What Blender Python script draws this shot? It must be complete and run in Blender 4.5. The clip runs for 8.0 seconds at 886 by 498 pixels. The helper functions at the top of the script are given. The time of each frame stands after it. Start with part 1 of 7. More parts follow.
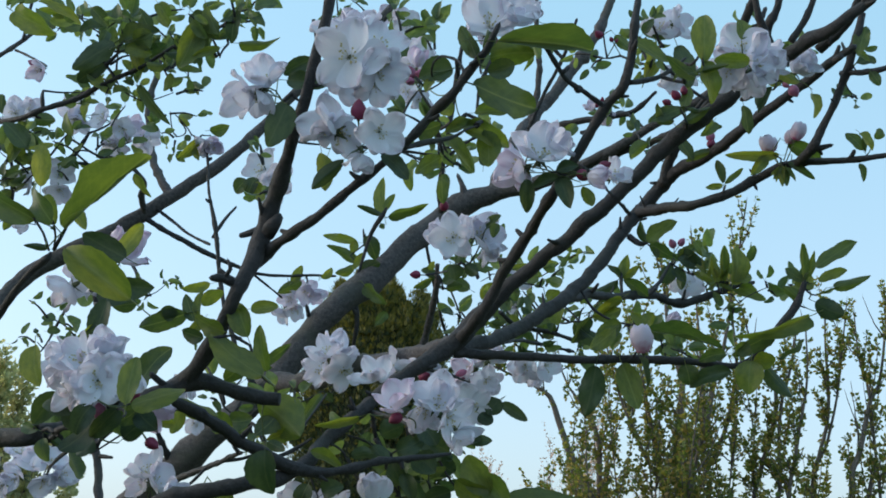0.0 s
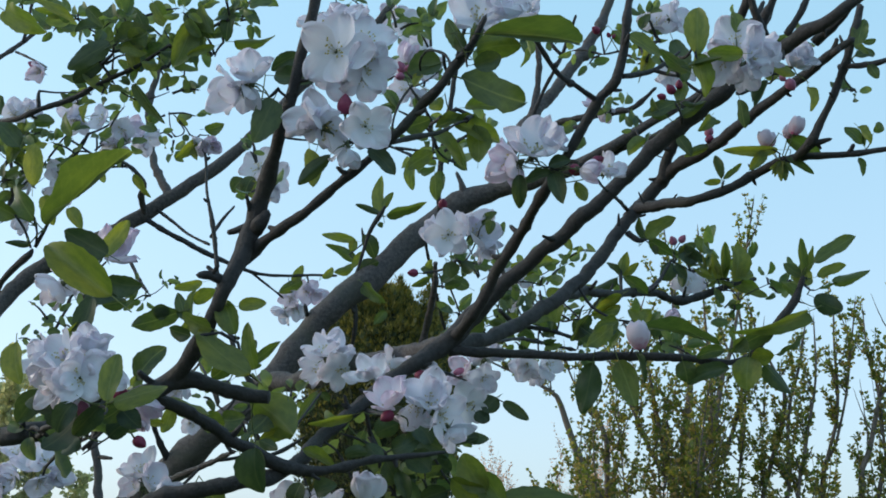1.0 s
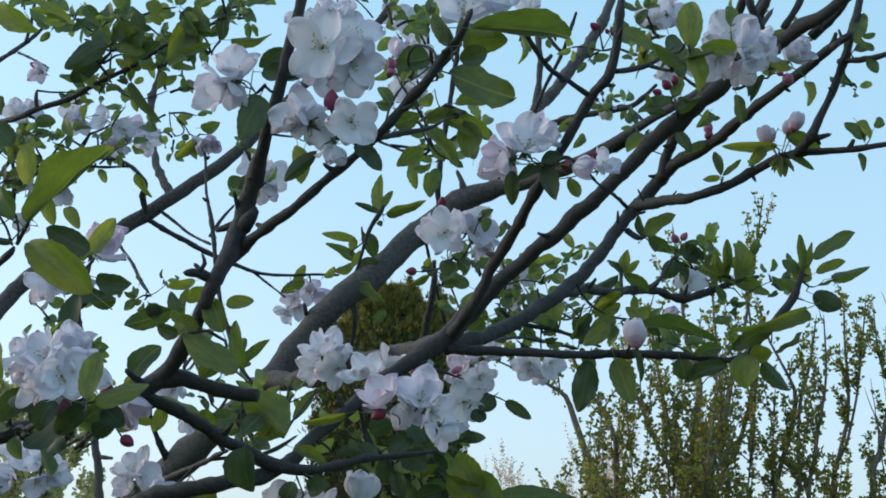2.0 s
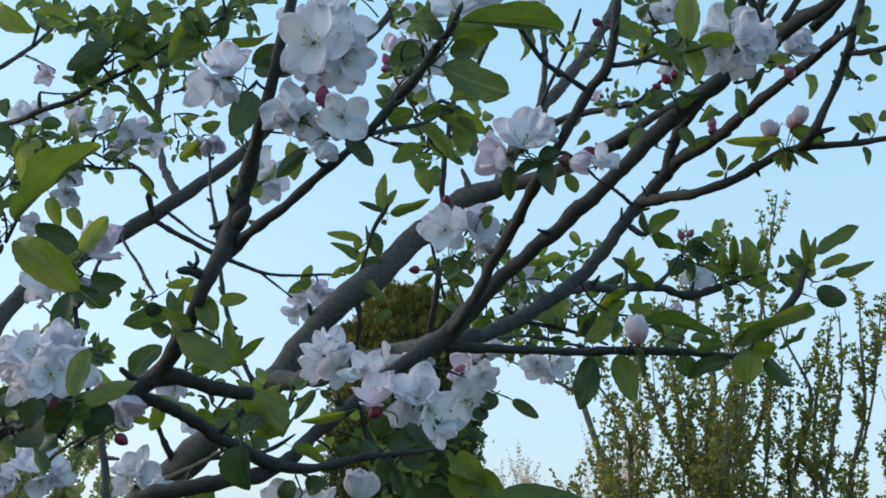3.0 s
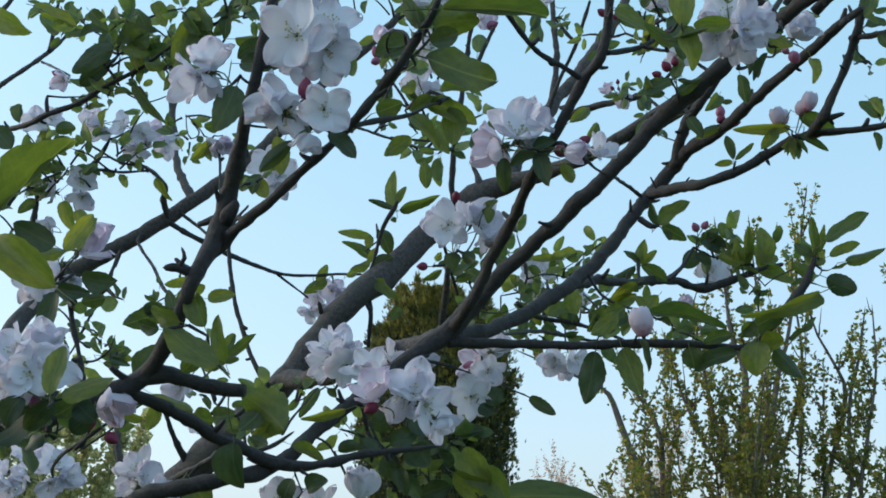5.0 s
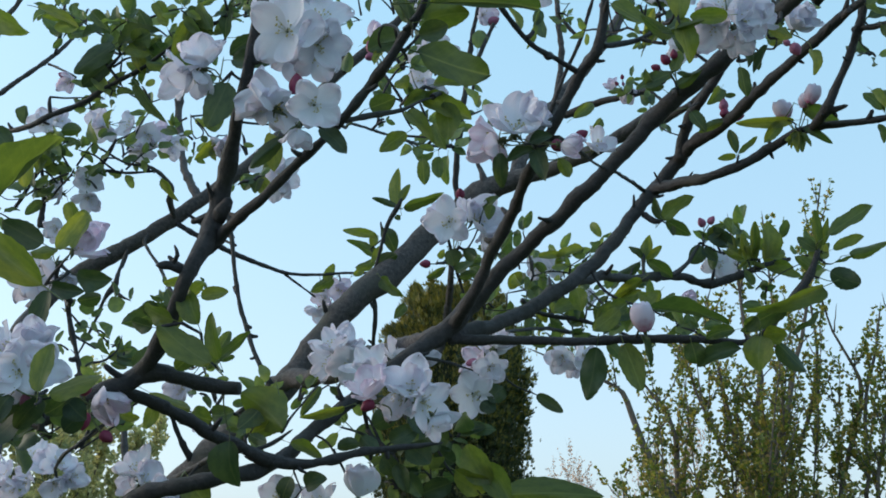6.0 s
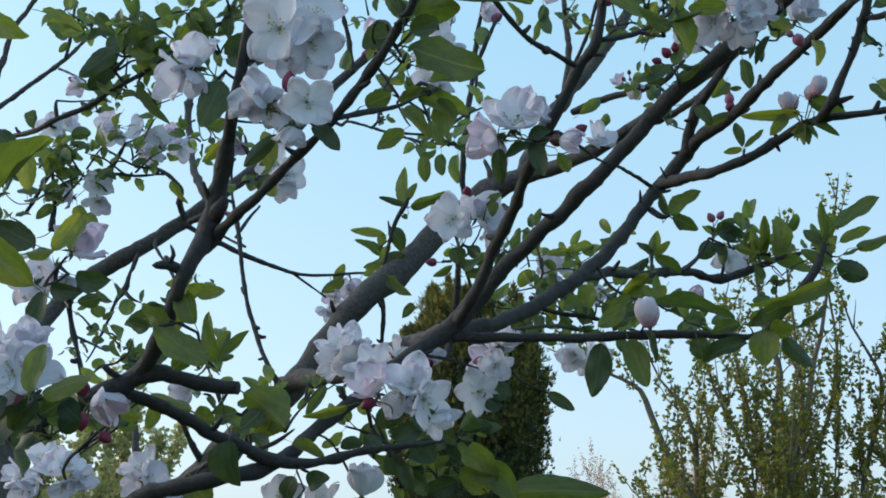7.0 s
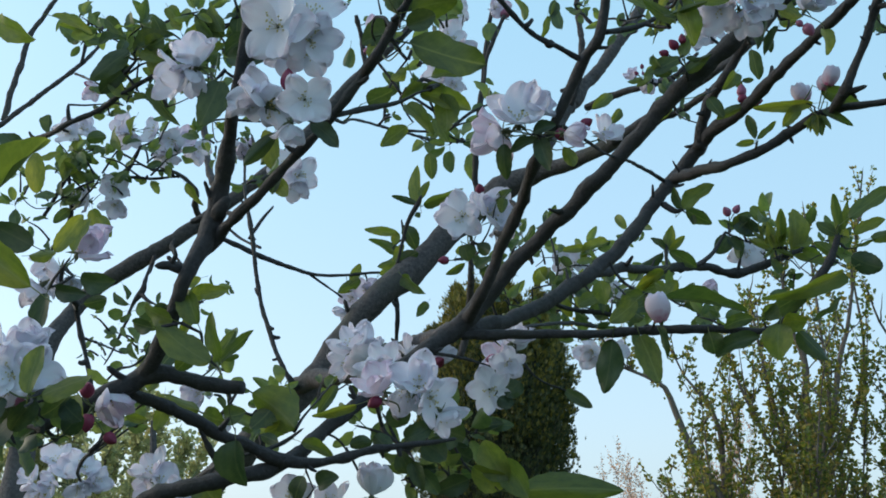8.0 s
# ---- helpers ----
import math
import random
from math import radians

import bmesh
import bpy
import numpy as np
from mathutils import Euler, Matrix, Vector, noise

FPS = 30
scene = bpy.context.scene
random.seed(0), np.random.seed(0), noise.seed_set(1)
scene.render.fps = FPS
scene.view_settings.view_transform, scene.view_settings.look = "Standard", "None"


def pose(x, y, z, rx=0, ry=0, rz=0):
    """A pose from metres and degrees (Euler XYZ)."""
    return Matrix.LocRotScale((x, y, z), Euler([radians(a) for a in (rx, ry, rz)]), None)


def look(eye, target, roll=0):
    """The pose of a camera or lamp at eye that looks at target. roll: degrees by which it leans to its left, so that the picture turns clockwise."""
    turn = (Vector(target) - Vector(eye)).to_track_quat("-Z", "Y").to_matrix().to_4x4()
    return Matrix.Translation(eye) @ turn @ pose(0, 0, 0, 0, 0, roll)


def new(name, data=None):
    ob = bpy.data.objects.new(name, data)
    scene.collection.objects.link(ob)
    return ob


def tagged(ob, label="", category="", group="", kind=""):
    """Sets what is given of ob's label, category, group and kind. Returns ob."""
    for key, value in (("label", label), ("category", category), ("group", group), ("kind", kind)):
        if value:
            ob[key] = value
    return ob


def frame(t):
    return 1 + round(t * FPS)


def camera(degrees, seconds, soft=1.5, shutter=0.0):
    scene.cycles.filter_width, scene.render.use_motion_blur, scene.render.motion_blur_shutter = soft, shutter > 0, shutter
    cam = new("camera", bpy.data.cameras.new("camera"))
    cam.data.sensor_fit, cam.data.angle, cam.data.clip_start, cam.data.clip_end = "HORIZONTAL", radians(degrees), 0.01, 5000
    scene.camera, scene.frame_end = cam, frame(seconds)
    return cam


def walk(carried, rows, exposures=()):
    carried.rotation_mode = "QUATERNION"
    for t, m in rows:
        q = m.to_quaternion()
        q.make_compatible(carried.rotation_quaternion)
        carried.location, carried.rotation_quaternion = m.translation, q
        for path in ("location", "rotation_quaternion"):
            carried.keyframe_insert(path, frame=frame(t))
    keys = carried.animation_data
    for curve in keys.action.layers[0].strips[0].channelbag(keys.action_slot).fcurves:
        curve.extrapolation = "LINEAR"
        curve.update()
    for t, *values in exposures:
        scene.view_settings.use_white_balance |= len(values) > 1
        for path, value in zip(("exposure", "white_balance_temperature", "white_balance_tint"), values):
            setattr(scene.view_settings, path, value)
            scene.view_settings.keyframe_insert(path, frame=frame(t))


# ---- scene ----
cam = camera(44.3, 8.0, soft=1.75)
PATH = [
    (0, (0.066, 0.137, 1.6), (0.011, 2.053, 2.171), 1.6),
    (0.5, (0.075, 0.141, 1.599), (0.011, 2.056, 2.171), 1.5),
    (1, (0.084, 0.147, 1.598), (0.011, 2.062, 2.171), 1.4),
    (1.5, (0.094, 0.152, 1.598), (0.011, 2.067, 2.171), 1.4),
    (3, (0.123, 0.164, 1.595), (-0.002, 2.075, 2.17), 1.2),
    (3.5, (0.132, 0.169, 1.594), (-0.009, 2.079, 2.17), 1.1),
    (4, (0.141, 0.173, 1.594), (-0.015, 2.082, 2.169), 0.9),
    (4.5, (0.151, 0.177, 1.593), (-0.021, 2.085, 2.169), 0.8),
    (6, (0.179, 0.19, 1.59), (-0.038, 2.093, 2.166), 0.5),
    (6.5, (0.188, 0.194, 1.589), (-0.044, 2.096, 2.165), 0.3),
    (7, (0.198, 0.198, 1.588), (-0.055, 2.096, 2.165), 0.1),
    (7.5, (0.207, 0.203, 1.587), (-0.069, 2.098, 2.164), -0.1),
    (8, (0.216, 0.208, 1.587), (-0.083, 2.099, 2.164), -0.3),
]
walk(cam, [(t, look(eye, target, roll)) for t, eye, target, roll in PATH], [(0.0, 0.85, 6200, 8), (8.0, 0.85, 6200, 8)])

# ---- light ----
SUN_ELEVATION, SUN_AZIMUTH = 26.0, 275.0
HAZE, HAZE_LOW, HAZE_HIGH = 0.63, (2.42, 3.05, 3.5), (1.78, 3.1, 3.72)
world = bpy.data.worlds.new("sky")
scene.world = world
world.use_nodes = True
wn, wl = world.node_tree.nodes, world.node_tree.links
wn.clear()
sky = wn.new("ShaderNodeTexSky")
sky.sky_type, sky.sun_disc = "NISHITA", False
sky.sun_elevation, sky.sun_rotation = radians(SUN_ELEVATION), radians(SUN_AZIMUTH)
sky.altitude, sky.air_density, sky.dust_density, sky.ozone_density = 100, 1.0, 3.2, 0.7
sky_back, sky_out = wn.new("ShaderNodeBackground"), wn.new("ShaderNodeOutputWorld")
sky_back.inputs["Strength"].default_value = 0.151
veil = wn.new("ShaderNodeMix")
veil.data_type = "RGBA"
veil.inputs[0].default_value = HAZE
up_z, haze = wn.new("ShaderNodeSeparateXYZ"), wn.new("ShaderNodeValToRGB")
wl.new(wn.new("ShaderNodeTexCoord").outputs["Generated"], up_z.inputs[0])
wl.new(up_z.outputs["Z"], haze.inputs[0])
for stop, (place, tone) in zip(haze.color_ramp.elements, ((0.04, HAZE_LOW), (0.5, HAZE_HIGH))):
    stop.position, stop.color = place, (*tone, 1)
wl.new(haze.outputs[0], veil.inputs[7])
wl.new(sky.outputs[0], veil.inputs[6])
wl.new(veil.outputs[2], sky_back.inputs["Color"])
wl.new(sky_back.outputs[0], sky_out.inputs["Surface"])

sun = new("sun", bpy.data.lights.new("sun", "SUN"))
sun.data.energy, sun.data.angle, sun.data.color = 0.2, radians(16), (1.0, 0.86, 0.7)
sun_way = Vector((math.sin(radians(SUN_AZIMUTH)), math.cos(radians(SUN_AZIMUTH)), math.tan(radians(SUN_ELEVATION))))
sun.matrix_world = look(sun_way * 50, (0, 0, 0))

# ---- materials ----


def material(name):
    m = bpy.data.materials.new(name)
    m.use_nodes = True
    m.node_tree.nodes.clear()
    return m, m.node_tree.nodes, m.node_tree.links


def ramp(nodes, stops):
    r = nodes.new("ShaderNodeValToRGB")
    while len(r.color_ramp.elements) < len(stops):
        r.color_ramp.elements.new(0.5)
    for e, (p, c) in zip(r.color_ramp.elements, stops):
        e.position, e.color = p, (*c, 1)
    return r


def noise_tex(nodes, links, vector, scale, detail=4.0, rough=0.6):
    n = nodes.new("ShaderNodeTexNoise")
    n.inputs["Scale"].default_value, n.inputs["Detail"].default_value, n.inputs["Roughness"].default_value = scale, detail, rough
    if vector is not None:
        links.new(vector, n.inputs["Vector"])
    return n.outputs["Fac"]


def mixed(nodes, links, a, b, fac, kind="MIX"):
    m = nodes.new("ShaderNodeMix")
    m.data_type, m.blend_type = "RGBA", kind
    for k, v in ((0, fac), (6, a), (7, b)):
        if isinstance(v, (int, float)):
            m.inputs[k].default_value = v
        elif isinstance(v, tuple):
            m.inputs[k].default_value = (*v, 1)
        else:
            links.new(v, m.inputs[k])
    return m.outputs[2]


def bumped(nodes, links, height, strength, distance):
    b = nodes.new("ShaderNodeBump")
    b.inputs["Strength"].default_value, b.inputs["Distance"].default_value = strength, distance
    links.new(height, b.inputs["Height"])
    return b.outputs["Normal"]


def bark(name, dark, light, stain, rough):
    m, n, l = material(name)
    co = n.new("ShaderNodeTexCoord").outputs["Object"]
    big, fine = noise_tex(n, l, co, 14, 5), noise_tex(n, l, co, 160, 6, 0.7)
    c1 = ramp(n, [(0.3, dark), (0.7, light)])
    l.new(fine, c1.inputs[0])
    pick = ramp(n, [(0.5, (0, 0, 0)), (0.68, (1, 1, 1))])
    l.new(big, pick.inputs[0])
    col = mixed(n, l, c1.outputs[0], stain, pick.outputs[0])
    vor = n.new("ShaderNodeTexVoronoi")
    vor.inputs["Scale"].default_value = 220
    l.new(co, vor.inputs["Vector"])
    spots = ramp(n, [(0.1, (1, 1, 1)), (0.2, (0, 0, 0))])
    l.new(vor.outputs["Distance"], spots.inputs[0])
    thin = n.new("ShaderNodeMath")
    thin.operation = "MULTIPLY"
    thin.inputs[1].default_value = 0.35
    l.new(spots.outputs[0], thin.inputs[0])
    col = mixed(n, l, col, tuple(min(1, 2.2 * v) for v in light), thin.outputs[0])
    p, o = n.new("ShaderNodeBsdfPrincipled"), n.new("ShaderNodeOutputMaterial")
    p.inputs["Roughness"].default_value = rough
    l.new(col, p.inputs["Base Color"])
    l.new(bumped(n, l, fine, 0.9, 0.004), p.inputs["Normal"])
    l.new(p.outputs[0], o.inputs[0])
    return m


def thin_tissue(name, colour_of, through_tint, share, rough, bump=0.25):
    """Leaves and petals: a reflecting face, light passing through, and a little gloss."""
    m, n, l = material(name)
    col, height = colour_of(n, l)
    d, t, g = n.new("ShaderNodeBsdfDiffuse"), n.new("ShaderNodeBsdfTranslucent"), n.new("ShaderNodeBsdfGlossy")
    mix1, mix2, o = n.new("ShaderNodeMixShader"), n.new("ShaderNodeMixShader"), n.new("ShaderNodeOutputMaterial")
    edge, fall, sheen = n.new("ShaderNodeLayerWeight"), n.new("ShaderNodeMath"), n.new("ShaderNodeMath")
    fall.operation, sheen.operation = "POWER", "MULTIPLY_ADD"
    fall.inputs[1].default_value, sheen.inputs[1].default_value, sheen.inputs[2].default_value = 4.0, 0.22, 0.035
    l.new(edge.outputs["Facing"], fall.inputs[0]), l.new(fall.outputs[0], sheen.inputs[0])
    l.new(col, d.inputs["Color"])
    l.new(mixed(n, l, col, through_tint, 1.0, "MULTIPLY"), t.inputs["Color"])
    g.inputs["Roughness"].default_value = rough
    normal = bumped(n, l, height, bump, 0.001)
    for node in (d, t, g):
        l.new(normal, node.inputs["Normal"])
    mix1.inputs[0].default_value = share
    l.new(d.outputs[0], mix1.inputs[1]), l.new(t.outputs[0], mix1.inputs[2])
    l.new(sheen.outputs[0], mix2.inputs[0])
    l.new(mix1.outputs[0], mix2.inputs[1]), l.new(g.outputs[0], mix2.inputs[2])
    l.new(mix2.outputs[0], o.inputs[0])
    return m


def leaf_colour(tones, vein, islands=False):
    """Blade tones from dark to light, chosen per leaf, with a midrib, side veins and blotches; the map's v runs from stalk to tip."""
    def colour(n, l):
        uv = n.new("ShaderNodeUVMap").outputs[0]
        pick = n.new("ShaderNodeNewGeometry").outputs["Random Per Island"] if islands else n.new("ShaderNodeObjectInfo").outputs["Random"]
        base = ramp(n, [(i / (len(tones) - 1), c) for i, c in enumerate(tones)])
        l.new(pick, base.inputs[0])
        sep = n.new("ShaderNodeSeparateXYZ")
        l.new(uv, sep.inputs[0])
        off = n.new("ShaderNodeMath")
        off.operation = "SUBTRACT"
        off.inputs[1].default_value = 0.5
        l.new(sep.outputs[0], off.inputs[0])
        away = n.new("ShaderNodeMath")
        away.operation = "ABSOLUTE"
        l.new(off.outputs[0], away.inputs[0])
        rib = ramp(n, [(0.008, (0.32, 0.32, 0.32)), (0.04, (0, 0, 0))])
        l.new(away.outputs[0], rib.inputs[0])
        slant = n.new("ShaderNodeMath")
        slant.operation = "MULTIPLY_ADD"
        slant.inputs[1].default_value = -0.55
        l.new(away.outputs[0], slant.inputs[0]), l.new(sep.outputs[1], slant.inputs[2])
        wave = n.new("ShaderNodeMath")
        wave.operation = "MULTIPLY"
        wave.inputs[1].default_value = 46.0
        l.new(slant.outputs[0], wave.inputs[0])
        sine = n.new("ShaderNodeMath")
        sine.operation = "SINE"
        l.new(wave.outputs[0], sine.inputs[0])
        side = ramp(n, [(0.8, (0, 0, 0)), (1.0, (0.05, 0.05, 0.05))])
        l.new(sine.outputs[0], side.inputs[0])
        veins = mixed(n, l, rib.outputs[0], side.outputs[0], 1.0, "LIGHTEN")
        blotch = noise_tex(n, l, n.new("ShaderNodeTexCoord").outputs["Object"], 5.0 if not islands else 90.0, 4)
        shade = ramp(n, [(0.3, (0.68, 0.72, 0.75)), (0.7, (1.25, 1.16, 1.0))])
        l.new(blotch, shade.inputs[0])
        col = mixed(n, l, base.outputs[0], shade.outputs[0], 1.0, "MULTIPLY")
        return mixed(n, l, col, vein, veins), side.outputs[0]
    return colour


def petal_colour(white, blush, amount, from_base=False):
    """White tissue that reddens unevenly towards the rim, or from the base; fine veins run along it."""
    def colour(n, l):
        uv = n.new("ShaderNodeUVMap").outputs[0]
        sep = n.new("ShaderNodeSeparateXYZ")
        l.new(uv, sep.inputs[0])
        pos = n.new("ShaderNodeTexCoord").outputs["Object"]
        spots = noise_tex(n, l, pos, 3.0, 4)
        place = n.new("ShaderNodeMath")
        place.operation = "MULTIPLY"
        turned = n.new("ShaderNodeMath")
        turned.operation = "SUBTRACT"
        turned.inputs[0].default_value = 1.0
        l.new(sep.outputs[1], turned.inputs[1])
        l.new(spots, place.inputs[0]), l.new(turned.outputs[0] if from_base else sep.outputs[1], place.inputs[1])
        r = ramp(n, [(0.22, (0, 0, 0)), (0.62, (amount, amount, amount))])
        l.new(place.outputs[0], r.inputs[0])
        stretch = n.new("ShaderNodeMapping")
        stretch.inputs["Scale"].default_value = (26, 1.5, 1)
        l.new(uv, stretch.inputs[0])
        veins = noise_tex(n, l, stretch.outputs[0], 1.0, 2)
        return mixed(n, l, white, blush, r.outputs[0]), veins
    return colour


def plain(name, colour, rough=0.6, wobble=0.25, scale=120.0):
    m, n, l = material(name)
    co = n.new("ShaderNodeTexCoord").outputs["Object"]
    r = ramp(n, [(0.3, tuple(v * (1 - wobble) for v in colour)), (0.7, tuple(min(1, v * (1 + wobble)) for v in colour))])
    f = noise_tex(n, l, co, scale)
    l.new(f, r.inputs[0])
    p, o = n.new("ShaderNodeBsdfPrincipled"), n.new("ShaderNodeOutputMaterial")
    p.inputs["Roughness"].default_value = rough
    l.new(r.outputs[0], p.inputs["Base Color"])
    l.new(bumped(n, l, f, 0.3, 0.002), p.inputs["Normal"])
    l.new(p.outputs[0], o.inputs[0])
    return m


# grey of old wood, lightened further to paint haze over the farther limbs
BARK_OLD_HAZED = bark("hazed_grey_bark", (0.04, 0.035, 0.037), (0.135, 0.118, 0.12), (0.09, 0.085, 0.072), 0.85)
BARK_YOUNG = bark("dark_bark", (0.019, 0.0165, 0.0185), (0.05, 0.044, 0.048), (0.036, 0.034, 0.028), 0.7)
BARK_SHRUB = bark("shrub_bark", (0.1, 0.078, 0.064), (0.21, 0.168, 0.143), (0.12, 0.1, 0.08), 0.85)
LEAF = thin_tissue("apple_leaf", leaf_colour([(0.04, 0.063, 0.035), (0.067, 0.098, 0.038), (0.107, 0.14, 0.038), (0.16, 0.182, 0.044)], (0.19, 0.22, 0.1)), (2.45, 2.38, 0.85), 0.48, 0.5)
# young leaves; the lighter tones also paint light coming through from behind
LEAF_YOUNG_LIT = thin_tissue("young_lit_leaf", leaf_colour([(0.105, 0.135, 0.042), (0.145, 0.17, 0.048), (0.185, 0.2, 0.058)], (0.22, 0.24, 0.09)), (2.2, 2.2, 0.8), 0.45, 0.5)
# darker, less translucent copy of the apple leaf: shade painted into its colour
LEAF_SHADED = thin_tissue("shaded_leaf", leaf_colour([(0.034, 0.055, 0.035), (0.048, 0.074, 0.041), (0.064, 0.092, 0.045)], (0.12, 0.14, 0.07)), (1.8, 1.9, 0.8), 0.3, 0.45)
LEAF_FAR = thin_tissue("apple_leaf_small", leaf_colour([(0.054, 0.084, 0.056), (0.086, 0.126, 0.068), (0.126, 0.17, 0.08), (0.18, 0.22, 0.112)], (0.19, 0.22, 0.09), True), (2.1, 2.2, 0.85), 0.42, 0.5)
LEAF_SHRUB = thin_tissue("shrub_leaf", leaf_colour([(0.082, 0.122, 0.044), (0.125, 0.168, 0.052), (0.175, 0.2, 0.058), (0.245, 0.22, 0.068), (0.34, 0.24, 0.115)], (0.16, 0.18, 0.06), True), (2.3, 2.2, 1.0), 0.5, 0.5)
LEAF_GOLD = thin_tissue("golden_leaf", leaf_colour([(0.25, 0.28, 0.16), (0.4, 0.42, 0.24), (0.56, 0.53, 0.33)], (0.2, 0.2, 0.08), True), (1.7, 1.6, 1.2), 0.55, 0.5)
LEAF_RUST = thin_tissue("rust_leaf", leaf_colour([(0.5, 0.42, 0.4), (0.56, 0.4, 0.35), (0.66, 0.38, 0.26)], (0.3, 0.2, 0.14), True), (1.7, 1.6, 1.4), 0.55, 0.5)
SCALE_LEAF = thin_tissue("conifer_scale", leaf_colour([(0.03, 0.046, 0.02), (0.05, 0.068, 0.025), (0.072, 0.086, 0.026), (0.115, 0.11, 0.03)], (0.07, 0.07, 0.02), True), (1.3, 1.3, 0.8), 0.2, 0.6)
# lighter golden sprays: the brighter light on the conifer's top, put into colour
SCALE_LIT_GOLD = thin_tissue("conifer_lit_gold", leaf_colour([(0.12, 0.125, 0.03), (0.2, 0.185, 0.04), (0.3, 0.24, 0.05)], (0.16, 0.14, 0.03), True), (1.5, 1.4, 0.8), 0.35, 0.6)
PETALS = [
    thin_tissue("petal_white", petal_colour((0.84, 0.84, 0.92), (0.78, 0.54, 0.69), 0.42), (1.0, 0.98, 1.0), 0.36, 0.5, 0.35),
    thin_tissue("petal_blush", petal_colour((0.83, 0.80, 0.9), (0.76, 0.45, 0.64), 0.55), (1.0, 0.95, 0.98), 0.36, 0.5, 0.35),
    thin_tissue("petal_pink", petal_colour((0.82, 0.75, 0.86), (0.72, 0.37, 0.57), 0.8), (1.0, 0.9, 0.95), 0.34, 0.5, 0.35),
]
BUDS = [
    thin_tissue("bud_pale", petal_colour((0.76, 0.67, 0.79), (0.5, 0.12, 0.25), 1.0, True), (1.0, 0.9, 0.95), 0.25, 0.45),
    thin_tissue("bud_rose", petal_colour((0.4, 0.14, 0.24), (0.26, 0.05, 0.11), 0.9), (1.0, 0.8, 0.85), 0.2, 0.45),
    thin_tissue("bud_red", petal_colour((0.25, 0.035, 0.085), (0.14, 0.02, 0.05), 0.9), (1.0, 0.7, 0.8), 0.15, 0.45),
]
GREEN = plain("green_stalk", (0.11, 0.14, 0.05), 0.55)
SEPAL = plain("sepal", (0.10, 0.115, 0.055), 0.7)
FILAMENT = plain("filament", (0.72, 0.72, 0.62), 0.6, 0.1)
ANTHER = plain("anther", (0.55, 0.44, 0.12), 0.7)
# near-black colour for the depth of the conifer, shade painted in
SHADE_CORE = plain("conifer_shade_core", (0.026, 0.029, 0.013), 0.95, 0.4, 14)


def ground_material():
    m, n, l = material("meadow")
    co = n.new("ShaderNodeTexCoord").outputs["Object"]
    big, fine = noise_tex(n, l, co, 0.35, 5), noise_tex(n, l, co, 28, 6, 0.7)
    a, b = ramp(n, [(0.3, (0.035, 0.06, 0.015)), (0.7, (0.09, 0.12, 0.03))]), ramp(n, [(0.35, (0.6, 0.6, 0.6)), (0.65, (1.15, 1.1, 0.9))])
    l.new(fine, a.inputs[0]), l.new(big, b.inputs[0])
    p, o = n.new("ShaderNodeBsdfPrincipled"), n.new("ShaderNodeOutputMaterial")
    p.inputs["Roughness"].default_value = 0.9
    l.new(mixed(n, l, a.outputs[0], b.outputs[0], 1.0, "MULTIPLY"), p.inputs["Base Color"])
    l.new(bumped(n, l, fine, 0.8, 0.05), p.inputs["Normal"])
    l.new(p.outputs[0], o.inputs[0])
    return m


# ---- builders ----
rng = random.Random(7)


def mesh_of(name, verts, faces, materials, uvs=None, slots=None, smooth=True):
    me = bpy.data.meshes.new(name)
    me.from_pydata([tuple(v) for v in verts], [], faces)
    for m in materials:
        me.materials.append(m)
    if uvs is not None:
        layer = me.uv_layers.new(name="UVMap")
        index = np.empty(len(me.loops), dtype=np.int32)
        me.loops.foreach_get("vertex_index", index)
        layer.data.foreach_set("uv", np.asarray(uvs, dtype=np.float32)[index].ravel())
    if slots is not None:
        me.polygons.foreach_set("material_index", slots)
    me.polygons.foreach_set("use_smooth", [smooth] * len(me.polygons))
    me.update()
    return me


def thing(name, place, label, category, group="", kind=""):
    ob = new(name)
    ob.location = place
    ob.empty_display_size = 0.05
    return tagged(ob, label, category, group, kind)


def part(name, me, parent, m=None, label="", kind=""):
    """A mesh under a thing, at m in the world, or under a part, at m in the part's own space."""
    ob = new(name, me)
    ob.parent = parent
    if parent.data is None:
        ob.matrix_parent_inverse = Matrix.Translation(parent.location).inverted()
    if m is not None:
        ob.matrix_basis = m
    return tagged(ob, label, kind=kind)


def spline(points, step):
    """Catmull-Rom through (x, y, z, r) points."""
    p = [np.array(q, dtype=float) for q in points]
    p = [2 * p[0] - p[1]] + p + [2 * p[-1] - p[-2]]
    out = []
    for a, b, c, d in zip(p, p[1:], p[2:], p[3:]):
        n = max(2, int(np.linalg.norm((c - b)[:3]) / step))
        for i in range(n):
            t = i / n
            out.append(0.5 * (2 * b + (c - a) * t + (2 * a - 5 * b + 4 * c - d) * t * t + (3 * b - a - 3 * c + d) * t ** 3))
    out.append(p[-2])
    return np.array(out)


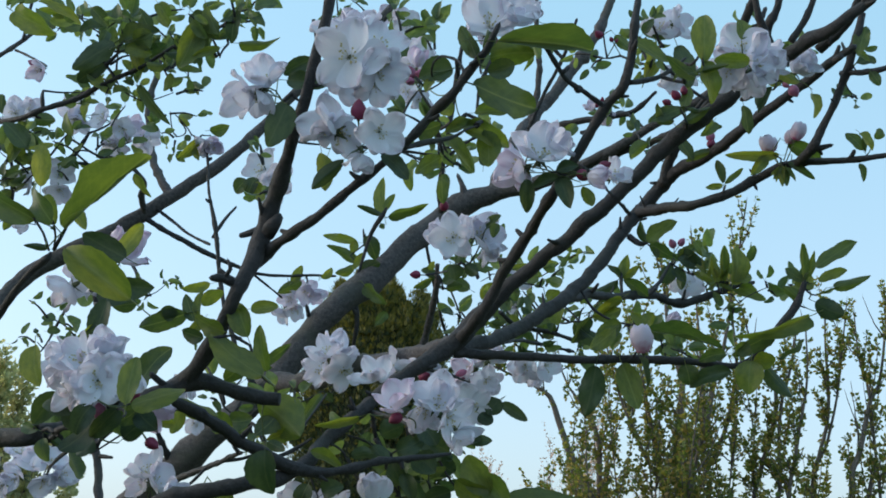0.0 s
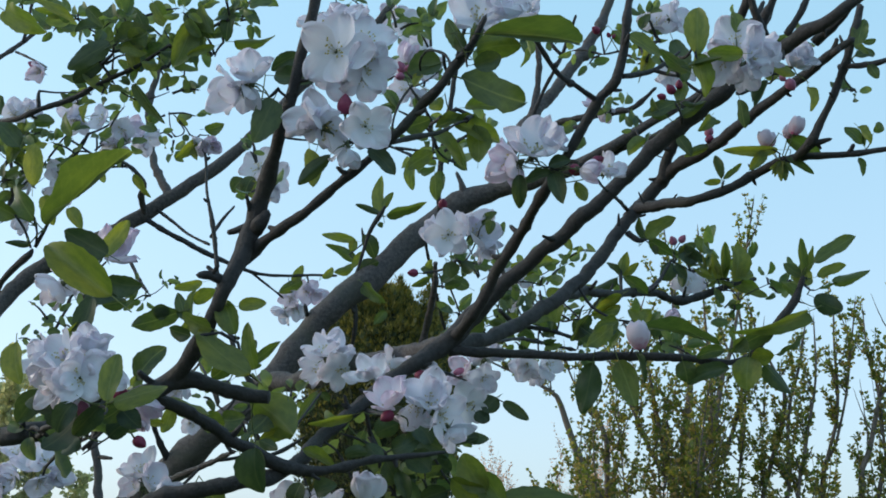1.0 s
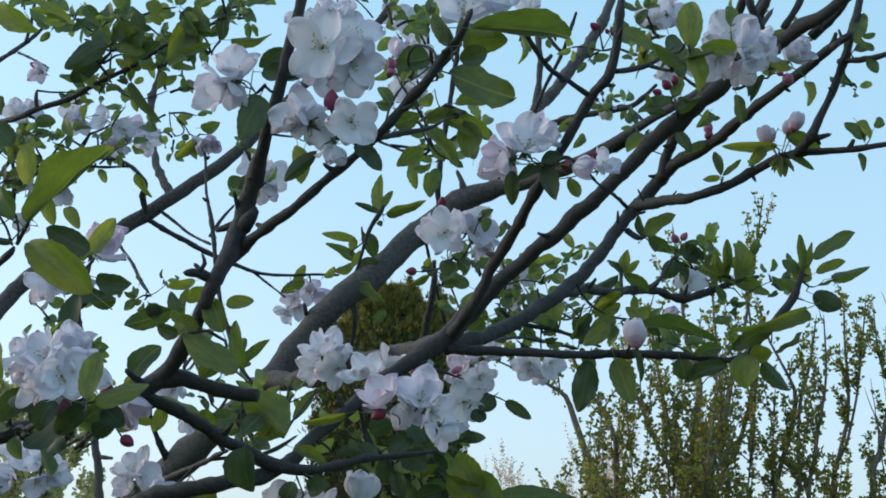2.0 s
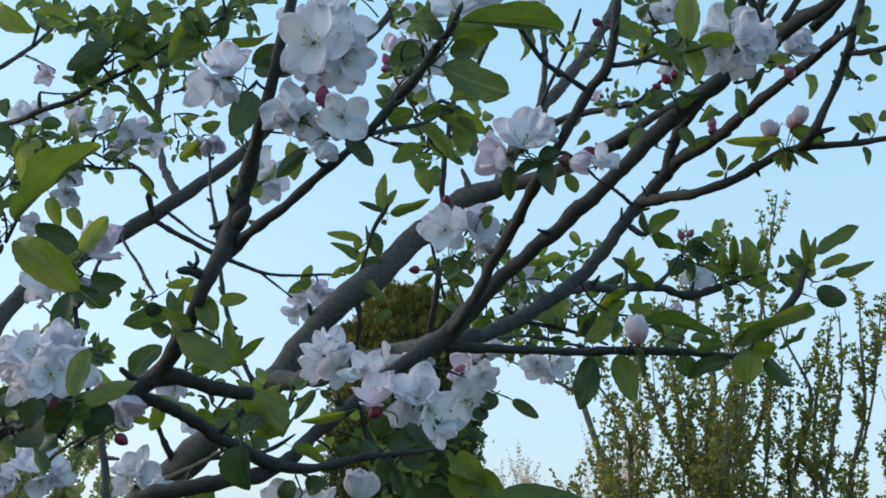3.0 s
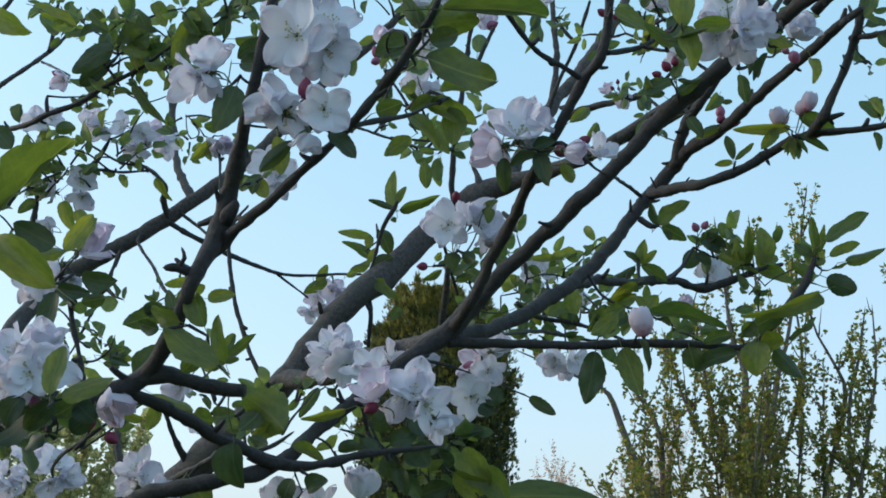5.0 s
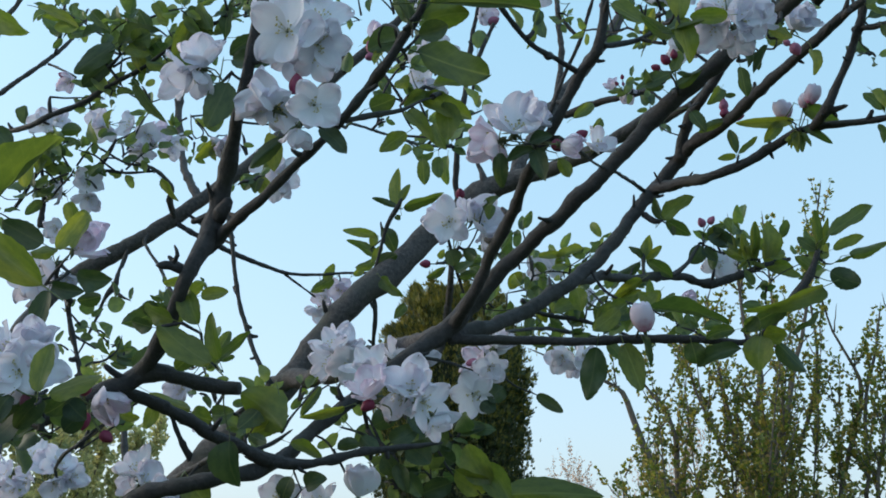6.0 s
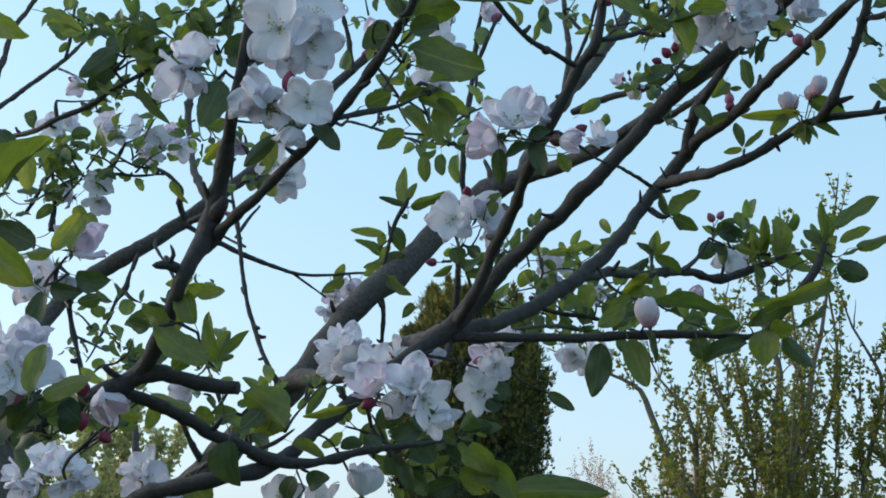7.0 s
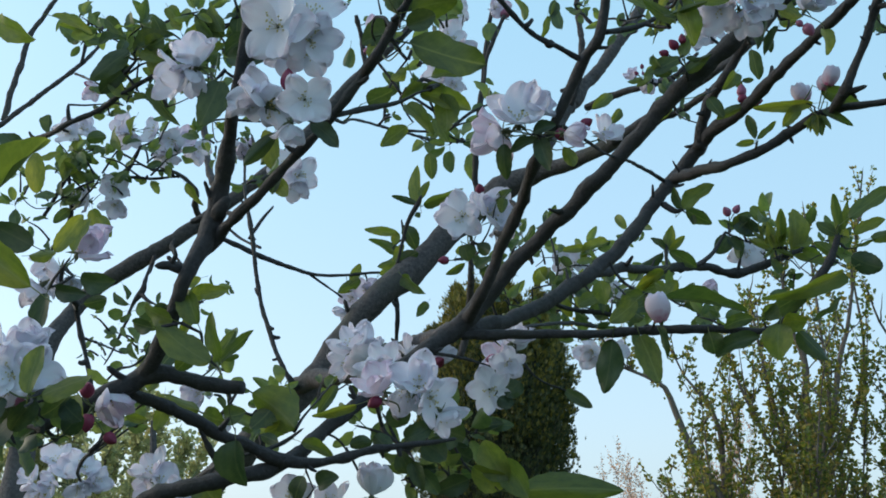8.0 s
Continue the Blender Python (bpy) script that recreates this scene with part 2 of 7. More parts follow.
def tube(points, sides, rough=0.0, blunt=False, seed=0, bend=0.0):
    """Verts and faces of a round shoot along (x, y, z, r) points, its girth and line slightly uneven."""
    verts, faces = [], []
    side = None
    for i, q in enumerate(points):
        way = points[min(i + 1, len(points) - 1)][:3] - points[max(i - 1, 0)][:3]
        way = way / (np.linalg.norm(way) + 1e-12)
        if side is None:
            side = np.cross(way, (0.3, 0.5, 0.81))
        side = side - way * side.dot(way)
        side /= np.linalg.norm(side) + 1e-12
        up = np.cross(way, side)
        shift = noise.noise_vector(Vector(q[:3]) * 26 + Vector((seed, 0, 0)))
        centre = q[:3] + bend * q[3] * np.array(shift)
        for k in range(sides):
            a = 2 * math.pi * k / sides
            d = math.cos(a) * side + math.sin(a) * up
            spot = Vector(centre + d * q[3])
            r = q[3] * (1 + rough * (noise.noise(spot * 55) + 0.7 * noise.noise(spot * 130)))
            verts.append(centre + d * r)
        if i:
            b = (i - 1) * sides
            faces += [(b + k, b + (k + 1) % sides, b + sides + (k + 1) % sides, b + sides + k) for k in range(sides)]
    verts.append(points[0][:3])
    faces += [((k + 1) % sides, k, len(verts) - 1) for k in range(sides)]
    end = len(verts) - 1
    tip = points[-1][:3] + (points[-1][:3] - points[-2][:3]) * (0.02 if blunt else 0.6)
    verts.append(tip)
    faces += [(end - sides + k, end - sides + (k + 1) % sides, end + 1) for k in range(sides)]
    return verts, faces


def join(pieces):
    verts, faces = [], []
    for v, f in pieces:
        base = len(verts)
        verts += list(v)
        faces += [tuple(i + base for i in q) for q in f]
    return verts, faces


WOOD, TIPS = [], []  # places on grown wood; places where leaves, flowers and tufts join it: (place, share of wood)


def shoot(name, tree, mat, spurs, points, label=""):
    """A limb, branch or twig with swollen nodes and short spurs."""
    girth = max(q[3] for q in points)
    line = spline(points, max(0.006, girth * 0.45))
    r = random.Random(round(points[0][0] * 1000) + round(points[0][2] * 7000))
    for q in line:
        q[3] = max(q[3], 0.0008)
    for _ in range(max(1, len(line) // 9)):
        k = r.randrange(1, len(line) - 1) if len(line) > 2 else 0
        line[k][3] *= r.uniform(1.06, 1.22)
        line[k - 1][3] *= 1.07
        line[min(k + 1, len(line) - 1)][3] *= 1.07
    sides = 14 if girth > 0.02 else 10 if girth > 0.008 else 7
    blunt = name == "cut_stump"
    pieces = [tube(line, sides, 0.13 if girth > 0.02 else 0.22 if girth > 0.008 else 0.26, blunt, r.random() * 50, 0.16 if girth > 0.02 else 0.4)]
    if spurs:
        for _ in range(int(len(line) / 10)):
            q = line[r.randrange(len(line))]
            way = Vector((r.uniform(-1, 1), r.uniform(-1, 0.6), r.uniform(-0.6, 1))).normalized()
            long = r.uniform(0.8, 1.5) * q[3] + r.uniform(0.002, 0.006)
            at, thick = Vector(q[:3]), r.uniform(0.0018, 0.0034)
            spur = spline([(*at, thick * 1.3), (*(at + way * (q[3] + long * 0.4)), thick), (*(at + way * (q[3] + long) + Vector((0, 0, 0.002))), thick * 0.7)], 0.003)
            pieces.append(tube(spur, 6, 0.25))
    v, f = join(pieces)
    WOOD.extend(q[:3] for q in line)
    return part(name, mesh_of(name, v, f, [mat]), tree, None, label)


def blade(seed):
    """A toothed oval leaf one long and one wide with its stalk: folded on the midrib, bent along it, wavy at the rim, tip drawn out."""
    r = random.Random(seed)
    fold, bend, twist, wave = r.uniform(0.05, 0.55), r.uniform(-0.35, 0.95), r.uniform(-0.5, 0.5), r.uniform(0.015, 0.055)
    lop, sway, phase = r.uniform(-0.12, 0.12), r.uniform(-0.1, 0.1), r.uniform(0, 6.28)
    peak, full, point = r.uniform(0.74, 1.02), r.uniform(0.44, 0.58), r.uniform(0.1, 0.28)
    verts, faces, uvs = [], [], []
    rows, cols = 18, 4
    for i in range(rows + 1):
        y = 0.5 - 0.5 * math.cos(math.pi * i / rows)
        half = 0.5 * math.sin(math.pi * y ** peak) ** full * (1 - point * y ** 4) if 0 < i < rows else 0.012
        turn = bend * (y - 0.25)
        run, drop = (math.sin(turn) + math.sin(0.25 * bend)) / bend, (math.cos(turn) - math.cos(0.25 * bend)) / bend
        tooth = 1 + (0.03 if i % 2 else -0.022)
        for j in range(cols + 1):
            s = j / cols * 2 - 1
            x = s * half * (tooth if abs(s) == 1 else 1) * (1 + lop * s) + sway * math.sin(math.pi * y)
            z = abs(x) * fold + drop + twist * x * (y - 0.4) + wave * math.sin(11 * y + 2.5 * s + phase) * s * s
            verts.append((x, run, z))
            uvs.append((s * half + 0.5, y))
    for i in range(rows):
        for j in range(cols):
            a = i * (cols + 1) + j
            faces.append((a, a + 1, a + cols + 2, a + cols + 1))
    base = len(verts)
    for y, z, wide in ((0.02, 0.0, 0.022), (-0.12, -0.015, 0.02), (-0.26, -0.05, 0.024)):
        for a in range(3):
            verts.append((wide * math.cos(2.1 * a), y, z + 0.6 * wide * math.sin(2.1 * a)))
            uvs.append((0.5, 0.02))
    for i in range(2):
        for k in range(3):
            a = base + 3 * i
            faces.append((a + k, a + (k + 1) % 3, a + 3 + (k + 1) % 3, a + 3 + k))
    return verts, faces, uvs


BLADES = [blade(s) for s in range(40)]
LEAF_MESHES = [mesh_of("leaf", v, f, [LEAF], u) for v, f, u in BLADES]
SHADED_MESHES = [mesh_of("leaf", v, f, [LEAF_SHADED], u) for v, f, u in BLADES]
YOUNG_LIT_MESHES = [mesh_of("leaf", v, f, [LEAF_YOUNG_LIT], u) for v, f, u in BLADES]
FACING = Vector((0.05, -0.94, -0.2))


def leaf_pose(base, tip, width, r, lean=0.55):
    along = Vector(tip) - Vector(base)
    long = along.length
    along /= long
    face = FACING + Vector((r.uniform(-lean, lean), 0, r.uniform(-lean, lean)))
    if r.random() < 0.25:
        face = -face
    side = along.cross(face).normalized()
    up = side.cross(along)
    m = Matrix((side, along, up)).transposed().to_4x4()
    m.translation = base
    return m @ Matrix.Diagonal((width, long, long, 1))


# the last argument picks the darker, shade-coloured copy or the lighter one
def leaf(tree, base, tip, width, leaf_tone=""):
    r = random.Random(round(base[0] * 3000) + round(base[2] * 17000) + round(tip[0] * 9000))
    tip = Vector(tip) + Vector((0, r.uniform(-0.22, 0.22) * (Vector(tip) - Vector(base)).length, 0))
    TIPS.append((Vector(base) + (Vector(base) - tip) * 0.24, 0))
    return part("leaf", {"shaded": SHADED_MESHES, "young": YOUNG_LIT_MESHES}.get(leaf_tone, LEAF_MESHES)[r.randrange(len(BLADES))], tree, leaf_pose(base, tip, width * r.uniform(0.9, 1.06), r))


TUFT, TUFT_TWIGS = [[], [], []], []


def gather(m, blade_no):
    v, f, u = BLADES[blade_no]
    off = len(TUFT[0])
    TUFT[0].extend(m @ Vector(q) for q in v)
    TUFT[1].extend(tuple(i + off for i in q) for q in f)
    TUFT[2].extend(u)


def tuft_leaf(base, tip, width):
    r = random.Random(round(base[0] * 3000) + round(tip[2] * 17000))
    gather(leaf_pose(base, tip, width * 1.1, r), r.randrange(len(BLADES)))


def tuft(centre, spread, count, size, seed):
    """Small leaves round spurs, gathered for the one mass of foliage."""
    r = random.Random(seed)
    TIPS.append((Vector(centre) - Vector((0, 0, 0.35 * spread)), 1))
    hubs = [Vector(centre) + Vector((r.gauss(0, 0.55), r.gauss(0, 0.5), r.gauss(0, 0.5))) * spread for _ in range(max(2, count // 4))]
    for hub in hubs:
        root = Vector(centre) + (hub - Vector(centre)) * 0.15 + Vector((r.gauss(0, 0.1), 0.0, -0.35)) * spread
        TUFT_TWIGS.append(tube(spline([(*root, 0.0022), (*(root.lerp(hub, 0.55) + Vector((0, 0, 0.1)) * spread), 0.0018), (*hub, 0.0012)], 0.01), 5, 0.2, False, seed, 1.0))
    for k in range(count):
        hub = hubs[k % len(hubs)]
        way = Vector((r.gauss(0, 1), r.gauss(0, 0.6), r.gauss(0.25, 0.9))).normalized()
        long = size * r.uniform(0.6, 1.2)
        base = hub + way * 0.3 * long
        m = leaf_pose(base, base + way * long, long * r.uniform(0.42, 0.62), r, 0.8)
        gather(m, r.randrange(len(BLADES)))


def petal_mesh(seed, mat, bend):
    """A broad round petal one long on a narrow claw: bent inward along its length by bend, hollow across, rim ruffled and notched."""
    r = random.Random(seed)
    hollow, ruffle, notch, curl = r.uniform(0.2, 0.7), r.uniform(0.045, 0.1), r.uniform(0.0, 0.07), r.uniform(0.0, 0.5)
    wide, low, crease = r.uniform(0.4, 0.5), r.uniform(0.5, 0.6), r.uniform(0.0, 0.04)
    bend = bend * r.uniform(0.75, 1.25)
    rows, cols = 9, 8
    verts, faces, uvs = [], [], []
    for i in range(rows + 1):
        y = math.sin(0.5 * math.pi * (i / rows) ** 0.9)
        half = wide * (math.sqrt(max(0.0, 1 - ((y - low) / (1 - low)) ** 2)) if y > low else 0.18 + 0.82 * math.sin(0.5 * math.pi * y / low) ** 0.95)
        for j in range(cols + 1):
            s = j / cols * 2 - 1
            x = s * half * (1 - 0.16 * bend * y)
            along = y - notch * y ** 4 * (1 - abs(s)) + 0.025 * math.sin(5 * s + seed) * y
            lift = hollow * x * x - curl * max(0.0, y - 0.62) ** 2 + ruffle * (math.sin(6 * s + 5 * y + 2.1 * seed) + 0.45 * math.sin(13 * s - 7 * y + seed)) * y * y - crease * max(0.0, 1 - 3 * abs(s)) * y
            turn = bend * along
            verts.append((x, 0.05 + math.sin(turn) / bend - lift * math.sin(turn), (1 - math.cos(turn)) / bend + lift * math.cos(turn)))
            uvs.append((s * 0.5 + 0.5, y))
    for i in range(rows):
        for j in range(cols):
            a = i * (cols + 1) + j
            faces.append((a, a + 1, a + cols + 2, a + cols + 1))
    return mesh_of("petal", verts, faces, [mat], uvs)


FLAT, BOWL, BALL = 0.45, 0.85, 1.55
PETAL_MESHES = [{bend: [petal_mesh(s, m, bend) for s in range(10)] for bend in (FLAT, BOWL, BALL)} for m in PETALS]


def calyx_mesh():
    """A small cup with five pointed sepals."""
    cup = tube(np.array([(0, 0, -0.26, 0.045), (0, 0, -0.2, 0.075), (0, 0, -0.08, 0.095), (0, 0, 0.0, 0.1)]), 8, 0, True)
    pieces = [cup]
    for k in range(5):
        a = 2 * math.pi * (k + 0.5) / 5
        c, s = math.cos(a), math.sin(a)
        pts = [(0.07, -0.05, -0.04), (0.07, 0.05, -0.04), (0.2, 0.055, -0.07), (0.2, -0.055, -0.07), (0.4, 0.0, -0.15), (0.2, 0, -0.045)]
        pieces.append(([(c * x - s * y, s * x + c * y, z) for x, y, z in pts], [(0, 1, 2, 5), (0, 5, 3), (3, 5, 4), (5, 2, 4)]))
    return join(pieces)


CALYX = mesh_of("blossom", *calyx_mesh(), [SEPAL])


def stamen_mesh(seed):
    r = random.Random(seed)
    pieces, slots = [], []
    for k in range(17):
        a, out, high = r.uniform(0, 6.28), r.uniform(0.08, 0.3), r.uniform(0.22, 0.4)
        top = np.array((math.cos(a) * out, math.sin(a) * out, high))
        rod = tube(np.array([(math.cos(a) * 0.04, math.sin(a) * 0.04, 0, 0.009), (*(top * (0.6, 0.6, 0.6)), 0.008), (*top, 0.008)]), 3)
        d = 0.032
        bead = ([top + (d, 0, 0), top + (0, d, 0), top - (d, 0, 0), top - (0, d, 0), top + (0, 0, d), top - (0, 0, d)],
                [(0, 1, 4), (1, 2, 4), (2, 3, 4), (3, 0, 4), (1, 0, 5), (2, 1, 5), (3, 2, 5), (0, 3, 5)])
        pieces += [rod, bead]
        slots += [0] * len(rod[1]) + [1] * len(bead[1])
    v, f = join(pieces)
    return mesh_of("flower_centre", v, f, [FILAMENT, ANTHER], None, slots)


STAMENS = [stamen_mesh(s) for s in range(3)]


def facing_pose(place, way, spin, size):
    z = Vector(way).normalized()
    x = z.orthogonal().normalized()
    m = Matrix((x, z.cross(x), z)).transposed().to_4x4()
    m.translation = place
    return m @ Matrix.Rotation(spin, 4, "Z") @ Matrix.Diagonal((size, size, size, 1))


def stalk(parent, m, anchor, start, thick):
    """The stalk from under a flower or bud to its spur, in the flower's own space."""
    inv = m.inverted()
    a, b = Vector((0, 0, start)), inv @ Vector(anchor)
    size = m.to_scale().x
    mid = a * 0.45 + b * 0.55 + Vector((0, 0, -0.25 * min(3.0, (b - a).length)))
    line = spline([(*a, thick / size), (*mid, 0.8 * thick / size), (*b, thick / size)], 0.35)
    v, f = tube(line, 5)
    part("stalk", mesh_of("stalk", v, f, [GREEN]), parent)


def blossom(tree, place, way, size, open_, pink, anchor, slim=1.0):
    """An apple blossom: calyx, five petals, stamens and stalk; slim narrows the petals. size is the petals' reach."""
    r = rng
    m = facing_pose(place, way, r.uniform(0, 6.28), size)
    ob = part("blossom", CALYX, tree, m)
    tone = 0 if pink < 0.25 else 1 if pink < 0.46 else 2
    bend, low = (FLAT, 50) if open_ < 0 else (BALL, 30) if open_ < 0.3 else (BOWL, 46 - 44 * open_) if open_ < 0.65 else (FLAT, 46 - 42 * open_)
    count = 5 if open_ > 0.84 or open_ < 0.2 else r.randrange(5, 8)
    for k in range(count):
        inner = k >= 5
        rise = radians(low + r.uniform(-16, 16) + (24 if inner else 0))
        turn = Matrix.Rotation(2 * math.pi * (k + (0.5 if inner else 0)) / 5 + r.uniform(-0.14, 0.14), 4, "Z") @ Matrix.Rotation(rise, 4, "X") @ Matrix.Rotation(r.uniform(-0.25, 0.25), 4, "Y")
        s = r.uniform(0.9, 1.12) * (0.8 if inner else 1) * (1.15 if bend == BALL else 1.0)
        part("petal", PETAL_MESHES[tone][bend][r.randrange(10)], ob, Matrix.Translation((0, 0, 0.012 * k)) @ turn @ Matrix.Diagonal((s * (0.5 + 0.5 * slim) * r.uniform(0.95, 1.1), s * (1.4 - 0.4 * slim), s, 1)))
    part("flower_centre", STAMENS[r.randrange(3)], ob)
    stalk(ob, m, anchor, -0.22, 0.0008)
    TIPS.append((Vector(anchor), 1))
    return ob


def bud_mesh(mat, bursting):
    """A closed flower whose petals overlap in a spiral; bursting, their rounded tips part at the top."""
    verts, faces, uvs = [], [], []
    rows, cols = 10, 20
    for i in range(rows + 1):
        y = i / rows
        for j in range(cols):
            a = 2 * math.pi * j / cols
            turn = a + 1.4 * y
            lap = 1 + (0.18 if bursting else 0.09) * ((3 * turn / (2 * math.pi)) % 1.0)
            w = 0.45 * math.sin(math.pi * (0.12 + 0.88 * y) ** 0.82) ** 0.72 if i < rows else 0.02
            high = -0.58 + 1.16 * y
            if bursting:
                w = 0.52 * math.sin(math.pi * (0.1 + 0.6 * y)) ** 0.8 * (0.62 + 0.38 * (1 - y) ** 0.4)
                high += (0.13 * abs(math.sin(2.5 * turn)) - 0.05) * y ** 4
            verts.append((w * lap * math.cos(a), w * lap * math.sin(a), high))
            uvs.append((j / cols, y))
    for i in range(rows):
        for j in range(cols):
            a, b = i * cols + j, i * cols + (j + 1) % cols
            faces.append((a, b, b + cols, a + cols))
    if bursting:  # the folded petals inside
        verts.append((0, 0, 0.42))
        uvs.append((0.5, 0.9))
        top = rows * cols
        faces += [(top + j, top + (j + 1) % cols, len(verts) - 1) for j in range(cols)]
    return mesh_of("bud", verts, faces, [mat], uvs)


BUD_MESHES = [bud_mesh(m, m is BUDS[0]) for m in BUDS]


def bud(tree, place, way, size, red, anchor):
    m = facing_pose(place, way, rng.uniform(0, 6.28), size * 1.7)
    ob = part("bud", BUD_MESHES[0 if red < 0.45 else 1 if red < 0.85 else 2], tree, m)
    part("calyx", CALYX, ob, Matrix.Translation((0, 0, -0.46)) @ Matrix.Diagonal((1.15, 1.15, 1.0, 1)), "green sepals")
    stalk(ob, m, anchor, -0.6, 0.0009)
    TIPS.append((Vector(anchor), 1))
    return ob


# ---- setting ----
ground_v = [(x, y, 0.0) for y in (-2500, -40, 0, 40, 2500) for x in (-2500, -40, 0, 40, 2500)]
ground_f = [(5 * i + j, 5 * i + j + 1, 5 * i + j + 6, 5 * i + j + 5) for i in range(4) for j in range(4)]
ground = new("ground", mesh_of("ground", ground_v, ground_f, [ground_material()]))
tagged(ground, "grassy garden ground in spring", "ground", kind="structure")


def small_leaves(spots, size, r, mat, name):
    """Many small folded leaves at (place, way) pairs, as one mesh."""
    verts, faces, uvs = [], [], []
    for p, way in spots:
        long, wide = size * r.uniform(0.6, 1.3), size * r.uniform(0.27, 0.45)
        side = way.cross(Vector((r.gauss(0, 1), r.gauss(0, 1), r.gauss(0, 1)))).normalized()
        up = side.cross(way)
        k = len(verts)
        verts += [p, p + way * 0.3 * long + side * wide * 0.9 + up * 0.1 * long, p + way * 0.72 * long + side * wide * 0.8 + up * 0.12 * long, p + way * long,
                  p + way * 0.72 * long - side * wide * 0.8 + up * 0.12 * long, p + way * 0.3 * long - side * wide * 0.9 + up * 0.1 * long]
        uvs += [(0.5, 0), (0.9, 0.3), (0.9, 0.7), (0.5, 1), (0.1, 0.7), (0.1, 0.3)]
        faces += [(k, k + 1, k + 2, k + 3), (k, k + 3, k + 4, k + 5)]
    return mesh_of(name, verts, faces, [mat], uvs, None, False)


def shrub(name, place, stems, high, spread, twigs, leaves, size, mat, label, category, seed, given=(), lowest=0.3, girth=0.02, along=1):
    """Upright stems from one foot, those given first, with side twigs and clumps of small leaves set along them."""
    r = random.Random(seed)
    tree = thing(name, place, label, category)
    foot = Vector(place)
    spots, fine, lines = [], [], []

    def clump(at, way, count):
        for _ in range(r.randrange(count, 2 * count + 1)):
            out = (way * 0.5 + Vector((r.gauss(0, 0.7), r.gauss(0, 0.7), r.gauss(0.2, 0.6)))).normalized()
            spots.append((at + out * 0.3 * size, out))

    for pts in given:
        low = Vector(pts[0][:3])
        lines.append([(*(foot + (low - foot) * 0.05), pts[0][3] * 1.4), (*(foot + (low - foot) * Vector((0.5, 0.5, 0.55))), pts[0][3] * 1.2), *pts])
    for s in range(stems):
        a = 2 * math.pi * (s + r.uniform(-0.3, 0.3)) / stems
        reach = spread * r.uniform(0.2, 1.0)
        tall = high * r.uniform(0.66, 1.0) * (1 - 0.15 * reach / spread)
        g = girth * r.uniform(0.6, 1.0)
        lines.append([(*(foot + Vector((math.cos(a) * reach * k + r.gauss(0, 0.03), math.sin(a) * reach * k + r.gauss(0, 0.03), tall * h))), g * w) for k, h, w in ((0.05, -0.01, 1), (0.5, 0.4, 0.8), (0.85, 0.72, 0.45), (1.0, 1.0, 0.14))])
    for pts in lines:
        line = spline(pts, 0.07)
        v, f = tube(line, 8, 0.12, False, seed, 0.4)
        part("stem", mesh_of("stem", v, f, [BARK_SHRUB]), tree)
        out = Vector(line[-1][:3]) - foot
        for _ in range(twigs):
            k = int(len(line) * r.uniform(lowest, 0.98))
            root = Vector(line[k][:3])
            way = Vector((r.gauss(0, 0.75) + out.x * 0.3, r.gauss(0, 0.75) + out.y * 0.3, r.uniform(0.7, 2.4))).normalized()
            long = r.uniform(0.08, 0.5) * high / 3 * (1.3 - k / len(line))
            end = root + way * long + Vector((0, 0, 0.3 * long))
            fat = min(1.0, girth / 0.012)
            tw = spline([(*root, 0.0045 * fat), (*(root + way * long * 0.5), 0.003 * fat), (*end, 0.0012 * fat)], 0.02 * high / 3)
            fine.append(tube(tw, 4, 0, False, 0, 2.0))
            for q in tw[max(1, len(tw) // 5):] if r.random() < 0.88 else ():
                clump(Vector(q[:3]) + Vector((r.gauss(0, 0.25), r.gauss(0, 0.25), r.gauss(0, 0.4))) * size, way, leaves)
        for q in line[int(len(line) * lowest)::along] if along else ():
            clump(Vector(q[:3]) + Vector((r.gauss(0, 0.012), r.gauss(0, 0.012), 0)), Vector((r.gauss(0, 0.6), r.gauss(0, 0.6), 1)).normalized(), leaves)
    v, f = join(fine)
    part("twig", mesh_of("twig", v, f, [BARK_SHRUB]), tree, kind="stuff")
    part("foliage", small_leaves(spots, size, r, mat, "foliage"), tree, kind="stuff")
    return tree


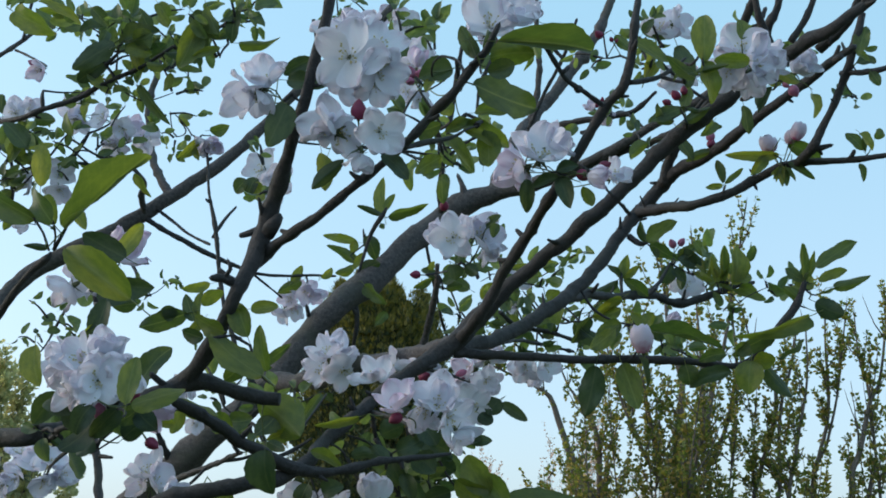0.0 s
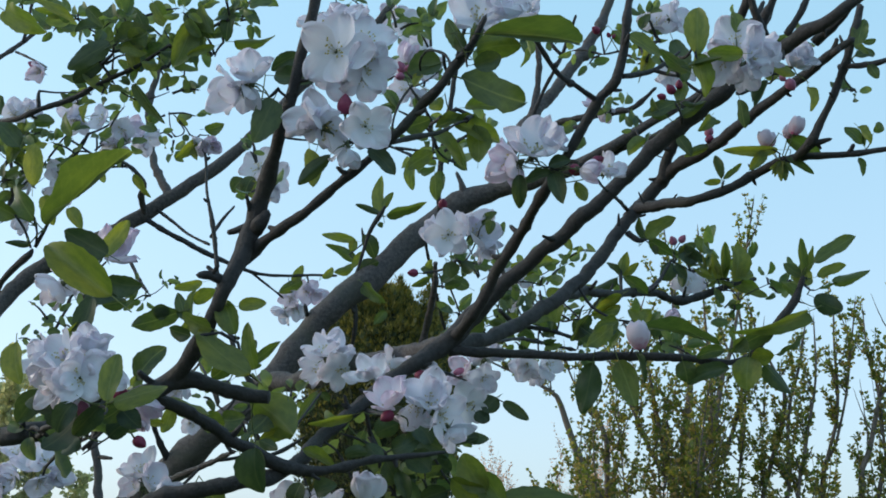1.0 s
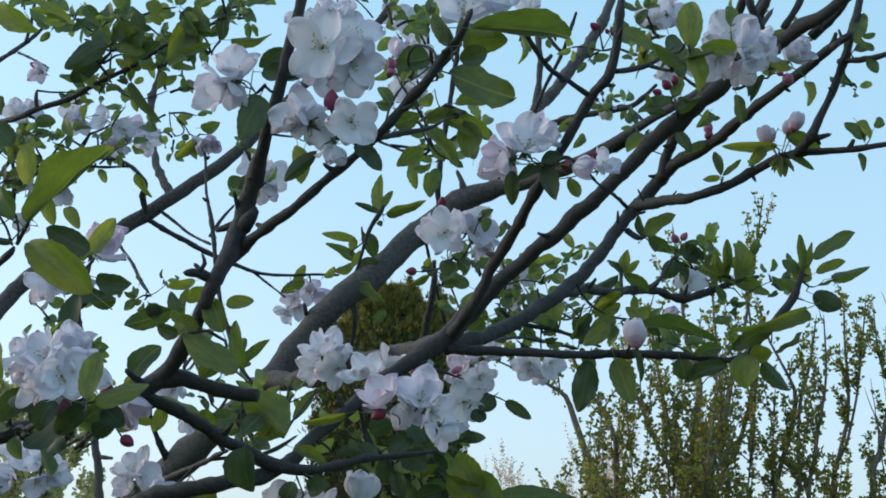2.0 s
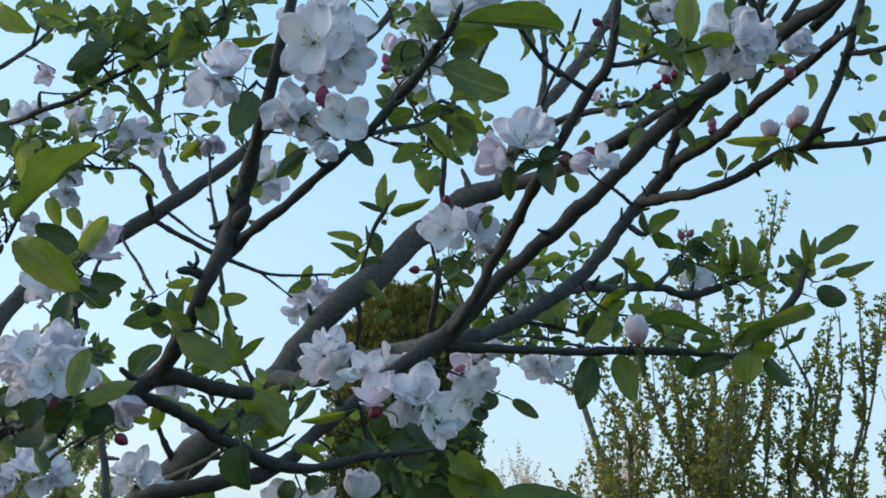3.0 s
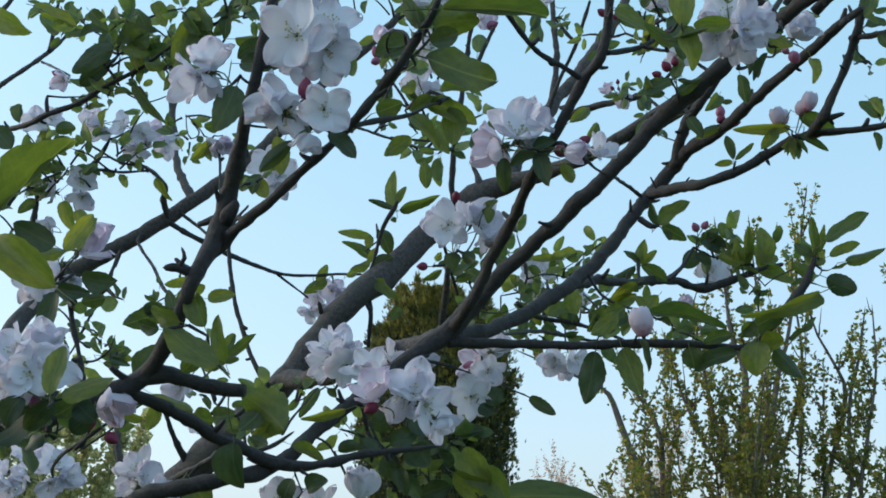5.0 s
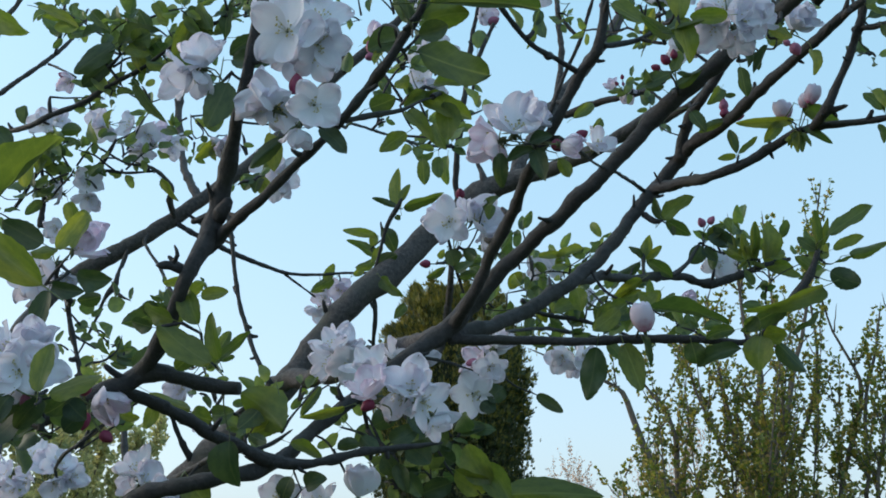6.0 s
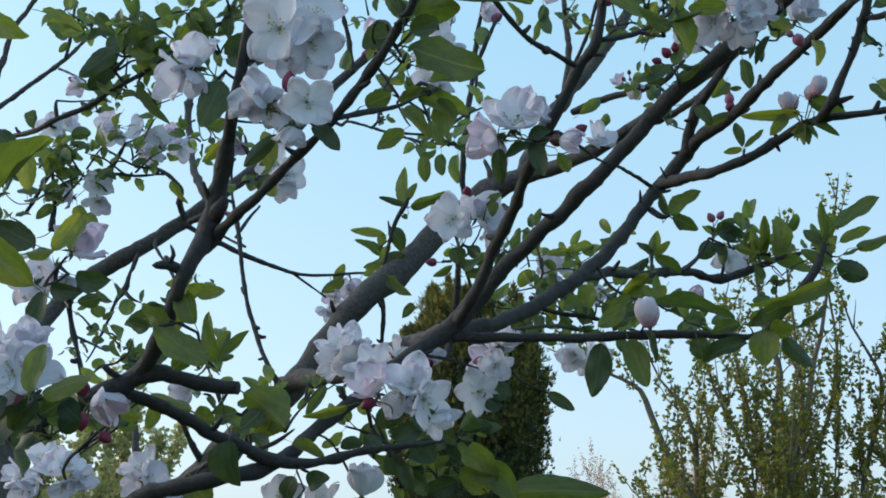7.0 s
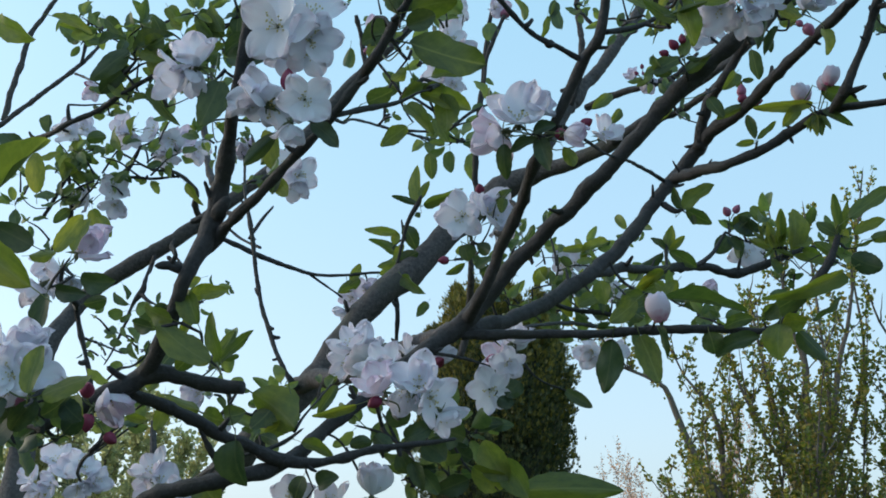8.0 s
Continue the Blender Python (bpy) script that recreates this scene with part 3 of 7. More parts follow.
def conifer(place, high, wide, seed):
    """A columnar garden conifer: trunk, solid core coloured dark as shade, and flat upright sprays all over, loose at
    the top.
    """
    r = random.Random(seed)
    foot = Vector(place)
    tree = thing("conifer", place, "dark green columnar garden conifer, top sprays coloured golden as lit", "conifer")
    v, f = tube(spline([(*foot, 0.09), (*(foot + Vector((0.02, 0, high * 0.5))), 0.06), (*(foot + Vector((0, 0, high * 0.93))), 0.012)], 0.2), 9, 0.1)
    part("trunk", mesh_of("trunk", v, f, [BARK_SHRUB]), tree)

    def reach(h, a):
        t = h / high
        shape = min(1.0, 0.72 + 1.0 * t) * (1 - max(0, (t - 0.6) / 0.4) ** 3) ** 0.6 if t < 1 else 0
        lumps = 1 + 0.12 * noise.noise(Vector((math.cos(a) * 1.6, math.sin(a) * 1.6, h * 1.3)) + Vector((seed, 0, 0))) + 0.16 * noise.noise(Vector((math.cos(a) * 7, math.sin(a) * 7, h * 3.2)))
        return 0.5 * wide * shape * lumps

    # solid filler whose dark colour stands for shade between the sprays
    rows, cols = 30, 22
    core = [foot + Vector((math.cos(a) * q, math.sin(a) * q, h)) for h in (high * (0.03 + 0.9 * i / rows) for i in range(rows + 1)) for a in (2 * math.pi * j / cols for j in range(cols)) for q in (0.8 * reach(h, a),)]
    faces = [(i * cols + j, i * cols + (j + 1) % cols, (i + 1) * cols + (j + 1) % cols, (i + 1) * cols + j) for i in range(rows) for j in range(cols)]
    part("shade_core", mesh_of("shade_core", core, faces, [SHADE_CORE]), tree, kind="stuff")
    verts, polys, uvs, slots = [], [], [], []
    plumes = []
    for _ in range(90):
        h, a = high * r.uniform(0.66, 0.97), r.uniform(0, 2 * math.pi)
        plumes.append((h, a, reach(h, a) * r.uniform(0.75, 1.0), r.uniform(0.12, 0.3)))
    for n in range(52000):
        h = high * (0.04 + 0.96 * r.random() ** 0.8)
        a = r.uniform(0, 2 * math.pi)
        q = reach(min(h, high * 0.985), a) * r.uniform(0.74, 1.03)
        p = foot + Vector((math.cos(a) * q, math.sin(a) * q, h - 0.05))
        if n < 15000:
            low, a, q, tall = plumes[n % 90]
            up = r.random()
            h, wisp = low + up * tall, 0.045 * math.sin(math.pi * min(1.0, 0.25 + 0.75 * up))
            p = foot + Vector((math.cos(a) * q * (1 + 0.1 * up) + r.gauss(0, wisp), math.sin(a) * q * (1 + 0.1 * up) + r.gauss(0, wisp), h - 0.08))
            h = min(h, high)
        way = Vector((math.cos(a) * 0.6, math.sin(a) * 0.6, r.uniform(0.8, 2.0))) + Vector((r.gauss(0, 0.3), r.gauss(0, 0.3), 0))
        way.normalize()
        side = way.cross(Vector((r.gauss(0, 1), r.gauss(0, 1), r.gauss(0, 0.4)))).normalized()
        long, thick = r.uniform(0.02, 0.055), r.uniform(0.0035, 0.007)
        # more sprays take the light-painted golden colour towards the top
        lit_gold = r.random() < 0.05 + 0.85 * max(0.0, (h / high - 0.62) / 0.38)
        long *= 1 + 0.45 * max(0.0, (h / high - 0.8) / 0.2)
        for lean, share in ((0, 1.0), (0.6, 0.7), (-0.6, 0.65)):
            w2 = (way + side * lean).normalized()
            s2 = (side - w2 * side.dot(w2)).normalized()
            k = len(verts)
            verts += [p - s2 * thick * 0.5, p + w2 * long * share * 0.6 - s2 * thick, p + w2 * long * share, p + w2 * long * share * 0.6 + s2 * thick]
            uvs += [(0.4, 0), (0.1, 0.6), (0.5, 1), (0.9, 0.6)]
            polys.append((k, k + 1, k + 2, k + 3))
            slots.append(1 if lit_gold else 0)
    part("sprays", mesh_of("sprays", verts, polys, [SCALE_LEAF, SCALE_LIT_GOLD], uvs, slots, False), tree, kind="stuff")
    return tree


conifer((-0.63, 7.9, 0.0), 3.64, 1.08, 3)
SHRUB_STEMS = []
SHRUB_STEMS.append([(0.680, 5.300, 1.826, 0.0199), (0.626, 5.300, 1.963, 0.0184), (0.538, 5.280, 2.144, 0.0160), (0.462, 5.280, 2.365, 0.0137), (0.413, 5.270, 2.437, 0.0103), (0.283, 5.270, 2.503, 0.0060), (0.045, 5.250, 2.607, 0.0035)])
SHRUB_STEMS.append([(0.690, 5.400, 1.831, 0.0152), (0.683, 5.400, 1.984, 0.0137), (0.685, 5.400, 2.229, 0.0113), (0.626, 5.400, 2.372, 0.0087), (0.542, 5.400, 2.486, 0.0053), (0.479, 5.400, 2.651, 0.0036)])
SHRUB_STEMS.append([(1.081, 5.500, 1.840, 0.0274), (1.098, 5.500, 2.076, 0.0243), (1.096, 5.500, 2.351, 0.0176), (1.110, 5.500, 2.573, 0.0152), (1.059, 5.500, 2.727, 0.0108), (1.039, 5.500, 3.014, 0.0073), (1.013, 5.500, 3.310, 0.0037)])
SHRUB_STEMS.append([(1.069, 5.400, 1.835, 0.0202), (1.104, 5.400, 2.067, 0.0205), (1.148, 5.400, 2.195, 0.0172), (1.200, 5.400, 2.313, 0.0155), (1.253, 5.400, 2.555, 0.0131), (1.317, 5.400, 2.761, 0.0088), (1.448, 5.400, 3.436, 0.0037)])
SHRUB_STEMS.append([(1.057, 5.600, 1.844, 0.0140), (0.975, 5.600, 2.298, 0.0117), (0.923, 5.600, 2.634, 0.0082), (0.895, 5.600, 2.923, 0.0046)])
SHRUB_STEMS.append([(1.136, 5.600, 1.845, 0.0122), (1.326, 5.600, 2.300, 0.0098), (1.405, 5.600, 2.634, 0.0073), (1.383, 5.600, 3.098, 0.0047)])
SHRUB_STEMS.append([(1.038, 5.200, 1.826, 0.0113), (1.142, 5.200, 2.299, 0.0083), (1.141, 5.200, 2.663, 0.0059), (1.123, 5.200, 3.212, 0.0035)])
SHRUB_STEMS.append([(1.019, 5.300, 1.830, 0.0116), (0.885, 5.300, 2.156, 0.0093), (0.781, 5.300, 2.416, 0.0069), (0.713, 5.300, 2.685, 0.0035)])
YOUNG_STEMS = []
YOUNG_STEMS.append([(1.478, 5.600, 1.849, 0.0122), (1.487, 5.600, 2.088, 0.0123), (1.548, 5.600, 2.258, 0.0124), (1.599, 5.600, 2.453, 0.0117), (1.575, 5.600, 2.578, 0.0081), (1.491, 5.600, 2.757, 0.0055), (1.454, 5.600, 2.921, 0.0037)])
YOUNG_STEMS.append([(1.582, 5.600, 1.850, 0.0121), (1.591, 5.600, 2.041, 0.0105), (1.609, 5.600, 2.406, 0.0089), (1.677, 5.600, 2.634, 0.0072), (1.725, 5.600, 2.862, 0.0037)])
YOUNG_STEMS.append([(1.900, 5.500, 1.996, 0.0150), (1.956, 5.500, 2.217, 0.0128), (2.025, 5.500, 2.459, 0.0106), (2.074, 5.500, 2.549, 0.0084), (2.124, 5.500, 2.777, 0.0062), (2.170, 5.500, 3.010, 0.0040)])
YOUNG_STEMS.append([(1.754, 5.700, 1.857, 0.0106), (1.881, 5.700, 2.422, 0.0091), (1.892, 5.700, 2.725, 0.0065), (1.905, 5.700, 3.003, 0.0037)])
YOUNG_STEMS.append([(1.579, 5.400, 1.841, 0.0100), (1.626, 5.400, 2.224, 0.0085), (1.694, 5.400, 2.542, 0.0061), (1.706, 5.400, 2.816, 0.0035)])
YOUNG_STEMS.append([(2.011, 5.600, 2.006, 0.0130), (2.085, 5.600, 2.107, 0.0107), (2.179, 5.600, 2.233, 0.0085), (2.288, 5.600, 2.514, 0.0063), (2.384, 5.600, 2.921, 0.0040)])
YOUNG_STEMS.append([(2.025, 5.500, 2.459, 0.0070), (2.007, 5.500, 2.570, 0.0057), (1.986, 5.500, 2.688, 0.0043), (1.983, 5.500, 2.889, 0.0030)])
YOUNG_STEMS.append([(1.780, 5.700, 2.006, 0.0090), (1.860, 5.700, 2.264, 0.0075), (1.935, 5.700, 2.522, 0.0060), (1.987, 5.700, 2.816, 0.0045), (2.018, 5.700, 2.997, 0.0030)])
shrub("shrub", (0.99, 5.45, 0.0), 18, 3.15, 0.62, 40, 4, 0.0205, LEAF_SHRUB, "tall upright shrub with fresh yellow-green leaves on bare stems", "shrub", 11, SHRUB_STEMS, girth=0.012)
shrub("shrub", (2.1, 5.6, 0.0), 4, 2.8, 0.8, 33, 4, 0.0215, LEAF_SHRUB, "young upright shrub with sparse yellow-green leaves", "shrub", 12, YOUNG_STEMS, girth=0.012)
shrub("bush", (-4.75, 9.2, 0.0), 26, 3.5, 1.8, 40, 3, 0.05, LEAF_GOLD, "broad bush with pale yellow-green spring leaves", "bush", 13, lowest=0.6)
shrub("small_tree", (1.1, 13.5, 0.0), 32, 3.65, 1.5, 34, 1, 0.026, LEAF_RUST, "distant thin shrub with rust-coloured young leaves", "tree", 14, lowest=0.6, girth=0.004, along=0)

# ---- the apple tree ----
tree = thing("apple_tree", (-0.75, 1.95, 0.0), "apple tree in white and pink spring blossom with grey-brown branches", "apple tree")
shoot("limb", tree, BARK_OLD_HAZED, 0, [(-0.659, 1.980, 1.487, 0.0376), (-0.533, 1.950, 1.638, 0.0288), (-0.408, 1.880, 1.745, 0.0234), (-0.309, 1.830, 1.819, 0.0216), (-0.247, 1.850, 1.886, 0.0214), (-0.198, 1.860, 1.961, 0.0210), (-0.163, 1.860, 2.005, 0.0212), (-0.088, 1.900, 2.085, 0.0211), (-0.019, 1.950, 2.171, 0.0197), (0.039, 1.960, 2.223, 0.0184), (0.108, 1.950, 2.247, 0.0140), (0.166, 1.920, 2.251, 0.0126), (0.249, 1.860, 2.265, 0.0103), (0.293, 1.820, 2.277, 0.0086), (0.361, 1.780, 2.310, 0.0073), (0.427, 1.740, 2.338, 0.0061), (0.483, 1.700, 2.384, 0.0049), (0.530, 1.700, 2.450, 0.0036)])
shoot("limb", tree, BARK_OLD_HAZED, 0, [(-0.851, 2.050, 1.637, 0.0308), (-0.860, 2.080, 1.876, 0.0214), (-0.856, 2.120, 2.015, 0.0182), (-0.839, 2.160, 2.086, 0.0166), (-0.788, 2.180, 2.150, 0.0158), (-0.680, 2.180, 2.214, 0.0154), (-0.640, 2.190, 2.241, 0.0149), (-0.589, 2.200, 2.282, 0.0149), (-0.527, 2.210, 2.333, 0.0134), (-0.452, 2.220, 2.397, 0.0120), (-0.388, 2.230, 2.469, 0.0109), (-0.301, 2.240, 2.580, 0.0099), (-0.208, 2.240, 2.664, 0.0086), (-0.151, 2.250, 2.734, 0.0075), (-0.092, 2.250, 2.821, 0.0059)])
shoot("limb", tree, BARK_YOUNG, 1, [(-0.780, 1.450, 1.659, 0.0153), (-0.511, 1.200, 1.696, 0.0107), (-0.331, 1.060, 1.699, 0.0085), (-0.273, 1.060, 1.710, 0.0078), (-0.249, 1.080, 1.723, 0.0076), (-0.220, 1.090, 1.741, 0.0074), (-0.193, 1.100, 1.755, 0.0075), (-0.169, 1.080, 1.778, 0.0066), (-0.149, 1.060, 1.810, 0.0062), (-0.139, 1.050, 1.830, 0.0065), (-0.131, 1.060, 1.861, 0.0081), (-0.123, 1.070, 1.890, 0.0086), (-0.115, 1.060, 1.918, 0.0075), (-0.099, 1.030, 1.956, 0.0060), (-0.086, 1.010, 1.984, 0.0055), (-0.078, 1.000, 2.013, 0.0051), (-0.068, 0.990, 2.053, 0.0047), (-0.061, 0.980, 2.090, 0.0040)])
shoot("cut_stump", tree, BARK_YOUNG, 0, [(-0.204, 1.100, 1.752, 0.0067), (-0.174, 1.100, 1.760, 0.0075), (-0.154, 1.110, 1.756, 0.0071), (-0.128, 1.120, 1.750, 0.0068), (-0.107, 1.120, 1.748, 0.0066)], "sawn-off stump of a branch")
shoot("branch", tree, BARK_YOUNG, 1, [(-0.137, 1.065, 1.841, 0.0024), (-0.131, 1.070, 1.857, 0.0049), (-0.118, 1.070, 1.871, 0.0057), (-0.097, 1.050, 1.881, 0.0046), (-0.071, 1.030, 1.893, 0.0043), (-0.053, 1.020, 1.904, 0.0039), (-0.034, 1.010, 1.917, 0.0037), (-0.025, 1.006, 1.923, 0.0040), (-0.009, 1.000, 1.935, 0.0036), (0.006, 0.990, 1.945, 0.0036), (0.020, 0.980, 1.957, 0.0040), (0.030, 0.980, 1.970, 0.0045), (0.046, 0.960, 1.978, 0.0037), (0.059, 0.950, 1.995, 0.0040), (0.072, 0.940, 2.007, 0.0033), (0.083, 0.930, 2.026, 0.0022)])
shoot("limb", tree, BARK_YOUNG, 1, [(-0.464, 1.350, 1.592, 0.0141), (-0.298, 1.250, 1.639, 0.0105), (-0.205, 1.220, 1.667, 0.0082), (-0.142, 1.230, 1.680, 0.0074), (-0.108, 1.270, 1.701, 0.0073), (-0.086, 1.330, 1.737, 0.0077), (-0.047, 1.380, 1.785, 0.0081), (0.001, 1.400, 1.829, 0.0092), (0.051, 1.420, 1.870, 0.0119), (0.084, 1.420, 1.909, 0.0105), (0.138, 1.400, 1.957, 0.0089), (0.190, 1.370, 1.995, 0.0088), (0.242, 1.350, 2.039, 0.0087), (0.299, 1.330, 2.093, 0.0091), (0.373, 1.300, 2.151, 0.0090), (0.418, 1.270, 2.176, 0.0079), (0.467, 1.220, 2.193, 0.0068), (0.510, 1.200, 2.226, 0.0048)])
shoot("branch", tree, BARK_YOUNG, 1, [(-0.216, 1.100, 1.746, 0.0061), (-0.185, 1.140, 1.737, 0.0059), (-0.159, 1.200, 1.719, 0.0060), (-0.133, 1.230, 1.707, 0.0061), (-0.103, 1.250, 1.697, 0.0062), (-0.073, 1.270, 1.697, 0.0051), (-0.026, 1.300, 1.712, 0.0041), (0.011, 1.330, 1.719, 0.0034), (0.045, 1.360, 1.727, 0.0023)])
shoot("limb", tree, BARK_OLD_HAZED, 0, [(-0.268, 1.830, 1.874, 0.0145), (-0.167, 1.720, 1.867, 0.0129), (-0.083, 1.600, 1.867, 0.0114), (-0.011, 1.500, 1.864, 0.0106), (0.051, 1.420, 1.865, 0.0099)])
shoot("branch", tree, BARK_YOUNG, 1, [(0.051, 1.420, 1.866, 0.0081), (0.073, 1.380, 1.887, 0.0069), (0.100, 1.340, 1.929, 0.0062), (0.123, 1.310, 1.962, 0.0058), (0.145, 1.250, 1.985, 0.0058), (0.159, 1.230, 2.004, 0.0050), (0.180, 1.210, 2.036, 0.0050), (0.202, 1.190, 2.072, 0.0049), (0.218, 1.170, 2.088, 0.0056), (0.225, 1.160, 2.114, 0.0046), (0.228, 1.150, 2.140, 0.0041), (0.232, 1.150, 2.178, 0.0033)])
shoot("limb", tree, BARK_YOUNG, 1, [(0.048, 1.420, 1.858, 0.0089), (0.082, 1.470, 1.876, 0.0093), (0.119, 1.520, 1.904, 0.0094), (0.159, 1.560, 1.936, 0.0091), (0.222, 1.620, 1.997, 0.0095), (0.274, 1.670, 2.073, 0.0093), (0.311, 1.700, 2.126, 0.0095), (0.333, 1.700, 2.150, 0.0096), (0.355, 1.690, 2.177, 0.0109), (0.374, 1.660, 2.186, 0.0094), (0.402, 1.620, 2.190, 0.0082), (0.429, 1.560, 2.197, 0.0075), (0.463, 1.500, 2.213, 0.0066), (0.500, 1.440, 2.230, 0.0058), (0.546, 1.400, 2.256, 0.0042)])
shoot("branch", tree, BARK_YOUNG, 1, [(0.353, 1.690, 2.170, 0.0099), (0.357, 1.670, 2.198, 0.0081), (0.368, 1.650, 2.223, 0.0080), (0.383, 1.620, 2.238, 0.0069), (0.403, 1.600, 2.263, 0.0059), (0.425, 1.550, 2.290, 0.0051), (0.448, 1.500, 2.322, 0.0040), (0.466, 1.500, 2.364, 0.0034)])
shoot("branch", tree, BARK_YOUNG, 1, [(0.311, 1.700, 2.129, 0.0085), (0.342, 1.650, 2.119, 0.0079), (0.373, 1.600, 2.107, 0.0070), (0.412, 1.580, 2.115, 0.0066), (0.458, 1.576, 2.137, 0.0059), (0.490, 1.550, 2.149, 0.0059), (0.512, 1.520, 2.145, 0.0054), (0.556, 1.500, 2.140, 0.0044), (0.599, 1.480, 2.140, 0.0035), (0.637, 1.470, 2.141, 0.0026)])
shoot("branch", tree, BARK_YOUNG, 1, [(0.504, 1.530, 2.145, 0.0049), (0.509, 1.480, 2.149, 0.0073), (0.519, 1.470, 2.168, 0.0053), (0.531, 1.460, 2.194, 0.0050), (0.543, 1.450, 2.224, 0.0050), (0.555, 1.430, 2.264, 0.0058), (0.567, 1.420, 2.314, 0.0046)])
shoot("branch", tree, BARK_YOUNG, 0, [(0.045, 1.420, 1.852, 0.0060), (0.091, 1.430, 1.854, 0.0060), (0.137, 1.430, 1.852, 0.0057), (0.183, 1.430, 1.850, 0.0054), (0.249, 1.440, 1.854, 0.0052), (0.315, 1.440, 1.853, 0.0049), (0.353, 1.440, 1.851, 0.0046), (0.386, 1.440, 1.849, 0.0040), (0.412, 1.440, 1.865, 0.0035), (0.437, 1.440, 1.894, 0.0041), (0.462, 1.440, 1.928, 0.0049), (0.474, 1.440, 1.955, 0.0030)])
shoot("branch", tree, BARK_YOUNG, 1, [(0.190, 1.600, 1.966, 0.0062), (0.233, 1.680, 1.994, 0.0066), (0.280, 1.760, 2.013, 0.0066), (0.362, 1.880, 2.047, 0.0067), (0.410, 1.910, 2.042, 0.0071), (0.460, 1.930, 2.060, 0.0065), (0.511, 1.950, 2.083, 0.0054), (0.553, 1.970, 2.098, 0.0035)])
shoot("branch", tree, BARK_OLD_HAZED, 0, [(0.098, 1.950, 2.247, 0.0104), (0.133, 2.020, 2.349, 0.0127), (0.159, 2.060, 2.414, 0.0135), (0.198, 2.100, 2.480, 0.0125), (0.261, 2.140, 2.582, 0.0115), (0.316, 2.170, 2.684, 0.0103), (0.350, 2.200, 2.778, 0.0087)])
shoot("twig", tree, BARK_OLD_HAZED, 0, [(0.170, 2.060, 2.416, 0.0069), (0.181, 2.060, 2.485, 0.0061), (0.188, 2.050, 2.539, 0.0057), (0.182, 2.050, 2.610, 0.0053), (0.181, 2.050, 2.695, 0.0040)])
shoot("twig", tree, BARK_YOUNG, 0, [(0.164, 2.000, 2.388, 0.0042), (0.194, 1.970, 2.453, 0.0038), (0.224, 1.930, 2.505, 0.0033), (0.244, 1.900, 2.561, 0.0025)])
shoot("twig", tree, BARK_YOUNG, 1, [(0.012, 1.870, 2.179, 0.0050), (0.009, 1.860, 2.210, 0.0050), (0.015, 1.840, 2.272, 0.0050), (0.024, 1.830, 2.339, 0.0046), (0.035, 1.820, 2.426, 0.0043), (0.051, 1.800, 2.499, 0.0035), (0.056, 1.800, 2.552, 0.0027)])
shoot("twig", tree, BARK_OLD_HAZED, 0, [(0.049, 1.950, 2.220, 0.0072), (0.047, 1.950, 2.253, 0.0060), (0.037, 1.950, 2.278, 0.0032)])
shoot("branch", tree, BARK_OLD_HAZED, 0, [(-0.544, 2.210, 2.311, 0.0113), (-0.566, 2.220, 2.343, 0.0095), (-0.602, 2.250, 2.398, 0.0082), (-0.628, 2.280, 2.487, 0.0079), (-0.636, 2.280, 2.553, 0.0075), (-0.627, 2.280, 2.620, 0.0060), (-0.618, 2.280, 2.701, 0.0046)])
shoot("branch", tree, BARK_OLD_HAZED, 0, [(-0.593, 2.190, 2.276, 0.0065), (-0.590, 2.150, 2.298, 0.0059), (-0.578, 2.130, 2.316, 0.0041), (-0.600, 2.120, 2.342, 0.0036), (-0.625, 2.100, 2.355, 0.0032)])
shoot("twig", tree, BARK_YOUNG, 0, [(-0.606, 2.200, 2.276, 0.0065), (-0.539, 2.200, 2.236, 0.0051), (-0.485, 2.220, 2.210, 0.0051), (-0.434, 2.250, 2.193, 0.0047), (-0.380, 2.270, 2.177, 0.0038), (-0.326, 2.290, 2.177, 0.0033), (-0.271, 2.310, 2.185, 0.0029), (-0.220, 2.320, 2.187, 0.0024)])
shoot("twig", tree, BARK_YOUNG, 0, [(-0.389, 2.270, 2.181, 0.0033), (-0.360, 2.290, 2.160, 0.0024), (-0.327, 2.310, 2.136, 0.0019)])
shoot("twig", tree, BARK_YOUNG, 0, [(-0.578, 2.200, 2.291, 0.0037), (-0.528, 2.180, 2.253, 0.0032), (-0.488, 2.150, 2.220, 0.0027), (-0.433, 2.100, 2.184, 0.0026)])
shoot("twig", tree, BARK_YOUNG, 1, [(-0.401, 1.900, 2.293, 0.0023), (-0.378, 1.850, 2.202, 0.0025), (-0.361, 1.830, 2.150, 0.0036), (-0.348, 1.820, 2.094, 0.0036), (-0.332, 1.810, 2.016, 0.0035), (-0.305, 1.800, 1.941, 0.0037), (-0.282, 1.790, 1.895, 0.0040), (-0.262, 1.800, 1.862, 0.0051)])
shoot("twig", tree, BARK_YOUNG, 0, [(-0.360, 1.830, 2.116, 0.0030), (-0.352, 1.850, 2.147, 0.0027), (-0.336, 1.870, 2.183, 0.0023)])
shoot("twig", tree, BARK_OLD_HAZED, 0, [(-1.187, 2.200, 2.451, 0.0070), (-1.092, 2.230, 2.533, 0.0059), (-1.013, 2.250, 2.611, 0.0052), (-0.948, 2.260, 2.667, 0.0049), (-0.919, 2.270, 2.703, 0.0045), (-0.888, 2.280, 2.752, 0.0033), (-0.870, 2.280, 2.805, 0.0025)])
shoot("twig", tree, BARK_YOUNG, 0, [(-0.923, 2.260, 2.690, 0.0041), (-0.917, 2.260, 2.746, 0.0036), (-0.914, 2.260, 2.823, 0.0031)])
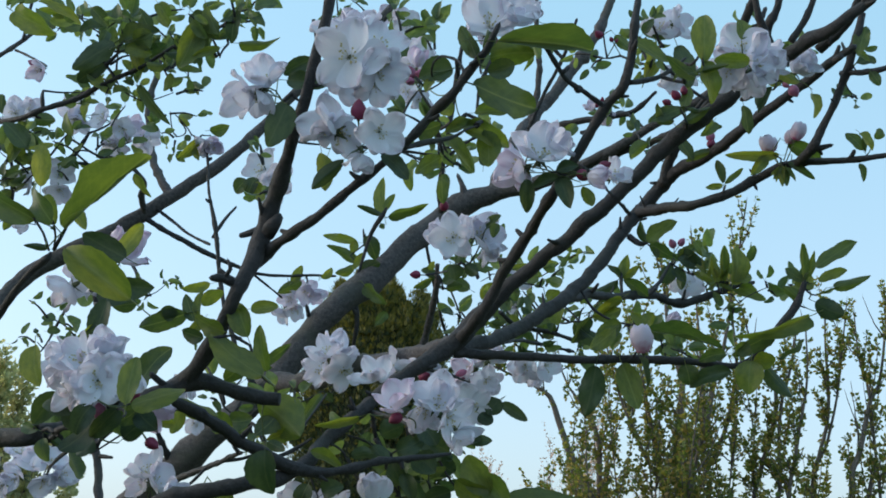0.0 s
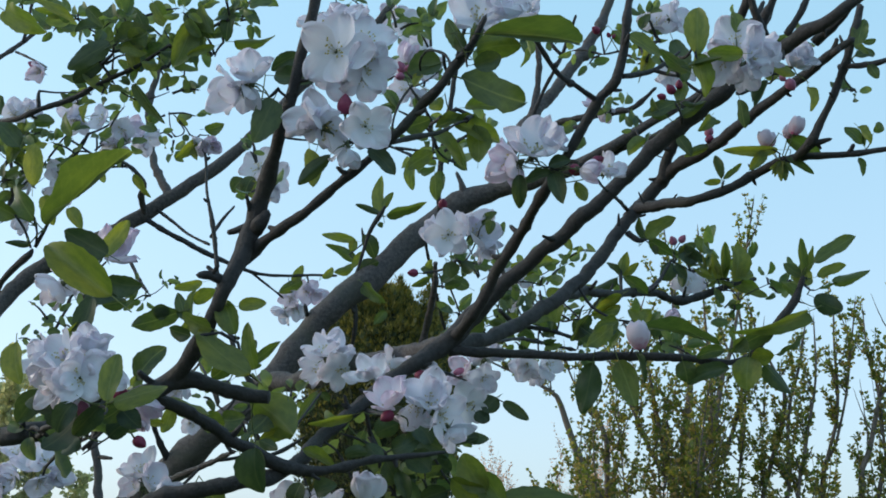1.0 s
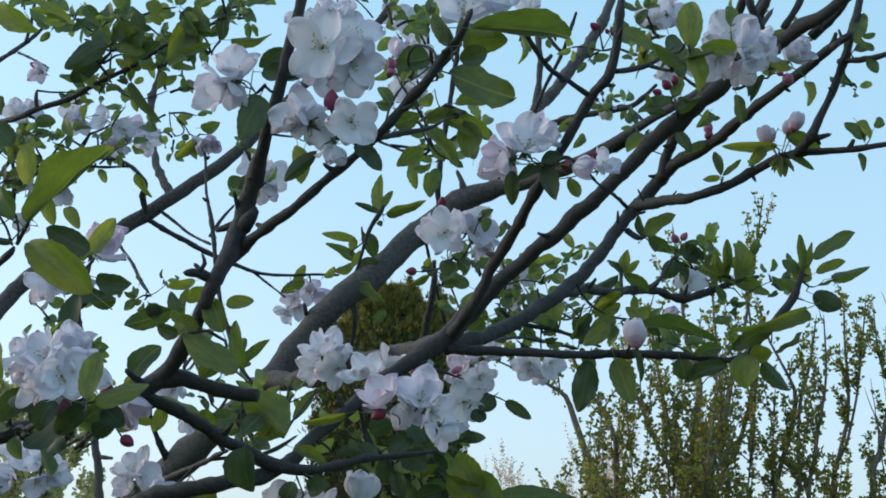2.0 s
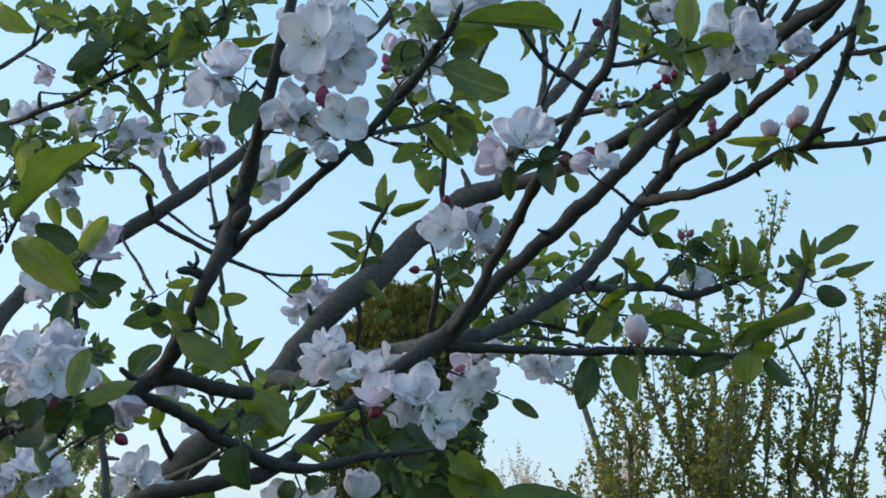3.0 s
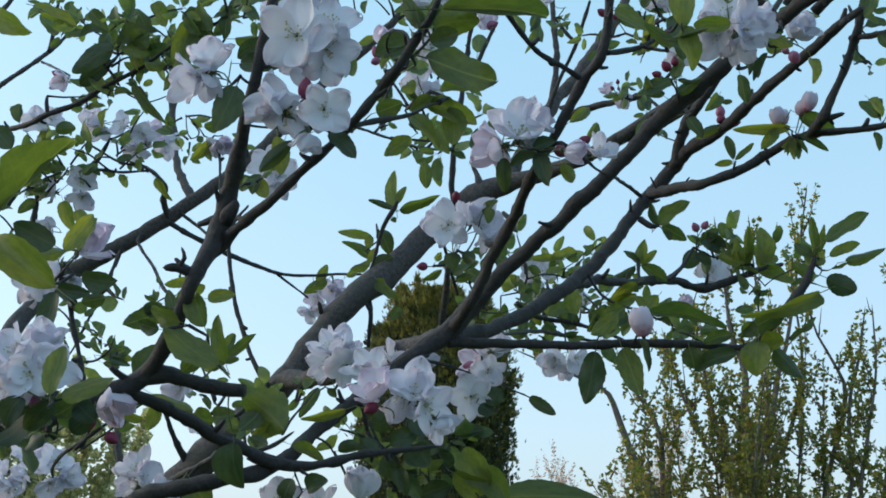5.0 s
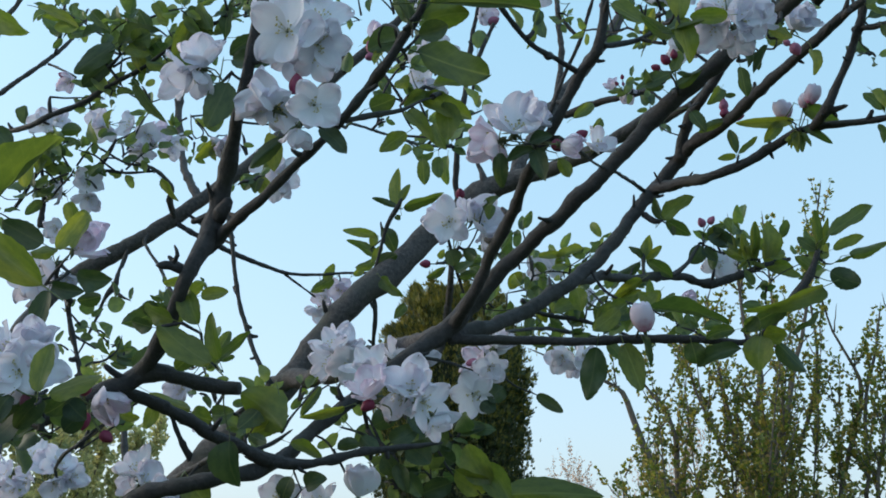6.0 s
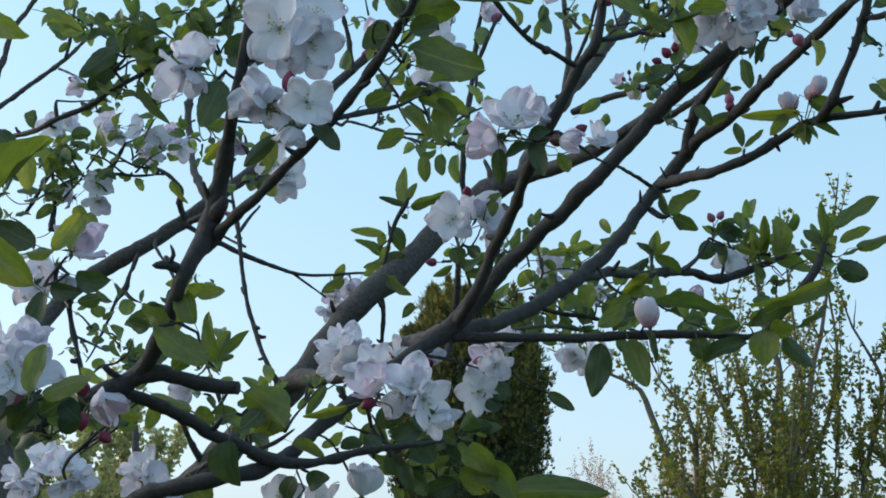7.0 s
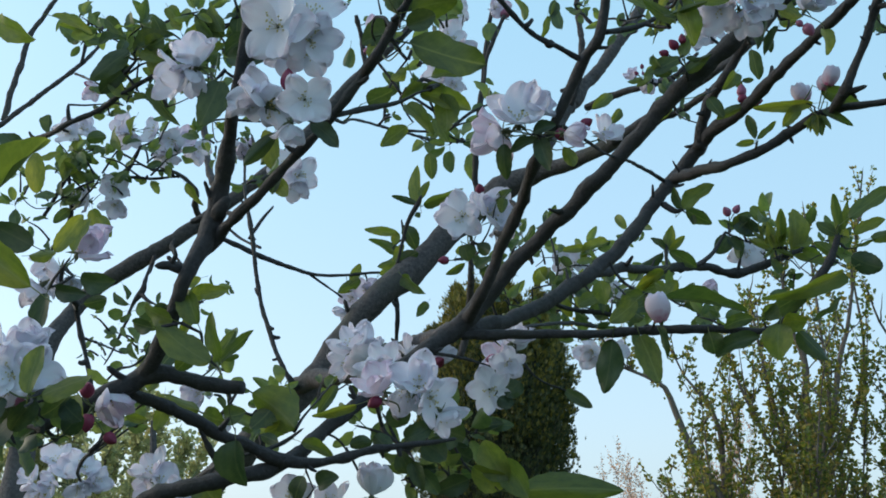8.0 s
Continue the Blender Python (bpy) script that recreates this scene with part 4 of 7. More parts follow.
shoot("twig", tree, BARK_YOUNG, 0, [(-0.935, 2.260, 2.664, 0.0030), (-0.865, 2.200, 2.615, 0.0025), (-0.828, 2.180, 2.589, 0.0019)])
shoot("branch", tree, BARK_YOUNG, 1, [(-0.958, 1.800, 2.204, 0.0058), (-0.853, 1.760, 2.233, 0.0052), (-0.774, 1.730, 2.252, 0.0046), (-0.704, 1.700, 2.255, 0.0042), (-0.626, 1.650, 2.245, 0.0039), (-0.583, 1.630, 2.251, 0.0043), (-0.529, 1.620, 2.266, 0.0038), (-0.479, 1.610, 2.291, 0.0037), (-0.437, 1.600, 2.306, 0.0031), (-0.401, 1.590, 2.325, 0.0024), (-0.364, 1.580, 2.346, 0.0016)])
shoot("twig", tree, BARK_YOUNG, 0, [(-0.582, 1.630, 2.250, 0.0031), (-0.585, 1.625, 2.268, 0.0028), (-0.585, 1.625, 2.279, 0.0017)])
shoot("twig", tree, BARK_YOUNG, 0, [(-0.721, 2.100, 2.352, 0.0045), (-0.703, 2.100, 2.380, 0.0041), (-0.686, 2.090, 2.403, 0.0027)])
shoot("twig", tree, BARK_YOUNG, 0, [(-0.726, 2.100, 2.396, 0.0027), (-0.665, 2.100, 2.359, 0.0023), (-0.627, 2.120, 2.360, 0.0023), (-0.600, 2.120, 2.342, 0.0027)])
shoot("twig", tree, BARK_YOUNG, 0, [(-0.731, 2.100, 2.290, 0.0027), (-0.720, 2.100, 2.342, 0.0032), (-0.667, 2.110, 2.343, 0.0027), (-0.614, 2.120, 2.348, 0.0023)])
shoot("twig", tree, BARK_YOUNG, 0, [(-0.825, 2.100, 2.233, 0.0063), (-0.827, 2.100, 2.309, 0.0041), (-0.837, 2.100, 2.368, 0.0032), (-0.808, 2.080, 2.389, 0.0023)])
shoot("twig", tree, BARK_YOUNG, 0, [(-0.882, 2.100, 2.274, 0.0045), (-0.845, 2.100, 2.344, 0.0032), (-0.815, 2.100, 2.379, 0.0023)])
shoot("twig", tree, BARK_YOUNG, 1, [(-0.315, 1.180, 1.870, 0.0014), (-0.310, 1.190, 1.850, 0.0025), (-0.310, 1.200, 1.835, 0.0025), (-0.306, 1.200, 1.819, 0.0032), (-0.301, 1.200, 1.804, 0.0025), (-0.294, 1.200, 1.781, 0.0027), (-0.290, 1.200, 1.761, 0.0025), (-0.283, 1.200, 1.744, 0.0018)])
shoot("twig", tree, BARK_YOUNG, 0, [(-0.640, 2.186, 2.240, 0.0040), (-0.632, 2.150, 2.209, 0.0036), (-0.579, 2.100, 2.147, 0.0031), (-0.539, 2.050, 2.095, 0.0038), (-0.519, 2.030, 2.073, 0.0021)])
shoot("twig", tree, BARK_YOUNG, 0, [(-0.666, 2.150, 2.196, 0.0032), (-0.674, 2.150, 2.162, 0.0027)])
shoot("twig", tree, BARK_OLD_HAZED, 0, [(-0.579, 2.000, 1.850, 0.0032), (-0.575, 2.000, 1.826, 0.0052), (-0.569, 2.000, 1.788, 0.0067), (-0.554, 2.000, 1.703, 0.0070), (-0.542, 2.000, 1.621, 0.0069)])
shoot("twig", tree, BARK_YOUNG, 0, [(-0.566, 2.000, 1.776, 0.0035), (-0.534, 1.980, 1.772, 0.0031)])
shoot("twig", tree, BARK_YOUNG, 0, [(-0.423, 1.800, 1.831, 0.0035), (-0.416, 1.830, 1.792, 0.0043), (-0.403, 1.870, 1.750, 0.0073)])
shoot("twig", tree, BARK_YOUNG, 0, [(-0.510, 1.640, 1.706, 0.0014), (-0.462, 1.520, 1.715, 0.0018), (-0.416, 1.450, 1.728, 0.0025), (-0.363, 1.400, 1.743, 0.0019), (-0.325, 1.350, 1.751, 0.0013)])
shoot("twig", tree, BARK_YOUNG, 0, [(-0.361, 1.600, 1.694, 0.0049), (-0.299, 1.500, 1.701, 0.0045), (-0.228, 1.400, 1.712, 0.0032), (-0.175, 1.300, 1.717, 0.0022)])
shoot("twig", tree, BARK_YOUNG, 0, [(-0.140, 1.260, 1.706, 0.0019), (-0.117, 1.280, 1.718, 0.0024), (-0.100, 1.280, 1.730, 0.0012)])
shoot("twig", tree, BARK_YOUNG, 0, [(-0.141, 1.050, 1.837, 0.0040), (-0.151, 1.045, 1.840, 0.0039), (-0.159, 1.040, 1.839, 0.0027)])
shoot("twig", tree, BARK_YOUNG, 0, [(-0.149, 1.045, 1.840, 0.0016), (-0.143, 1.040, 1.847, 0.0018), (-0.146, 1.040, 1.855, 0.0010)])
shoot("twig", tree, BARK_YOUNG, 0, [(0.006, 0.990, 1.943, 0.0027), (0.025, 1.020, 1.960, 0.0024), (0.046, 1.050, 1.978, 0.0017), (0.058, 1.066, 1.992, 0.0011), (0.068, 1.080, 2.002, 0.0006)])
shoot("twig", tree, BARK_YOUNG, 0, [(0.002, 0.996, 1.942, 0.0016), (-0.014, 1.090, 1.980, 0.0015), (-0.029, 1.200, 2.031, 0.0014), (-0.026, 1.400, 2.102, 0.0017), (-0.013, 1.600, 2.171, 0.0020), (0.020, 1.800, 2.246, 0.0019)])
shoot("twig", tree, BARK_YOUNG, 0, [(0.057, 0.955, 1.992, 0.0018), (0.051, 0.970, 2.013, 0.0013), (0.035, 1.000, 2.033, 0.0014), (0.028, 1.020, 2.037, 0.0008)])
shoot("twig", tree, BARK_YOUNG, 1, [(0.120, 1.050, 2.090, 0.0025), (0.143, 1.100, 2.077, 0.0024), (0.158, 1.140, 2.078, 0.0025), (0.179, 1.170, 2.079, 0.0028), (0.200, 1.190, 2.073, 0.0033)])
shoot("twig", tree, BARK_YOUNG, 0, [(0.224, 1.170, 2.091, 0.0032), (0.250, 1.200, 2.110, 0.0031), (0.273, 1.220, 2.128, 0.0024), (0.297, 1.240, 2.155, 0.0017)])
shoot("twig", tree, BARK_YOUNG, 0, [(0.154, 1.240, 2.008, 0.0031), (0.174, 1.220, 2.017, 0.0024), (0.190, 1.210, 2.005, 0.0019), (0.219, 1.300, 2.017, 0.0015), (0.254, 1.500, 2.080, 0.0021), (0.298, 1.690, 2.125, 0.0030)])
shoot("twig", tree, BARK_YOUNG, 0, [(0.293, 1.820, 2.279, 0.0075), (0.249, 1.850, 2.258, 0.0084)])
shoot("branch", tree, BARK_YOUNG, 0, [(0.231, 1.860, 2.257, 0.0076), (0.294, 1.840, 2.276, 0.0068), (0.351, 1.780, 2.276, 0.0055), (0.387, 1.720, 2.282, 0.0042), (0.425, 1.680, 2.319, 0.0031)])
shoot("branch", tree, BARK_YOUNG, 0, [(0.190, 2.050, 2.405, 0.0069), (0.250, 2.000, 2.405, 0.0063), (0.307, 1.950, 2.395, 0.0053), (0.341, 1.900, 2.383, 0.0048), (0.378, 1.880, 2.411, 0.0031)])
shoot("twig", tree, BARK_YOUNG, 0, [(0.331, 1.900, 2.380, 0.0032), (0.356, 1.880, 2.344, 0.0023)])
shoot("twig", tree, BARK_YOUNG, 0, [(0.545, 1.450, 2.243, 0.0041), (0.570, 1.400, 2.223, 0.0034), (0.597, 1.400, 2.232, 0.0025)])
shoot("twig", tree, BARK_YOUNG, 0, [(0.296, 1.680, 2.085, 0.0053), (0.310, 1.670, 2.070, 0.0040), (0.321, 1.670, 2.072, 0.0023)])
shoot("twig", tree, BARK_YOUNG, 0, [(0.412, 1.580, 2.113, 0.0019), (0.414, 1.570, 2.125, 0.0012)])
shoot("twig", tree, BARK_YOUNG, 0, [(-0.131, 1.880, 2.052, 0.0027), (-0.117, 1.870, 2.093, 0.0027), (-0.103, 1.860, 2.138, 0.0038), (-0.087, 1.855, 2.165, 0.0042), (-0.080, 1.850, 2.178, 0.0023)])
shoot("twig", tree, BARK_YOUNG, 1, [(-0.130, 1.880, 2.054, 0.0027), (-0.125, 1.875, 2.022, 0.0034), (-0.121, 1.870, 1.991, 0.0037), (-0.126, 1.890, 1.960, 0.0034), (-0.132, 1.920, 1.929, 0.0030), (-0.148, 1.950, 1.908, 0.0023)])
shoot("twig", tree, BARK_OLD_HAZED, 0, [(0.013, 1.750, 2.056, 0.0035), (0.007, 1.800, 2.012, 0.0050), (-0.009, 1.880, 1.967, 0.0060), (-0.024, 1.900, 1.925, 0.0052)])
shoot("twig", tree, BARK_YOUNG, 0, [(-0.003, 1.700, 2.025, 0.0017), (0.020, 1.720, 2.035, 0.0017), (0.066, 1.500, 1.983, 0.0018)])
shoot("twig", tree, BARK_YOUNG, 0, [(0.302, 1.800, 2.024, 0.0025), (0.303, 1.820, 2.061, 0.0029), (0.308, 1.830, 2.082, 0.0015)])
shoot("twig", tree, BARK_YOUNG, 0, [(0.353, 1.880, 2.050, 0.0045), (0.382, 1.920, 2.081, 0.0034), (0.406, 1.950, 2.122, 0.0023)])
shoot("twig", tree, BARK_YOUNG, 0, [(0.113, 1.900, 2.018, 0.0034), (0.145, 1.950, 2.006, 0.0039), (0.203, 2.000, 2.008, 0.0040), (0.253, 2.050, 2.004, 0.0032), (0.296, 2.100, 1.999, 0.0025)])
shoot("twig", tree, BARK_YOUNG, 0, [(0.084, 1.600, 1.898, 0.0022), (0.145, 1.900, 1.971, 0.0030), (0.206, 2.100, 2.004, 0.0033), (0.259, 2.150, 2.004, 0.0021)])
shoot("twig", tree, BARK_YOUNG, 0, [(0.110, 2.100, 2.088, 0.0025), (0.141, 2.150, 2.123, 0.0022), (0.157, 2.150, 2.145, 0.0017)])
shoot("twig", tree, BARK_YOUNG, 0, [(-0.123, 1.330, 1.736, 0.0020), (-0.116, 1.350, 1.757, 0.0013), (-0.102, 1.400, 1.796, 0.0011)])
shoot("twig", tree, BARK_YOUNG, 0, [(0.013, 1.410, 1.831, 0.0024), (0.041, 1.480, 1.837, 0.0019), (0.073, 1.560, 1.838, 0.0007)])
shoot("twig", tree, BARK_YOUNG, 0, [(-0.046, 1.380, 1.774, 0.0031), (-0.010, 1.300, 1.756, 0.0022), (0.008, 1.250, 1.741, 0.0014)])
shoot("twig", tree, BARK_YOUNG, 0, [(-0.282, 2.200, 2.717, 0.0044), (-0.271, 2.220, 2.661, 0.0054), (-0.264, 2.230, 2.601, 0.0058)])
shoot("trunk", tree, BARK_OLD_HAZED, 0, [(-0.75, 1.95, -0.05, 0.095), (-0.74, 1.96, 0.5, 0.075), (-0.71, 1.97, 1.0, 0.066), (-0.68, 1.98, 1.3, 0.06), (-0.64, 1.98, 1.52, 0.052)])
shoot("limb", tree, BARK_OLD_HAZED, 0, [(-0.72, 1.97, 1.0, 0.055), (-0.82, 2.03, 1.35, 0.05), (-0.85, 2.05, 1.66, 0.046)])
shoot("limb", tree, BARK_OLD_HAZED, 0, [(-0.72, 1.96, 0.95, 0.045), (-0.77, 1.72, 1.3, 0.038), (-0.775, 1.44, 1.665, 0.02)])
shoot("limb", tree, BARK_OLD_HAZED, 0, [(-0.7, 1.96, 1.0, 0.042), (-0.58, 1.62, 1.35, 0.034), (-0.45, 1.34, 1.6, 0.019)])
shoot("twig", tree, BARK_YOUNG, 0, [(0.411, 1.500, 2.269, 0.0051), (0.416, 1.450, 2.298, 0.0052), (0.423, 1.420, 2.324, 0.0052), (0.432, 1.400, 2.354, 0.0045)])
shoot("twig", tree, BARK_YOUNG, 0, [(0.409, 1.300, 2.193, 0.0049), (0.402, 1.280, 2.216, 0.0048), (0.412, 1.270, 2.239, 0.0043), (0.417, 1.260, 2.270, 0.0037)])
shoot("twig", tree, BARK_YOUNG, 0, [(0.405, 1.280, 2.194, 0.0048), (0.389, 1.260, 2.219, 0.0042), (0.379, 1.250, 2.257, 0.0037)])
shoot("twig", tree, BARK_YOUNG, 0, [(0.428, 1.280, 2.198, 0.0043), (0.445, 1.270, 2.225, 0.0037), (0.459, 1.260, 2.264, 0.0032)])
shoot("twig", tree, BARK_YOUNG, 0, [(0.456, 1.270, 2.182, 0.0058), (0.480, 1.240, 2.202, 0.0047), (0.494, 1.220, 2.234, 0.0041)])
shoot("twig", tree, BARK_YOUNG, 0, [(0.529, 1.400, 2.242, 0.0047), (0.516, 1.450, 2.242, 0.0037), (0.509, 1.500, 2.249, 0.0028)])
shoot("limb", tree, BARK_YOUNG, 0, [(-0.125, 1.075, 1.888, 0.0066), (-0.114, 1.060, 1.893, 0.0067), (-0.108, 1.058, 1.902, 0.0041)])
shoot("twig", tree, BARK_OLD_HAZED, 0, [(-1.155, 2.350, 2.604, 0.0070), (-1.125, 2.350, 2.753, 0.0065), (-1.109, 2.350, 2.826, 0.0060), (-1.053, 2.350, 2.911, 0.0050), (-1.029, 2.350, 2.954, 0.0044)])
shoot("twig", tree, BARK_YOUNG, 0, [(0.510, 1.480, 2.146, 0.0050), (0.521, 1.475, 2.147, 0.0041), (0.531, 1.470, 2.149, 0.0026)])
shoot("twig", tree, BARK_YOUNG, 0, [(0.455, 1.577, 2.137, 0.0028), (0.460, 1.577, 2.126, 0.0016)])
shoot("twig", tree, BARK_YOUNG, 0, [(0.366, 1.660, 2.180, 0.0033), (0.375, 1.650, 2.191, 0.0020)])
shoot("twig", tree, BARK_YOUNG, 0, [(-0.198, 1.850, 1.992, 0.0044), (-0.200, 1.840, 2.006, 0.0030)])
shoot("twig", tree, BARK_YOUNG, 0, [(0.197, 1.370, 2.005, 0.0024), (0.213, 1.360, 2.008, 0.0013)])
shoot("twig", tree, BARK_YOUNG, 0, [(-0.679, 2.180, 2.211, 0.0028), (-0.671, 2.140, 2.164, 0.0036), (-0.670, 2.120, 2.130, 0.0044), (-0.676, 2.120, 2.112, 0.0066), (-0.690, 2.120, 2.092, 0.0035), (-0.695, 2.110, 2.057, 0.0031), (-0.707, 2.110, 2.026, 0.0026), (-0.717, 2.100, 1.990, 0.0017), (-0.727, 2.100, 1.973, 0.0013)])
shoot("twig", tree, BARK_YOUNG, 0, [(-0.676, 2.120, 2.112, 0.0049), (-0.654, 2.110, 2.093, 0.0031), (-0.636, 2.110, 2.085, 0.0013)])
shoot("twig", tree, BARK_YOUNG, 0, [(-0.723, 2.100, 1.939, 0.0021), (-0.698, 2.100, 1.962, 0.0022), (-0.671, 2.100, 1.967, 0.0022), (-0.649, 2.100, 1.984, 0.0017), (-0.640, 2.100, 2.012, 0.0009)])
shoot("twig", tree, BARK_YOUNG, 0, [(-0.307, 1.200, 1.818, 0.0014), (-0.481, 1.600, 1.897, 0.0016), (-0.598, 1.900, 1.949, 0.0015)])
shoot("twig", tree, BARK_YOUNG, 0, [(0.095, 1.500, 2.301, 0.0028), (0.081, 1.500, 2.266, 0.0028), (0.071, 1.500, 2.238, 0.0025), (0.067, 1.500, 2.203, 0.0018)])
shoot("twig", tree, BARK_YOUNG, 0, [(0.191, 1.850, 2.491, 0.0035), (0.202, 1.850, 2.473, 0.0031), (0.213, 1.850, 2.460, 0.0027)])
shoot("twig", tree, BARK_YOUNG, 1, [(-0.241, 0.890, 1.816, 0.0010), (-0.243, 0.890, 1.812, 0.0022), (-0.255, 0.900, 1.807, 0.0024), (-0.269, 0.910, 1.797, 0.0026), (-0.290, 0.930, 1.780, 0.0030), (-0.329, 0.970, 1.749, 0.0036)])
shoot("twig", tree, BARK_YOUNG, 0, [(-0.239, 0.890, 1.818, 0.0015), (-0.228, 0.880, 1.832, 0.0010)])
shoot("twig", tree, BARK_YOUNG, 0, [(-0.239, 0.890, 1.819, 0.0007), (-0.237, 0.885, 1.827, 0.0007), (-0.238, 0.880, 1.836, 0.0007)])
shoot("twig", tree, BARK_YOUNG, 0, [(-0.242, 0.890, 1.817, 0.0007), (-0.246, 0.885, 1.829, 0.0007), (-0.252, 0.880, 1.838, 0.0007)])
shoot("twig", tree, BARK_YOUNG, 0, [(-0.019, 1.950, 2.160, 0.0030), (0.020, 2.090, 2.020, 0.0026), (0.070, 2.170, 1.940, 0.0020), (0.127, 2.200, 1.912, 0.0012)])
leaf(tree, (-0.453, 1.220, 2.190), (-0.398, 1.220, 2.158), 0.0291)
leaf(tree, (-0.554, 1.500, 2.360), (-0.492, 1.500, 2.334), 0.0160)
leaf(tree, (-0.462, 1.560, 2.327), (-0.519, 1.560, 2.285), 0.0361, "shaded")
leaf(tree, (-0.454, 1.560, 2.325), (-0.400, 1.560, 2.357), 0.0312)
leaf(tree, (-0.445, 1.560, 2.320), (-0.404, 1.560, 2.308), 0.0213)
leaf(tree, (-0.431, 1.550, 2.327), (-0.403, 1.550, 2.337), 0.0326)
leaf(tree, (-0.330, 1.510, 2.333), (-0.353, 1.510, 2.269), 0.0333)
leaf(tree, (-0.330, 1.510, 2.336), (-0.313, 1.510, 2.294), 0.0206)
leaf(tree, (-0.336, 1.510, 2.351), (-0.299, 1.510, 2.313), 0.0286)
leaf(tree, (-0.315, 1.500, 2.355), (-0.296, 1.500, 2.314), 0.0237)
leaf(tree, (-0.270, 1.500, 2.349), (-0.279, 1.500, 2.302), 0.0205)
leaf(tree, (-0.280, 1.560, 2.330), (-0.218, 1.560, 2.336), 0.0228)
leaf(tree, (-0.480, 1.600, 2.323), (-0.531, 1.600, 2.285), 0.0252, "shaded")
leaf(tree, (-0.291, 1.500, 2.292), (-0.328, 1.500, 2.277), 0.0125)
leaf(tree, (-0.082, 1.030, 2.043), (-0.109, 1.030, 2.028), 0.0160, "shaded")
leaf(tree, (-0.104, 1.030, 2.022), (-0.067, 1.030, 2.016), 0.0179, "shaded")
leaf(tree, (-0.097, 1.000, 1.985), (-0.111, 1.000, 1.943), 0.0268, "shaded")
leaf(tree, (-0.396, 1.500, 2.234), (-0.351, 1.500, 2.176), 0.0140)
leaf(tree, (-0.772, 1.900, 2.359), (-0.779, 1.900, 2.399), 0.0201)
leaf(tree, (-0.780, 2.050, 2.410), (-0.739, 2.050, 2.414), 0.0283)
leaf(tree, (-0.681, 2.000, 2.360), (-0.710, 2.000, 2.417), 0.0232)
leaf(tree, (-0.228, 0.880, 1.831), (-0.167, 0.880, 1.883), 0.0165)
leaf(tree, (-0.421, 1.900, 2.316), (-0.450, 1.900, 2.277), 0.0197)
leaf(tree, (-0.420, 1.900, 2.302), (-0.414, 1.900, 2.276), 0.0138)
leaf(tree, (-0.433, 1.900, 2.323), (-0.443, 1.900, 2.315), 0.0138)
leaf(tree, (-0.044, 0.990, 1.931), (-0.068, 0.990, 1.903), 0.0139, "shaded")
leaf(tree, (-0.401, 1.550, 2.387), (-0.381, 1.550, 2.358), 0.0231)
leaf(tree, (-0.453, 1.550, 2.353), (-0.464, 1.550, 2.388), 0.0205)
leaf(tree, (-0.498, 1.550, 2.378), (-0.472, 1.550, 2.351), 0.0198)
leaf(tree, (-0.554, 1.600, 2.393), (-0.594, 1.600, 2.400), 0.0172)
leaf(tree, (-0.531, 1.600, 2.364), (-0.498, 1.600, 2.376), 0.0187)
leaf(tree, (-0.656, 2.000, 2.428), (-0.663, 2.000, 2.388), 0.0212)
leaf(tree, (-0.798, 2.000, 2.339), (-0.764, 2.000, 2.322), 0.0232)
leaf(tree, (-0.778, 2.000, 2.350), (-0.794, 2.000, 2.305), 0.0253)
leaf(tree, (-0.532, 1.650, 2.338), (-0.511, 1.650, 2.299), 0.0227)
leaf(tree, (-0.502, 1.650, 2.347), (-0.524, 1.650, 2.347), 0.0209)
leaf(tree, (-0.294, 1.500, 2.168), (-0.267, 1.500, 2.173), 0.0167)
leaf(tree, (-0.457, 1.900, 2.358), (-0.435, 1.900, 2.344), 0.0139)
leaf(tree, (-0.111, 1.020, 1.984), (-0.100, 1.020, 1.994), 0.0107)
leaf(tree, (-0.388, 1.600, 2.300), (-0.392, 1.600, 2.269), 0.0167)
leaf(tree, (-0.445, 1.600, 2.335), (-0.429, 1.600, 2.301), 0.0219)
leaf(tree, (-0.416, 1.575, 2.352), (-0.437, 1.575, 2.391), 0.0217)
leaf(tree, (-0.391, 1.575, 2.361), (-0.406, 1.575, 2.390), 0.0183)
leaf(tree, (-0.201, 2.100, 2.595), (-0.160, 2.100, 2.616), 0.0179)
leaf(tree, (-0.037, 1.200, 2.113), (-0.040, 1.200, 2.085), 0.0119)
leaf(tree, (0.044, 1.040, 2.041), (0.014, 1.040, 2.031), 0.0240, "shaded")
leaf(tree, (0.025, 1.040, 2.029), (0.021, 1.040, 2.016), 0.0110)
leaf(tree, (0.082, 0.930, 2.012), (0.176, 0.980, 2.034), 0.0229)
leaf(tree, (0.077, 0.940, 2.002), (0.113, 0.940, 2.007), 0.0231)
leaf(tree, (0.065, 1.000, 2.006), (0.119, 1.040, 2.006), 0.0342)
leaf(tree, (0.065, 1.100, 2.024), (0.100, 1.100, 2.025), 0.0148)
leaf(tree, (0.010, 1.080, 1.994), (0.034, 1.080, 2.001), 0.0196)
leaf(tree, (0.055, 1.100, 2.009), (0.102, 1.100, 1.995), 0.0220)
leaf(tree, (0.075, 1.100, 2.006), (0.079, 1.100, 1.969), 0.0230)
leaf(tree, (0.036, 1.130, 2.011), (0.064, 1.130, 1.977), 0.0195)
leaf(tree, (0.033, 1.150, 1.998), (0.007, 1.150, 1.981), 0.0165)
leaf(tree, (0.067, 1.100, 2.012), (0.037, 1.100, 2.004), 0.0157)
leaf(tree, (-0.011, 0.980, 1.932), (0.012, 0.980, 1.910), 0.0155, "shaded")
